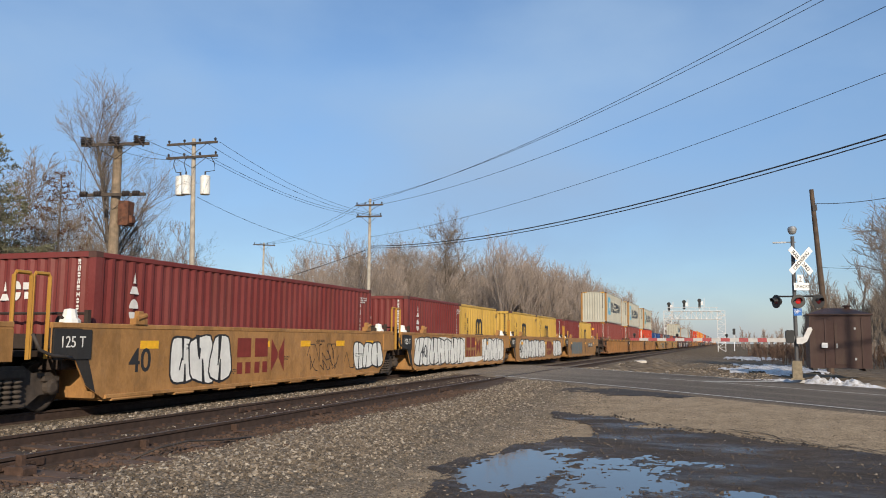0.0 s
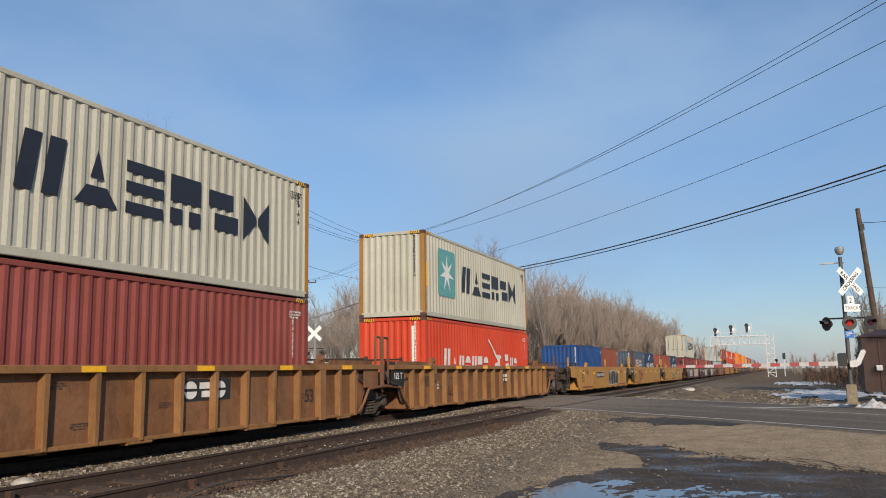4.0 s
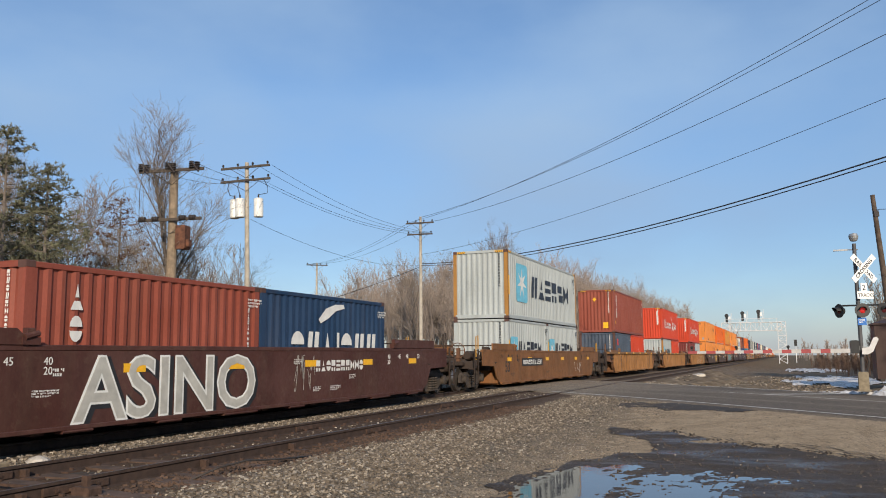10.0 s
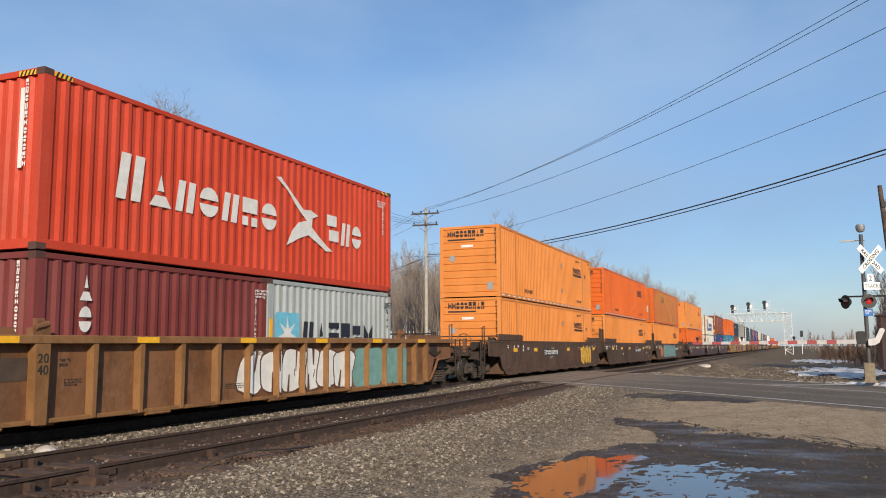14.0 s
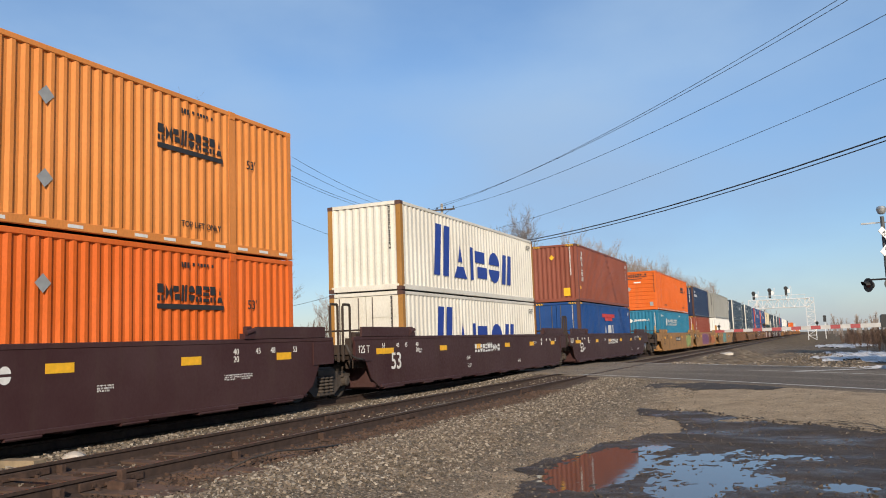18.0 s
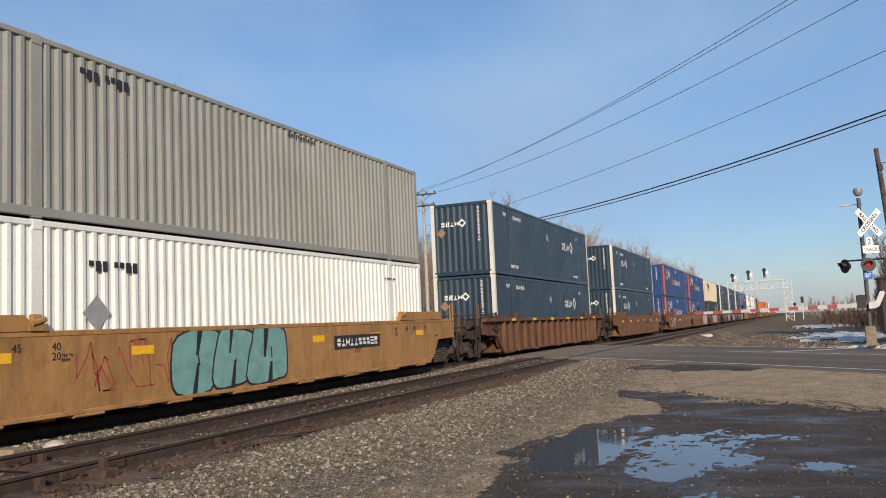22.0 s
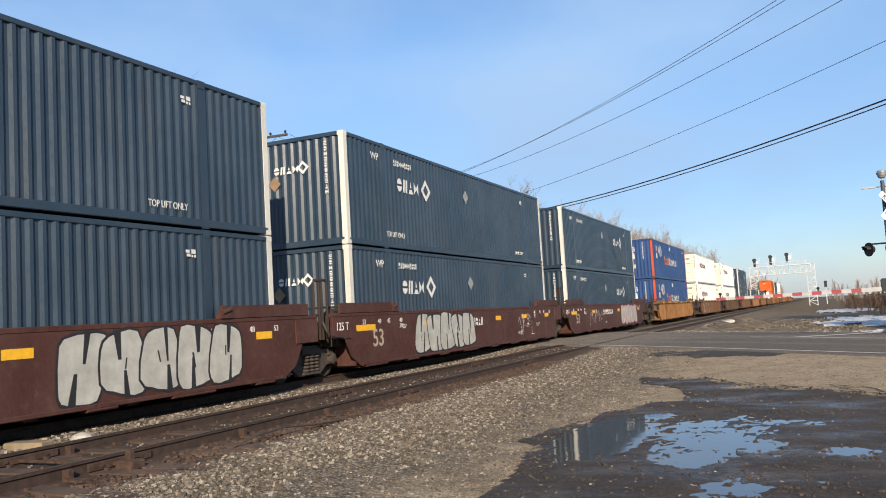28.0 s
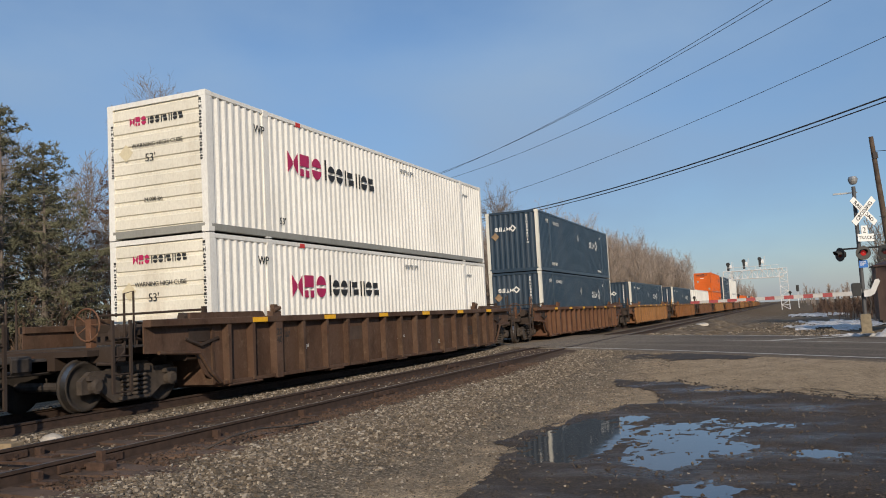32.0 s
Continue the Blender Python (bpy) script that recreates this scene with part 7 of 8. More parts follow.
def ragged_patch(cx, cy, rx, ry, turn, seed, step=0.07, lift=0.010):
    """A thin uneven patch on the earth with a torn outline and holes."""
    s, idx = Shape(), {}
    ca, sa = math.cos(radians(turn)), math.sin(radians(turn))
    na, nb = int(2.6 * rx / step), int(2.6 * ry / step)
    for j in range(nb + 1):
        for i in range(na + 1):
            a, b = -1.3 * rx + i * step, -1.3 * ry + j * step
            x, y = cx + a * ca - b * sa, cy + a * sa + b * ca
            f = 1 - (a / rx) ** 2 - (b / ry) ** 2 + 0.8 * noise.noise(Vector((x * 1.3, y * 1.3, seed))) + 0.5 * noise.noise(Vector((x * 4.5, y * 4.5, seed + 3)))
            if f > 0:
                idx[i, j] = len(s.v)
                s.v.append((x, y, land(x, y) + lift * min(1.0, f * 4) + 0.004 * noise.noise(Vector((x * 9, y * 9, seed)))))
    for i, j in idx:
        q = [(i, j), (i + 1, j), (i + 1, j + 1), (i, j + 1)]
        if all(p in idx for p in q):
            s.f.append(tuple(idx[p] for p in q))
    return s


solid("asphalt_patch", ragged_patch(-2.55, 22.2, 1.9, 0.85, -36, 4.0), DARK_CRUMB, "dark torn remnant of asphalt on the tan dirt", "ground", kind="structure", smooth=True)

# ---- crossing signal ----
GALV = plain("galvanised_steel", (0.36, 0.37, 0.37), 0.45, 0.6, 8.0, 0.2)
SIGN_WHITE = plain("sign_white", (0.80, 0.80, 0.78), 0.5, 0, 4, 0.06)
SIGN_BLACK = plain("sign_black", (0.02, 0.02, 0.02), 0.5, 0, 4, 0.2)
LAMP_RED = plain("lit_red_lens", (0.35, 0.01, 0.01), 0.25, 0, 6, 0.2, 0, ((1.0, 0.06, 0.05), 0.22))
LAMP_OFF = plain("dark_red_lens", (0.06, 0.008, 0.010), 0.2, 0, 6, 0.2)
ARM_WHITE = plain("weathered_white", (0.58, 0.57, 0.55), 0.5, 0, 4, 0.12)
ARM_DULL = plain("road_grimed_white", (0.40, 0.39, 0.38), 0.6, 0, 4, 0.15)
ARM_RED = plain("arm_red", (0.27, 0.025, 0.03), 0.45, 0, 4, 0.15)
SIGN_BLUE = plain("sign_blue", (0.03, 0.16, 0.5), 0.5, 0, 4, 0.1)


def lamp_head(parent, at, turn, lit=True, hood=True):
    back = part("lamp_background", Shape().lathe([(0.0, 0.0), (0.0, 0.225), (0.02, 0.225), (0.05, 0.13), (0.16, 0.11), (0.16, 0.0)], (0, 0, 0), "y", 24), SIGN_BLACK, parent)
    back.matrix_basis = pose(*at, 0, 0, turn)
    part("lens", Shape().lathe([(-0.03, 0.0), (-0.02, 0.06), (-0.005, 0.09)], (0, 0, 0), "y", 20), LAMP_RED if lit else LAMP_OFF, back, "red signal lens")
    s = Shape()
    for i in range(11):
        q = math.pi * (i / 10)
        s.v += [(0.125 * math.cos(q), 0.0, 0.125 * math.sin(q)), (0.11 * math.cos(q), -0.24 + 0.1 * math.cos(q) ** 2, 0.11 * math.sin(q))]
    s.f = [(2 * i, 2 * i + 2, 2 * i + 3, 2 * i + 1) for i in range(10)]
    part("hood", s, SIGN_BLACK, back)


MX, MY, MZ = 2.23, 29.75, 0.02
sig = thing("crossing_signal", "silver crossing signal mast with crossbuck, red lamps and lowered gate", "crossing signal", (MX, MY, MZ))
part("mast", Shape().lathe([(0.0, 0.0), (0.0, 0.065), (4.75, 0.06), (4.75, 0.0)], (0, 0, 0), "z", 14), plain("dull_dark_mast", (0.085, 0.085, 0.088), 0.55, 0.3, 5, 0.3), sig)
part("junction_base", Shape().box(-0.15, 0.15, -0.15, 0.15, 0.0, 0.62, 0.03).box(-0.2, 0.2, -0.2, 0.2, 0.0, 0.06), plain("weathered_base", (0.22, 0.18, 0.12), 0.7, 0.2, 8, 0.3), sig)
part("bell", Shape().lathe([(4.82, 0.0), (4.82, 0.06), (4.84, 0.10), (4.92, 0.135), (5.0, 0.15), (5.07, 0.12), (5.1, 0.0)], (0, 0, 0), "z", 18), GALV, sig, "grey dome bell")
part("bracket", Shape().tube([(0.1, 0, 4.55), (-0.6, 0.05, 4.57)], 0.02).box(-0.62, -0.2, -0.03, 0.06, 4.53, 4.58), GALV, sig)
for q, word in ((45, "RAIL ROAD"), (-45, "CROSSING")):
    z = 3.92
    bl = part("crossbuck_blade", Shape().box(-0.57, 0.57, -0.012, 0.0, -0.105, 0.105), SIGN_WHITE, sig)
    bl.matrix_basis = pose(0.22, -0.10 if q > 0 else -0.125, z, 0, q, 34)
    me = lettering(word, 0.172, SIGN_BLACK, 0.002, 0.003)
    w = max(v.co.x for v in me.vertices)
    part("sign_lettering", me, None, bl).matrix_basis = pose(-w / 2, -0.0145, -0.062)
tp = part("track_count_sign", Shape().box(-0.10, 0.12, -0.012, 0, 0.0, 0.27).box(-0.24, 0.33, -0.012, 0, -0.24, 0.0), SIGN_WHITE, sig)
tp.matrix_basis = pose(0.18, -0.10, 3.18, 0, 0, 30)
part("sign_lettering", lettering("2", 0.25, SIGN_BLACK, 0.002), None, tp).matrix_basis = pose(-0.06, -0.0145, 0.04)
part("sign_lettering", lettering("TRACKS", 0.15, SIGN_BLACK, 0.002), None, tp).matrix_basis = pose(-0.21, -0.0145, -0.17)
part("lamp_arm", Shape().tube([(-0.62, 0.02, 2.74), (0.70, 0.02, 2.74)], 0.03), SIGN_BLACK, sig)
lamp_head(sig, (-0.58, -0.05, 2.57), -55, False)
lamp_head(sig, (0.10, -0.16, 2.57), 8, True)
lamp_head(sig, (0.72, -0.10, 2.57), 30, False)
part("blue_notice", Shape().box(-0.11, 0.14, -0.01, 0, 0, 0.24), SIGN_BLUE, sig, at=(0.06, -0.085, 2.10))
part("notice_bars", bars(0.18, 0.14, 3, SIGN_WHITE), None, sig).matrix_basis = pose(-0.02, -0.098, 2.16)
part("gate_mechanism", Shape().box(-0.32, -0.06, -0.22, 0.22, 1.2, 1.62, 0.04), SIGN_BLACK, sig)
part("counterweight_arm", Shape().extrude([(-0.05, 1.17), (0.12, 1.17), (0.26, 1.25), (0.44, 1.64), (0.40, 1.72), (0.30, 1.70), (0.16, 1.40), (-0.05, 1.36)], -0.03, 0.03), ARM_WHITE, sig).matrix_basis = pose(0.05, -0.22, 0, 0, 0, -90)
part("conduit", Shape().tube([(0.1, -0.06, 1.3), (0.2, -0.1, 0.95), (0.12, -0.1, 0.6)], 0.03, sides=6), GEAR, sig)
arm_dir = Vector((-0.985, -0.17, 0)).normalized()
n_stripe = 17
am = part("gate_arm", Shape().box(-0.3, 0.15, -0.05, 0.05, 1.25, 1.42), GALV, sig)
for i in range(n_stripe):
    a0, a1 = 0.35 + i * 0.293, 0.35 + (i + 1) * 0.293
    hgt = 0.068 - 0.0016 * i
    sp = part("arm_stripe", Shape().box(a0, a1, -0.02, 0.02, -hgt, hgt), ARM_RED if i % 2 == 0 and i > 0 or i == n_stripe - 1 else ARM_DULL, am)
    sp.matrix_basis = pose(0, -0.24, 1.29, 0, 0.2, 180 + math.degrees(math.atan2(-arm_dir.y, -arm_dir.x)))
for a in (2.2, 3.8, 5.2):
    p = arm_dir * a
    part("arm_lamp", Shape().lathe([(0.0, 0.0), (0.0, 0.05), (0.09, 0.045), (0.09, 0.0)], (0, 0, 0), "y", 12).box(-0.02, 0.02, 0.0, 0.05, -0.12, 0.0), SIGN_BLACK, am, at=(p.x, p.y - 0.24, 1.43))

# second signal beyond the tracks, seen through the gaps
sig2 = thing("crossing_signal", "distant crossing signal mast with crossbuck facing away", "crossing signal", (-27.6, 46.9, -0.15))
part("mast", Shape().lathe([(0.0, 0.0), (0.0, 0.065), (4.75, 0.06), (4.75, 0.0)], (0, 0, 0), "z", 12), GALV, sig2)
for q in (45, -45):
    part("crossbuck_blade", Shape().box(-0.61, 0.61, -0.012, 0.0, -0.115, 0.115), SIGN_WHITE, sig2).matrix_basis = pose(0, -0.10 if q > 0 else -0.115, 3.95, 0, q, 20)
part("lamp_arm", Shape().tube([(-0.62, 0.02, 2.98), (0.66, 0.02, 2.98)], 0.025), SIGN_BLACK, sig2)
lamp_head(sig2, (-0.58, -0.05, 2.68), -30, False)
lamp_head(sig2, (0.58, -0.05, 2.68), 25, False)
part("gate_mechanism", Shape().box(-0.2, 0.2, -0.22, 0.22, 1.1, 1.6, 0.04), SIGN_BLACK, sig2)

# ---- signal bungalow ----
HUT = paint("brown_painted_steel", (0.055, 0.028, 0.024), 0.5, 0.05, 0.5)
hut = thing("signal_hut", "dark brown steel equipment hut with low hipped roof", "hut", (5.05, 43.2, -0.08))
part("wall", Shape().box(-1.3, 1.3, -1.0, 1.0, 0.12, 2.62), HUT, hut)
part("roof", Shape().add([(-1.39, -1.1, 2.62), (1.39, -1.1, 2.62), (1.39, 1.1, 2.62), (-1.39, 1.1, 2.62), (-0.5, 0, 2.92), (0.5, 0, 2.92), (-1.39, -1.1, 2.55), (1.39, -1.1, 2.55), (1.39, 1.1, 2.55), (-1.39, 1.1, 2.55)],
                         [(0, 1, 5, 4), (1, 2, 5), (2, 3, 4, 5), (3, 0, 4), (6, 7, 1, 0), (7, 8, 2, 1), (8, 9, 3, 2), (9, 6, 0, 3), (9, 8, 7, 6)]), HUT, hut)
part("roof_vent", Shape().lathe([(2.85, 0.0), (2.85, 0.12), (2.97, 0.13), (3.0, 0.24), (3.05, 0.2), (3.07, 0.0)], (0.45, 0, 0), "z", 12), HUT, hut)
dr = part("door", Shape().box(-0.46, 0.46, -1.03, -1.0, 0.3, 2.25), HUT, hut, at=(0.22, 0, 0))
part("hinge", Shape().box(0.36, 0.44, -1.05, -1.03, 0.5, 0.6).box(0.36, 0.44, -1.05, -1.03, 1.9, 2.0), GALV, dr)
part("latch", Shape().box(-0.4, -0.34, -1.06, -1.03, 1.05, 1.25), GALV, dr)
for x in (-0.62, 0.92):
    part("seam", Shape().box(x - 0.03, x + 0.03, -1.03, -1.0, 0.14, 2.44), HUT, hut)
part("meter_box", Shape().box(-0.8, -0.55, -1.13, -1.03, 1.05, 1.28, 0.02), SIGN_WHITE, hut)
part("skid", Shape().box(-1.2, -1.0, -1.0, 1.0, 0.0, 0.12).box(1.0, 1.2, -1.0, 1.0, 0.0, 0.12), GEAR, hut)

# ---- utility poles and wires ----
POLEW = plain("weathered_pole_wood", (0.23, 0.175, 0.12), 0.9, 0, 4.0, 0.35, 0.3)
POLE_DARK = plain("dark_pole_wood", (0.085, 0.060, 0.043), 0.9, 0, 4.0, 0.4, 0.3)
POLE_PALE = plain("pale_pole_wood", (0.40, 0.36, 0.30), 0.9, 0, 4.0, 0.2, 0.2)
ARMW = plain("grey_crossarm_wood", (0.072, 0.058, 0.047), 0.9, 0, 5, 0.3)
CERAMIC = plain("dark_glazed_insulator", (0.030, 0.023, 0.022), 0.6, 0, 9, 0.3)
TANK = plain("grey_transformer_paint", (0.74, 0.74, 0.70), 0.4, 0, 3, 0.12)
WIRE = plain("dark_wire", (0.03, 0.03, 0.032), 0.6)


def utility_pole(x, y, z0, height, arms, wood, r=0.15, turn=0, label="weathered wooden utility pole", lean=(0, 0)):
    """arms: (height, length, insulators) of each crossarm."""
    p = thing("utility_pole", label, "utility pole", (x, y, z0))
    p.rotation_euler = (radians(lean[0]), radians(lean[1]), radians(turn))
    part("shaft", Shape().tube([(0, 0, -0.3), (0, 0, height * 0.5), (0, 0, height)], r, r * 0.62, 12), wood, p)
    for h, w, k in arms:
        a = part("crossarm", Shape().box(-w / 2, w / 2, -r * 0.8 - 0.1, -r * 0.8, h - 0.06, h + 0.06), ARMW, p)
        part("brace", Shape().tube([(-w * 0.3, -r - 0.05, h - 0.05), (0, -r * 0.7, h - 0.6)], 0.015, sides=5).tube([(w * 0.3, -r - 0.05, h - 0.05), (0, -r * 0.7, h - 0.6)], 0.015, sides=5), ARMW, p)
        for i in range(k):
            q = -w / 2 + 0.12 + i * (w - 0.24) / max(k - 1, 1)
            part("insulator", cached(("insul",), lambda: Shape().lathe([(0.0, 0.03), (0.05, 0.03), (0.06, 0.07), (0.10, 0.05), (0.12, 0.075), (0.18, 0.04), (0.2, 0.0)], (0, 0, 0), "z", 10).mesh("insulator", CERAMIC)), None, a, at=(q, -r * 0.8 - 0.05, h + 0.06))
    return p


p1 = utility_pole(-23.6, 27.4, GROUND, 9.55, ((9.45, 3.0, 0), (7.35, 2.9, 0)), POLEW, 0.26, 10, "thick weathered pole with dark cutouts and rusty box")
def disc_stack(q, z, axis="z", n=4, r=0.12):
    s = Shape()
    for i in range(n):
        a = i * 0.075
        s.lathe([(a, 0.04), (a + 0.01, r), (a + 0.04, r * 0.9), (a + 0.05, 0.04)], (q, -0.34, z), axis, 10)
    return s


for q in (-1.25, 0.0, 1.1):
    part("cutout_switch", disc_stack(q - 0.12, 9.5), CERAMIC, p1)
    part("cutout_switch", disc_stack(q + 0.14, 9.46, r=0.13), CERAMIC, p1)
    part("fuse_tube", Shape().tube([(q - 0.1, -0.42, 9.75), (q + 0.25, -0.42, 9.3)], 0.045, sides=6), CERAMIC, p1)
for q in (-1.35, -0.75, 0.5, 0.95):
    part("insulator", disc_stack(q, 7.38, "x", 4, 0.12), CERAMIC, p1)
part("rusty_box", Shape().box(0.28, 0.72, -0.25, 0.2, 6.1, 7.1, 0.03).box(0.7, 0.85, -0.15, 0.1, 6.2, 6.5), plain("rusty_orange_case", (0.115, 0.047, 0.026), 0.8, 0, 5, 0.5), p1, "rust-orange metal case")
part("drop_wire", Shape().tube([(-1.3, -0.3, 9.5), (-1.42, -0.3, 8.6), (-1.4, -0.3, 7.2), (-1.25, -0.3, 6.9)], 0.012, sides=4), WIRE, p1)
p2 = utility_pole(-26.9, 37.5, GROUND, 12.35, ((12.05, 2.95, 4), (11.3, 3.0, 4)), POLE_PALE, 0.17, 8, "pale pole with three grey transformer cans", (0, -1.5))
for q, d in ((-0.62, -0.25), (-0.2, -0.42), (0.75, -0.1)):
    t = part("transformer", Shape().lathe([(0.0, 0.0), (0.0, 0.24), (0.03, 0.26), (0.95, 0.26), (1.0, 0.27), (1.05, 0.2), (1.08, 0.0)], (q, d, 9.2), "z", 18), TANK, p2, "grey pole-mounted transformer can")
    part("bushing", Shape().lathe([(0.0, 0.05), (0.06, 0.03), (0.08, 0.06), (0.14, 0.03), (0.16, 0.05), (0.24, 0.02), (0.25, 0.0)], (q, d, 10.25), "z", 8), CERAMIC, t)
    part("lead_wire", Shape().tube([(q, d, 10.45), (q * 1.6 + 0.1, d, 10.5), (q * 1.7, d, 10.9), (q * 1.5, -0.25, 11.3)], 0.022, sides=4), WIRE, t)
utility_pole(-27.6, 62.1, GROUND, 13.05, ((12.5, 2.4, 4), (11.55, 2.2, 3)), POLE_PALE, 0.17, 5, "pale wooden roadside pole with two crossarms")
utility_pole(-52.7, 87.2, GROUND, 12.9, ((12.6, 2.6, 4),), POLE_PALE, 0.17, 40, "pale wooden roadside pole with one crossarm")
utility_pole(23.0, 11.7, GROUND, 17.8, ((17.3, 2.5, 4), (15.8, 2.4, 3)), POLE_PALE, 0.17, 30, "pale wooden roadside pole with two crossarms")
p6 = utility_pole(5.5, 50.5, -0.4, 10.25, (), POLE_DARK, 0.19, 0, "dark leaning wooden pole without crossarm", (0, -3.5))
part("spool", Shape().box(-0.05, 0.18, -0.16, -0.1, 9.0, 9.35), CERAMIC, p6)


def wire(a, b, sag, r=0.012, label="thin dark overhead wire", n=26):
    a, b = Vector(a), Vector(b)
    pts = [a.lerp(b, i / n) - Vector((0, 0, sag * 4 * (i / n) * (1 - i / n))) for i in range(n + 1)]
    return solid("overhead_wire", Shape().tube(pts, r, sides=5), WIRE, label, "wire", group="overhead wires")


T3, T4 = Vector((-27.6, 62.1, 0.0)), Vector((-52.7, 87.2, 0.0))
T5 = Vector((23.0, 11.7, 0.0))


def up(v, z, dx=0.0):
    return Vector((v.x + dx, v.y, z))


for dx, za, zb, sag, r in ((-1.1, 12.25, 17.3, 2.25, 0.013), (-0.1, 12.6, 17.1, 2.2, 0.013), (1.1, 12.2, 15.7, 2.15, 0.013), (0.0, 9.5, 12.8, 1.78, 0.011)):
    wire(up(T3, za, dx), up(T5, zb, dx * 0.4), sag, r)
for dx, za in ((-1.1, 12.25), (0.1, 12.6), (1.1, 12.2)):
    wire(up(T3, za, dx), up(T4, 12.4, dx), 0.7, 0.012)
wire(up(T3, 8.73, 0.1), up(T5, 10.75, 0.1), 2.22, 0.030, "thick black overhead cable")
wire(up(T3, 8.58, 0.0), up(T5, 10.62, 0.0), 2.26, 0.022, "thick black overhead cable")
wire(up(T3, 8.5), (-75.0, 95.0, 6.4), 1.2, 0.025, "thick black overhead cable")
side3 = Vector((1, 0, 0))
P2 = Vector((-26.9, 37.5, 11.75))
side2 = Vector((math.cos(radians(8)), math.sin(radians(8)), 0))
for q, z in ((-1.1, 0), (0.4, 0), (1.2, 0), (0.9, -0.95)):
    wire(P2 + side2 * q + Vector((0, 0, z)), T3 + side3 * q * 0.8 + Vector((0, 0, 11.3)), 0.7, 0.011)
wire(P2 + Vector((0, 0, -3.0)), T3 + Vector((0, 0, 8.6)), 0.8, 0.011)
P1 = Vector((-23.6, 27.4, 9.25))
for q in (-1.2, 0.0, 1.1):
    wire(P1 + Vector((q, 0.2 * q, 0.1)), P2 + side2 * q + Vector((0, 0, -0.9)), 0.25, 0.010)
wire((5.0, 50.4, 9.0), (19.0, 44.0, 13.5), 1.6, 0.018)
wire((4.9, 50.4, 5.4), (19.0, 44.0, 5.0), 0.3, 0.010)

# ---- signal bridge ----
BRIDGE = plain("silver_bridge_steel", (0.74, 0.74, 0.73), 0.5, 0.1, 4, 0.12)
GY, GZ = 228.0, grade(228.0)
gb = thing("signal_bridge", "silver lattice signal bridge over the tracks", "signal bridge", (0, GY, GZ))


def lattice(a, b, w, h, n, r=0.07):
    """An open box truss from a to b."""
    a, b = Vector(a), Vector(b)
    d = (b - a).normalized()
    u = Vector((0, 1, 0)) * w / 2
    v = d.cross(Vector((0, 1, 0))) * h / 2
    s = Shape()
    for p, q in ((1, 1), (1, -1), (-1, 1), (-1, -1)):
        s.tube([a + u * p + v * q, b + u * p + v * q], r, sides=4)
    for i in range(n):
        f, g = a.lerp(b, i / n), a.lerp(b, (i + 1) / n)
        for p in (-1, 1):
            s.tube([f + u * p + v, g + u * p - v] if i % 2 else [f + u * p - v, g + u * p + v], r * 0.6, sides=4)
            s.tube([g + u * p + v, g + u * p - v], r * 0.6, sides=4)
            s.tube([f + u + v * p, g - u + v * p], r * 0.5, sides=4)
    return s


part("tower", lattice((-0.75, 0, -0.9), (-0.75, 0, 9.7), 1.2, 1.9, 9, 0.10), BRIDGE, gb)
part("tower", lattice((-14.3, 0, -0.9), (-14.3, 0, 9.7), 1.2, 1.9, 9, 0.10), BRIDGE, gb)
part("beam", lattice((-14.3, 0, 8.55), (-0.75, 0, 8.55), 1.4, 2.1, 11, 0.11), BRIDGE, gb)
part("walkway", Shape().box(-14.6, -0.2, -0.6, 0.6, 9.64, 9.72), BRIDGE, gb)
rail_s = Shape().tube([(-14.4, -0.6, 10.6), (-1.5, -0.6, 10.6)], 0.06, sides=4)
for i in range(8):
    rail_s.tube([(-14.4 + 1.8 * i, -0.6, 9.6), (-14.4 + 1.8 * i, -0.6, 10.6)], 0.05, sides=4)
part("railing", rail_s, BRIDGE, gb)
for x, z in ((-13.9, 11.5), (-10.0, 12.1), (-6.1, 12.4)):
    part("signal_mast", Shape().tube([(x, 0, 9.6), (x, 0, z)], 0.10, sides=6), BRIDGE, gb)
    part("signal_head", Shape().lathe([(0.0, 0.0), (0.0, 0.5), (0.1, 0.5), (0.1, 0.0)], (x, -0.3, z), "y", 18).box(x - 0.3, x + 0.3, -0.3, 0.0, z - 2.0, z - 0.4), SIGN_BLACK, gb)
    part("signal_cabinet", Shape().box(x + 0.35, x + 0.9, -0.3, 0.3, z - 1.2, z - 0.2), BRIDGE, gb)
    part("signal_ladder", Shape().tube([(x + 0.9, 0, 9.6), (x + 0.9, 0, z + 0.6)], 0.05, sides=4).tube([(x + 1.25, 0, 9.6), (x + 1.25, 0, z + 0.6)], 0.05, sides=4), BRIDGE, gb)
dw = thing("dwarf_signal", "slim trackside signal post with black head", "signal", (2.3, 228.0, GZ - 0.7))
part("post", Shape().tube([(0, 0, 0), (0, 0, 4.6)], 0.1, sides=6), BRIDGE, dw)
part("signal_head", Shape().box(-0.35, 0.35, -0.3, 0.0, 4.2, 5.8, 0.1), SIGN_BLACK, dw)

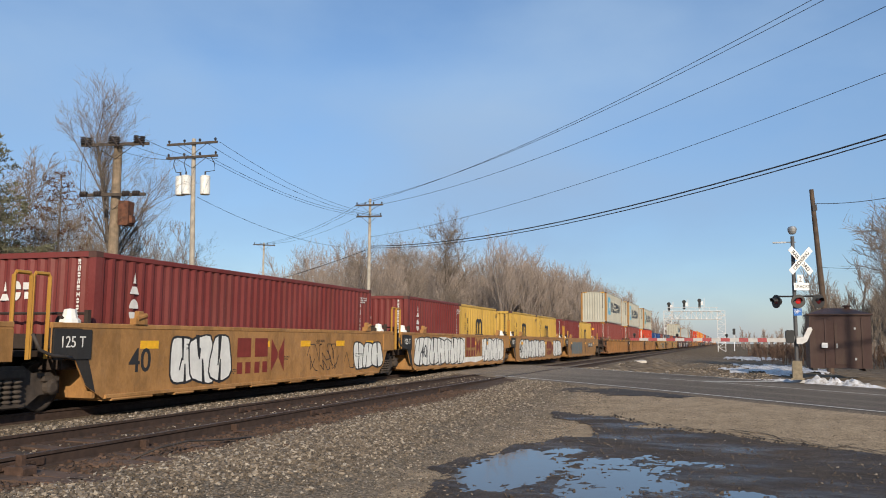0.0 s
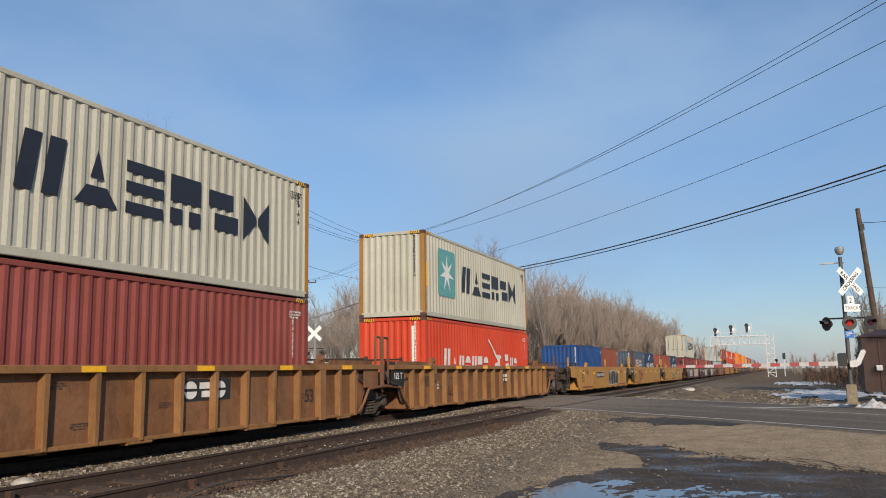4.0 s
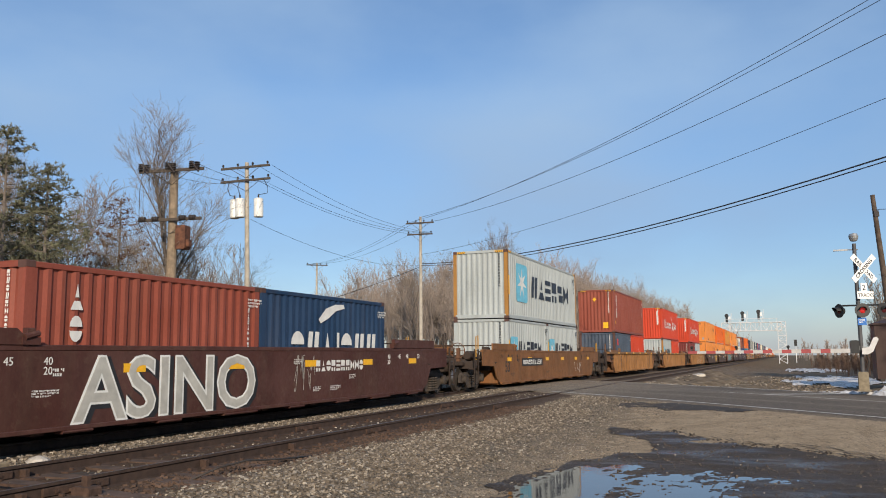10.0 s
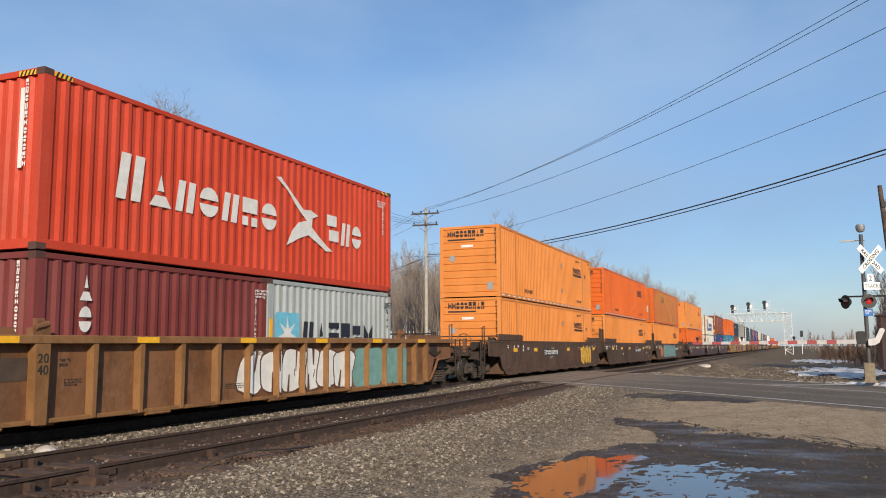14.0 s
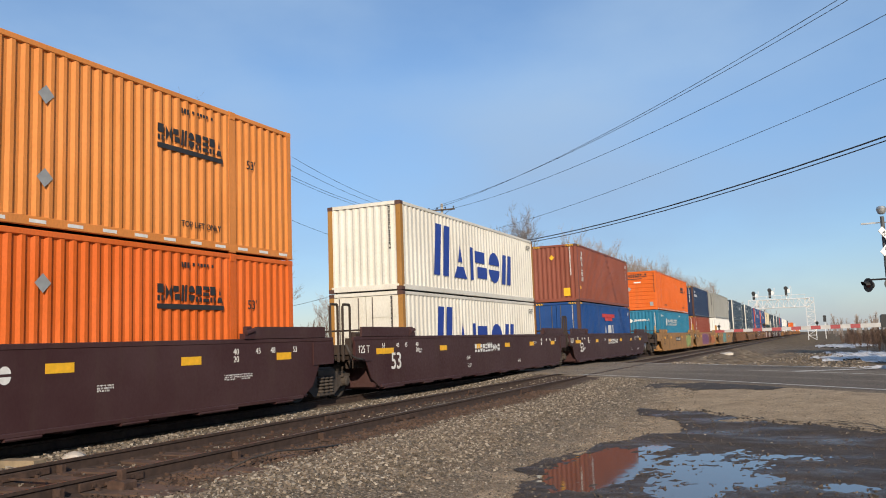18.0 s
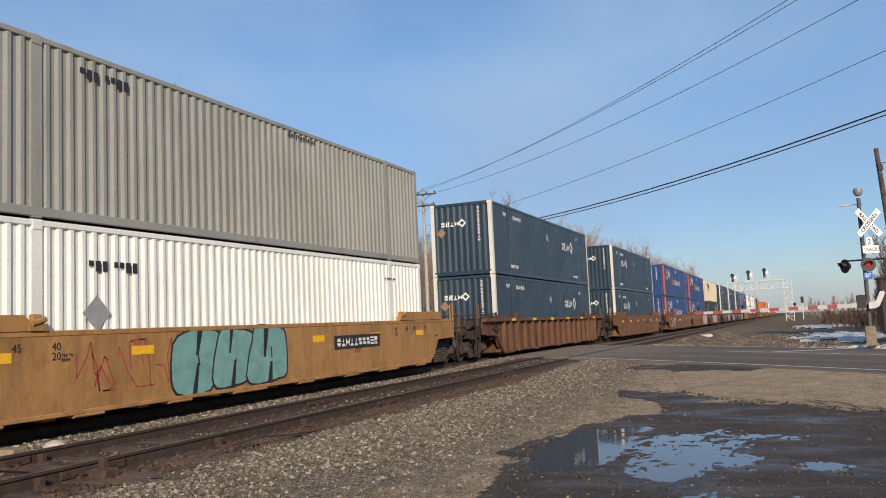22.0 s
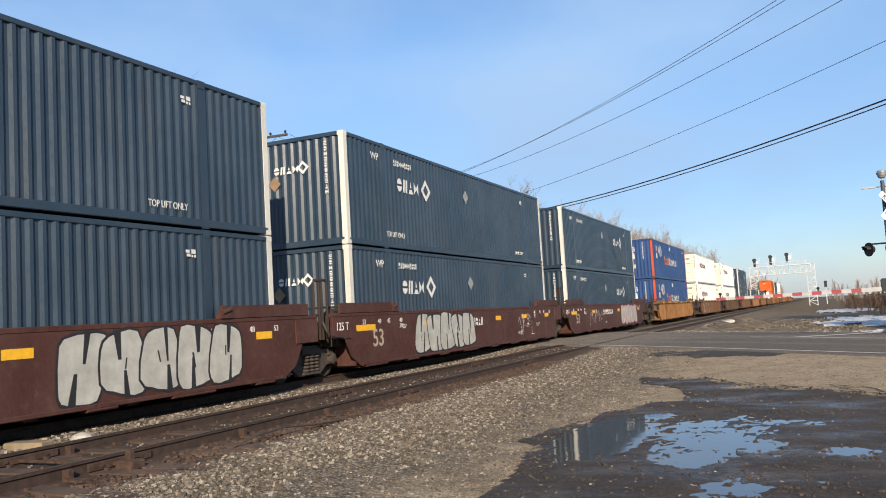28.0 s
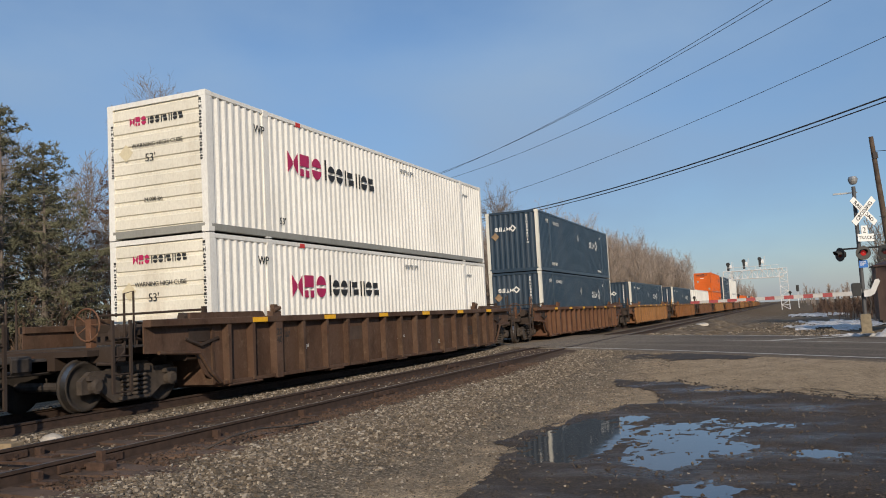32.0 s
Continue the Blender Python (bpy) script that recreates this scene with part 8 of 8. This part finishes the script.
# ---- trees ----
BARK = plain("grey_brown_bark", (0.15, 0.125, 0.105), 0.95, 0, 5.0, 0.35)
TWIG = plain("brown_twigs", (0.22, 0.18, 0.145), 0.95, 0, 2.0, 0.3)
# far twigs: paler copy of the twig colour, distance haze mixed into it
TWIG_FAR = plain("haze_paled_brown_twigs", (0.30, 0.245, 0.205), 0.95, 0, 0.4, 0.25)
BRUSH = plain("dry_brush", (0.105, 0.070, 0.048), 0.95, 0, 2.0, 0.4)
NEEDLE = plain("pine_needles", (0.135, 0.132, 0.080), 0.85, 0, 1.2, 0.5)
REED = plain("dry_reeds", (0.135, 0.085, 0.060), 0.95, 0, 3.0, 0.3)


def grow(r, height, levels=4, spread_deg=32, upright=0.5, kids=(7, 5, 4, 4), trunk_r=None, short=1.0):
    """Limbs of a bare tree: (start, end, r0, r1, level)."""
    limbs = []
    trunk_r = trunk_r or height * 0.011

    def limb(p, d, length, rad, level):
        seg = 4 if level == 0 else 3 if level < 3 else 2
        pts = [p]
        for i in range(seg):
            d = (d + Vector((r.gauss(0, 1), r.gauss(0, 1), r.gauss(0, 0.6))) * (0.06 + 0.05 * level) + Vector((0, 0, 0.06 * upright))).normalized()
            q = pts[-1] + d * length / seg
            limbs.append((pts[-1], q, rad * (1 - 0.75 * i / seg), rad * (1 - 0.75 * (i + 1) / seg), level))
            pts.append(q)
        if level >= levels:
            return
        for i in range(kids[min(level, len(kids) - 1)]):
            f = (0.30 + 0.70 * (i + r.random()) / kids[min(level, len(kids) - 1)]) if level == 0 else (0.2 + 0.8 * r.random())
            k = min(seg - 1, int(f * seg))
            s = pts[k].lerp(pts[k + 1], f * seg - k)
            ax = Vector((r.gauss(0, 1), r.gauss(0, 1), r.gauss(0, 0.3))).normalized()
            nd = (d * math.cos(radians(spread_deg)) + ax * math.sin(radians(spread_deg)) * (1.15 - 0.3 * f) + Vector((0, 0, 0.25 * upright))).normalized()
            limb(s, nd, length * r.uniform(0.42, 0.62) * ((1.12 - 0.45 * f) * short if level == 0 else 1), max(0.006, rad * (1 - 0.7 * f) * 0.55), level + 1)
    limb(Vector((0, 0, -0.2)), Vector((r.gauss(0, 0.03), r.gauss(0, 0.03), 1)).normalized(), height * 0.86, trunk_r, 0)
    k = height / max(b.z for a, b, r0, r1, lv in limbs)
    return [(a * k, b * k, r0, r1, lv) for a, b, r0, r1, lv in limbs]


def limb_mesh(limbs, low, high, name, material, offset=(0, 0, 0), into=None, fat=1.0):
    s = into or Shape()
    o = Vector(offset)
    for a, b, r0, r1, lv in limbs:
        if low <= lv <= high:
            s.tube([a + o, b + o], r0 * fat, r1 * fat, 6 if lv == 0 else 3, caps=False)
    return s if into else s.mesh(name, material)


def make_tree(seed, height, label, twig=TWIG, fat=1.0, **k):
    r = random.Random(seed)
    limbs = grow(r, height, **k)
    t = thing("bare_tree", label, "tree")
    part("trunk", limb_mesh(limbs, 0, 1, "trunk", BARK), None, t)
    part("crown", limb_mesh(limbs, 2, 9, "crown", twig, fat=fat), None, t, "fine bare twigs")
    return t


trees = [make_tree(11, 13.0, "tall bare deciduous tree with upright limbs", kids=(15, 9, 7, 5), levels=4, upright=0.5, spread_deg=33, fat=1.0, trunk_r=0.16),
         make_tree(12, 11.0, "bare deciduous tree with spreading crown", kids=(14, 8, 6, 4), levels=4, upright=0.35, spread_deg=38, fat=2.2),
         make_tree(13, 9.0, "slim bare young tree", kids=(10, 6, 6), levels=3, upright=0.4, spread_deg=36, trunk_r=0.08),
         make_tree(14, 12.0, "bare deciduous tree with thin trunk", kids=(11, 6, 4, 3), levels=4, upright=0.4, spread_deg=36, trunk_r=0.11, fat=1.0),
         make_tree(15, 12.8, "tall narrow bare tree with a dense fan of twigs", kids=(24, 8, 6, 4), levels=4, upright=0.45, spread_deg=34, fat=0.9, trunk_r=0.15, short=0.62),
         make_tree(16, 15.0, "tall slender bare tree with rising limbs", kids=(20, 8, 6, 4), levels=4, upright=0.5, spread_deg=34, fat=1.5, trunk_r=0.15, short=0.70)]
rt = random.Random(5)
# single trees that stand out
NAMED = ((-24.9, 28.8, 4, 1.0), (-29.8, 87.0, 5, 1.17), (-34.0, 85.5, 5, 0.94), (-35.8, 77.1, 5, 0.80), (-40.6, 57.0, 1, 0.76), (-31.0, 60.0, 2, 0.8), (11.2, 52.0, 1, 1.05), (9.2, 49.5, 5, 0.62), (10.6, 55.5, 5, 0.84), (13.0, 51.0, 4, 0.95),
         (15.5, 49.0, 3, 1.0), (10.0, 62.0, 2, 0.9), (12.5, 46.0, 2, 1.05))
for i, (x, y, k, s) in enumerate(NAMED):
    c = copy_thing(trees[k], pose(x, y, land(x, y), 0, 0, 314.0 if i == 0 else rt.uniform(0, 360)))
    c.scale = (s, s, s)
for i, t in enumerate(trees):
    x, y = ((-40.0, 30.0), (-32.5, 31.0), (-28.5, 36.0), (-31.0, 68.0), (-33.0, 26.5), (-38.0, 92.0))[i]
    t.matrix_basis = pose(x, y, land(x, y), 0, 0, 40 * i)
for i in range(52):
    k = rt.choice((0, 2, 2, 3)) if i < 30 else rt.randrange(4)
    y = rt.uniform(14, 42) if i < 30 else rt.uniform(64, 150)
    x = rt.uniform(-42, -25.5) - (0.0 if i < 30 else 1.5)
    if ROAD_NEAR - 3 < road_at(x, y) < ROAD_FAR + 3:
        continue
    s = rt.uniform(0.60, 0.85) if i < 30 else rt.uniform(0.72, 0.95)
    c = copy_thing(trees[k], pose(x, y, land(x, y), 0, 0, rt.uniform(0, 360)))
    c.scale = (s, s, s)


def woods(name, spots, material, label, seed, fat=1.0, kids=(9, 5, 3), levels=3):
    r, s = random.Random(seed), Shape()
    kinds = [grow(random.Random(seed + q), 10.0, levels=levels, kids=kids, upright=0.7, spread_deg=30, trunk_r=0.12, short=0.66) for q in range(6)]
    for x, y, h in spots:
        q, c = r.uniform(0, 6.28), h / 10.0
        ca, sa = math.cos(q) * c, math.sin(q) * c
        z = land(x, y)
        k = r.choice(kinds)
        for a, b, r0, r1, lv in k:
            A = (a.x * ca - a.y * sa + x, a.x * sa + a.y * ca + y, a.z * c + z)
            B = (b.x * ca - b.y * sa + x, b.x * sa + b.y * ca + y, b.z * c + z)
            w0, w1 = max(r0 * c, 0.012) * fat, max(r1 * c, 0.010) * fat
            n = len(s.v)
            if lv >= levels:
                s.v += [(A[0] - w0, A[1] - w0, A[2]), (A[0] + w0, A[1] + w0, A[2]), (B[0], B[1], B[2])]
                s.f += [(n, n + 1, n + 2)]
                continue
            s.v += [(A[0] - w0, A[1], A[2]), (A[0] + w0 * 0.5, A[1] + w0 * 0.87, A[2]), (A[0] + w0 * 0.5, A[1] - w0 * 0.87, A[2]), (B[0] - w1, B[1], B[2]), (B[0] + w1 * 0.5, B[1] + w1 * 0.87, B[2]), (B[0] + w1 * 0.5, B[1] - w1 * 0.87, B[2])]
            s.f += [(n, n + 1, n + 4, n + 3), (n + 1, n + 2, n + 5, n + 4), (n + 2, n, n + 3, n + 5)]
    return solid(name, s, material, label, "woods", kind="stuff")


def scatter(count, xr, yr, hr, seed, keep=lambda x, y: True):
    r, out = random.Random(seed), []
    while len(out) < count:
        x, y = r.uniform(*xr), r.uniform(*yr)
        if keep(x, y) and not ROAD_NEAR - 4 < road_at(x, y) < ROAD_FAR + 4:
            out.append((x, y, r.uniform(*hr)))
    return out


woods("near_woods", scatter(120, (-62, -30), (8, 46), (6.5, 9.5), 21), TWIG, "dense bare woods and brush behind the tracks", 31, 0.75, (9, 6, 5))
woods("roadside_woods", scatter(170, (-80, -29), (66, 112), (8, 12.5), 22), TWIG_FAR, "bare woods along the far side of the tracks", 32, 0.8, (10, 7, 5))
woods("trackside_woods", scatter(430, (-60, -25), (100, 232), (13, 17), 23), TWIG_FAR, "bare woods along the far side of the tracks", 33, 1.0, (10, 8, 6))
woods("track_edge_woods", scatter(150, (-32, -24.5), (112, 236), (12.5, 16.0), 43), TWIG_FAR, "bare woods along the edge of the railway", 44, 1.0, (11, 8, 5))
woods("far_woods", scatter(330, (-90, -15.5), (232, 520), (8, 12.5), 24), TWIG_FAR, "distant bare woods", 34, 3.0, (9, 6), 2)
woods("right_woods", scatter(210, (7.6, 40), (56, 112), (4.0, 9.0), 25), TWIG, "bare woods beyond the hut", 35, 1.5, (10, 7, 5))
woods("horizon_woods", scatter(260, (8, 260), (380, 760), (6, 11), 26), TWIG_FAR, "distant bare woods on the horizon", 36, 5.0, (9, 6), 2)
woods("undergrowth", scatter(480, (-38, -24.5), (10, 44), (1.5, 3.6), 27), BRUSH, "dry leafless undergrowth", 37, 1.2, (9, 6), 2)
woods("trackside_brush", scatter(360, (-24.5, -20.5), (66, 215), (2.0, 4.0), 28), BRUSH, "dry leafless undergrowth", 38, 1.6, (9, 6), 2)
woods("reed_patch", scatter(380, (3.0, 13), (58, 140), (0.6, 2.0), 29), REED, "rust-brown dry reeds and brush", 39, 1.6, (9, 6), 2)


def pine(x, y, height, seed, needles=NEEDLE, label="dark green pine with drooping needle clumps", full=1.0):
    r = random.Random(seed)
    t = thing("pine_tree", label, "tree", (x, y, land(x, y)))
    part("trunk", Shape().tube([(0, 0, -0.2), (0.05, 0, height * 0.5), (0, 0.05, height)], height * 0.014, 0.02, 8), BARK, t)
    br, nd = Shape(), Shape()
    n = int(height * 10)
    for i in range(n):
        f = 0.12 + 0.88 * i / n
        z = height * f
        reach = height * 0.36 * (1 - f) ** 0.7 * r.uniform(0.55, 1.15) + 0.25
        q = r.uniform(0, 6.283)
        d = Vector((math.cos(q), math.sin(q), r.uniform(-0.05, 0.4)))
        a = Vector((0, 0, z))
        b = a + d * reach
        br.tube([a, b], 0.025, 0.008, 3, caps=False)
        for k in range(int((7 + reach * 9) * full)):
            g = 1.05 - 0.75 * r.random() ** 1.6
            c = a.lerp(b, g) + Vector((r.gauss(0, 0.11), r.gauss(0, 0.11), r.gauss(0, 0.07)))
            for _ in range(9):
                v = Vector((r.gauss(0, 1), r.gauss(0, 1), r.gauss(0.5, 0.8))).normalized() * r.uniform(0.10, 0.20)
                w = v.cross(Vector((r.gauss(0, 1), r.gauss(0, 1), r.gauss(0, 1)))).normalized() * 0.020
                nd.add([c - w, c + w, c + v], [(0, 1, 2)])
    part("bough_work", br, BARK, t)
    part("crown", nd, needles, t, "dense needles")
    return t


for i, (x, y, h) in enumerate(((-26.6, 23.6, 9.2), (-27.0, 22.0, 10.4), (-28.9, 25.0, 8.6), (-26.2, 19.0, 9.0), (-32.5, 29.0, 8.6), (-29.8, 19.5, 11.0))):
    pine(x, y, h, 60 + i)
DEAD = plain("dead_brown_needles", (0.12, 0.055, 0.028), 0.9, 0, 1.5, 0.4)
pine(-29.3, 30.3, 9.3, 71, DEAD, "dying pine with red-brown needles", 0.3)

# ---- snow patches ----
def snow_patch(x, y, rx, ry, turn, seed, high=0.08):
    r, s = random.Random(seed), Shape()
    n, rings = 56, 12
    ca, sa = math.cos(radians(turn)), math.sin(radians(turn))
    edge = [1 + 0.3 * noise.noise(Vector((math.cos(2 * math.pi * i / n) * 2, math.sin(2 * math.pi * i / n) * 2, seed))) for i in range(n)]
    s.v.append((x, y, land(x, y) + high))
    for k in range(1, rings + 1):
        f = k / rings
        for i in range(n):
            q = 2 * math.pi * i / n
            a, b = rx * f * edge[i] * math.cos(q), ry * f * edge[i] * math.sin(q)
            px, py = x + a * ca - b * sa, y + a * sa + b * ca
            s.v.append((px, py, land(px, py) + (high * (1 - f ** 2) * (0.55 + 0.9 * noise.noise(Vector((px * 2.5, py * 2.5, seed))) + 0.7 * noise.noise(Vector((px * 7, py * 7, seed + 2)))) if k < rings else -0.03)))
    s.f = [(0, 1 + i, 1 + (i + 1) % n) for i in range(n)]
    for k in range(rings - 1):
        o = 1 + k * n
        s.f += [(o + i, o + n + i, o + n + (i + 1) % n, o + (i + 1) % n) for i in range(n)]
    return solid("snow_patch", s, SNOW, "patch of old melting snow", "snow", "snow patches", smooth=True)


for i, a in enumerate(((3.2, 29.4, 1.9, 0.42, -40, 0.30), (6.6, 27.0, 1.9, 0.45, -44, 0.25), (2.6, 38.6, 1.6, 0.5, -20, 0.09), (0.2, 37.2, 1.2, 0.3, -40, 0.06))):
    snow_patch(*a[:5], i, a[5])


def snow_field(x0, x1, y0, y1, seed, bare):
    """Old snow with a torn edge and bare spots."""
    s, idx = Shape(), {}
    gx, gy = spread(x0, x1, 0.16), spread(y0, y1, 0.4)
    for j, y in enumerate(gy):
        for i, x in enumerate(gx):
            a, b = (2 * (x - x0) / (x1 - x0) - 1), (2 * (y - y0) / (y1 - y0) - 1)
            f = 1.0 - bare - a * a - b * b + 0.9 * noise.noise(Vector((x * 0.7, y * 0.16, seed))) + 0.6 * noise.noise(Vector((x * 2.2, y * 0.5, seed + 5)))
            if f > 0:
                idx[i, j] = len(s.v)
                s.v.append((x, y, land(x, y) + 0.02 + 0.10 * min(1.0, f * 2) + 0.04 * noise.noise(Vector((x * 2, y * 2, seed)))))
    for i, j in idx:
        q = [(i, j), (i + 1, j), (i + 1, j + 1), (i, j + 1)]
        if all(p in idx for p in q):
            s.f.append(tuple(idx[p] for p in q))
    return solid("snow_patch", s, SNOW, "wide torn sheet of old melting snow", "snow", "snow patches", smooth=True)


snow_field(-0.6, 6.0, 43, 66, 3.0, 0.30)
snow_field(-0.5, 6.0, 78, 118, 8.0, 0.25)

# ---- turnout timbers and loose iron by the near track ----
TIMBER = plain("dusty_split_timber", (0.085, 0.052, 0.036), 0.95, 0, 4.0, 0.5, 0.5)
for i, (y, reach, turn) in enumerate(((5.3, 0.85, 3), (5.95, 0.95, -7), (6.6, 0.6, 6), (7.25, 0.8, -8), (7.9, 0.35, 4), (8.6, 0.55, -9), (9.4, 0.2, 3))):
    tim = solid("switch_timber", Shape().box(-1.5, 1.3 + reach, -0.13, 0.13, -0.36, -0.148, 0.02), TIMBER, "old dark split switch timber under the rails", "timber", "switch timbers")
    tim.matrix_basis = pose(TRACK_NEAR, y, 0.0, 0, 0, turn)
for i, (y, side) in enumerate(((5.6, 1), (6.25, 1), (6.95, -1), (7.6, 1), (8.3, -1), (9.1, 1), (10.0, -1), (11.2, 1))):
    br = solid("rail_brace", Shape().extrude([(-0.07, -0.165), (0.07, -0.165), (0.06, -0.14), (-0.06, -0.14)], 0.07, 0.34).extrude([(-0.03, -0.14), (0.03, -0.14), (0.03, -0.05), (-0.03, -0.05)], 0.02, 0.12), RUSTY, "rusty iron rail brace on a timber", "rail brace", "rail braces")
    br.matrix_basis = pose(TRACK_NEAR + 0.7535 * (1 if i % 3 else -1), y, 0, 0, 0, 0 if side > 0 else 180)
for y in (7.0, 14.2, 21.4):
    for q in (-0.7535, 0.7535):
        jb = solid("joint_bar", Shape().box(-0.045, -0.014, -0.45, 0.45, -0.14, -0.05, 0.008).box(0.014, 0.045, -0.45, 0.45, -0.14, -0.05, 0.008).box(-0.06, 0.06, -0.3, -0.26, -0.11, -0.08).box(-0.06, 0.06, 0.26, 0.3, -0.11, -0.08), RUSTY, "rusty bolted rail joint bar", "joint bar", "joint bars")
        jb.location = (TRACK_NEAR + q, y, 0)
rod = solid("switch_rod", Shape().box(-1.1, 1.0, -0.02, 0.02, -0.12, -0.09).box(0.9, 1.15, -0.09, 0.09, -0.17, -0.06, 0.02).box(0.98, 1.06, -0.03, 0.03, -0.06, 0.05), RUSTY, "rusty switch rod with clevis", "switch rod")
rod.location = (TRACK_NEAR, 6.9, 0)
cab = Shape().tube([(-6.65, 8.1, -0.17), (-6.5, 8.5, -0.05), (-6.45, 9.0, -0.02), (-6.5, 9.8, -0.10), (-6.5, 10.9, -0.17)], 0.012, sides=6)
solid("loose_cable", cab, GEAR, "black bonding cable lying beside the rail", "cable", smooth=True)
pale = solid("pale_rock", Shape().lathe([(-0.06, 0.0), (-0.05, 0.12), (0.0, 0.17), (0.05, 0.12), (0.08, 0.03), (0.085, 0.0)], (0, 0, 0), "z", 9), plain("pale_limestone", (0.42, 0.38, 0.33), 0.9, 0, 6, 0.3), "pale flat rock between the tracks", "rock")
pale.matrix_basis = pose(-9.75, 8.75, -0.14, 4, 3, 20)
blk = solid("ballast_board", Shape().box(-0.3, 0.3, -0.12, 0.12, 0, 0.1, 0.01), plain("weathered_plank", (0.25, 0.19, 0.12), 0.9, 0, 6, 0.3), "weathered plank end with yellow mark", "plank")
blk.matrix_basis = pose(-9.9, 8.0, -0.17, 0, 0, 12)

rs = np.random.default_rng(21)
pl = []
for i in range(3600):
    x, y, c = -6.75 + rs.normal(0, 0.33), rs.uniform(3.2, 22.0), rs.uniform(0.008, 0.034)
    if abs(x + 7.2465) > 0.09 and x > -7.9 and road_at(x, y) < ROAD_NEAR - 0.2:
        pl.append((x, y, land(x, y) + c * 0.3, c))
stones("timber_splinters", np.array(pl), TIMBER, "rotten splinters and brown crumbs along the ties")

# low mounds of earth and old ballast beyond the road
def dirt_mound(x, y, rx, ry, high, seed):
    s, idx, n = Shape(), {}, 26
    for j in range(n + 1):
        for i in range(n + 1):
            a, b = 2 * i / n - 1, 2 * j / n - 1
            f = max(0.0, 1 - a * a - b * b + 0.25 * noise.noise(Vector((a * 2, b * 2, seed))))
            px, py = x + a * rx, y + b * ry
            s.v.append((px, py, land(px, py) - 0.05 + 0.05 * min(1, f * 3) + high * f * (0.75 + 0.5 * noise.noise(Vector((px * 1.6, py * 1.2, seed))))))
    s.f = [(j * (n + 1) + i, j * (n + 1) + i + 1, (j + 1) * (n + 1) + i + 1, (j + 1) * (n + 1) + i) for j in range(n) for i in range(n)]
    return solid("dirt_mound", s, EARTH, "low mound of brown earth and old ballast", "mound", "dirt mounds", smooth=True)


for i, a in enumerate(((-4.6, 44.0, 1.9, 3.4, 0.32), (-4.2, 52.0, 2.0, 4.0, 0.36), (-1.9, 41.5, 1.8, 2.0, 0.20), (-4.8, 62.0, 1.8, 5.0, 0.40), (-2.2, 57.0, 1.5, 4.0, 0.24))):
    dirt_mound(*a, 3.0 + i)
slab = solid("pale_slab", Shape().box(-0.35, 0.35, -0.25, 0.25, 0.0, 0.16, 0.05), plain("pale_concrete", (0.50, 0.46, 0.40), 0.9, 0, 5, 0.3), "pale broken concrete slab beside the track", "slab")
slab.matrix_basis = pose(-5.3, 56.0, land(-5.3, 56.0) + 0.05, 6, -5, 25)


motions()
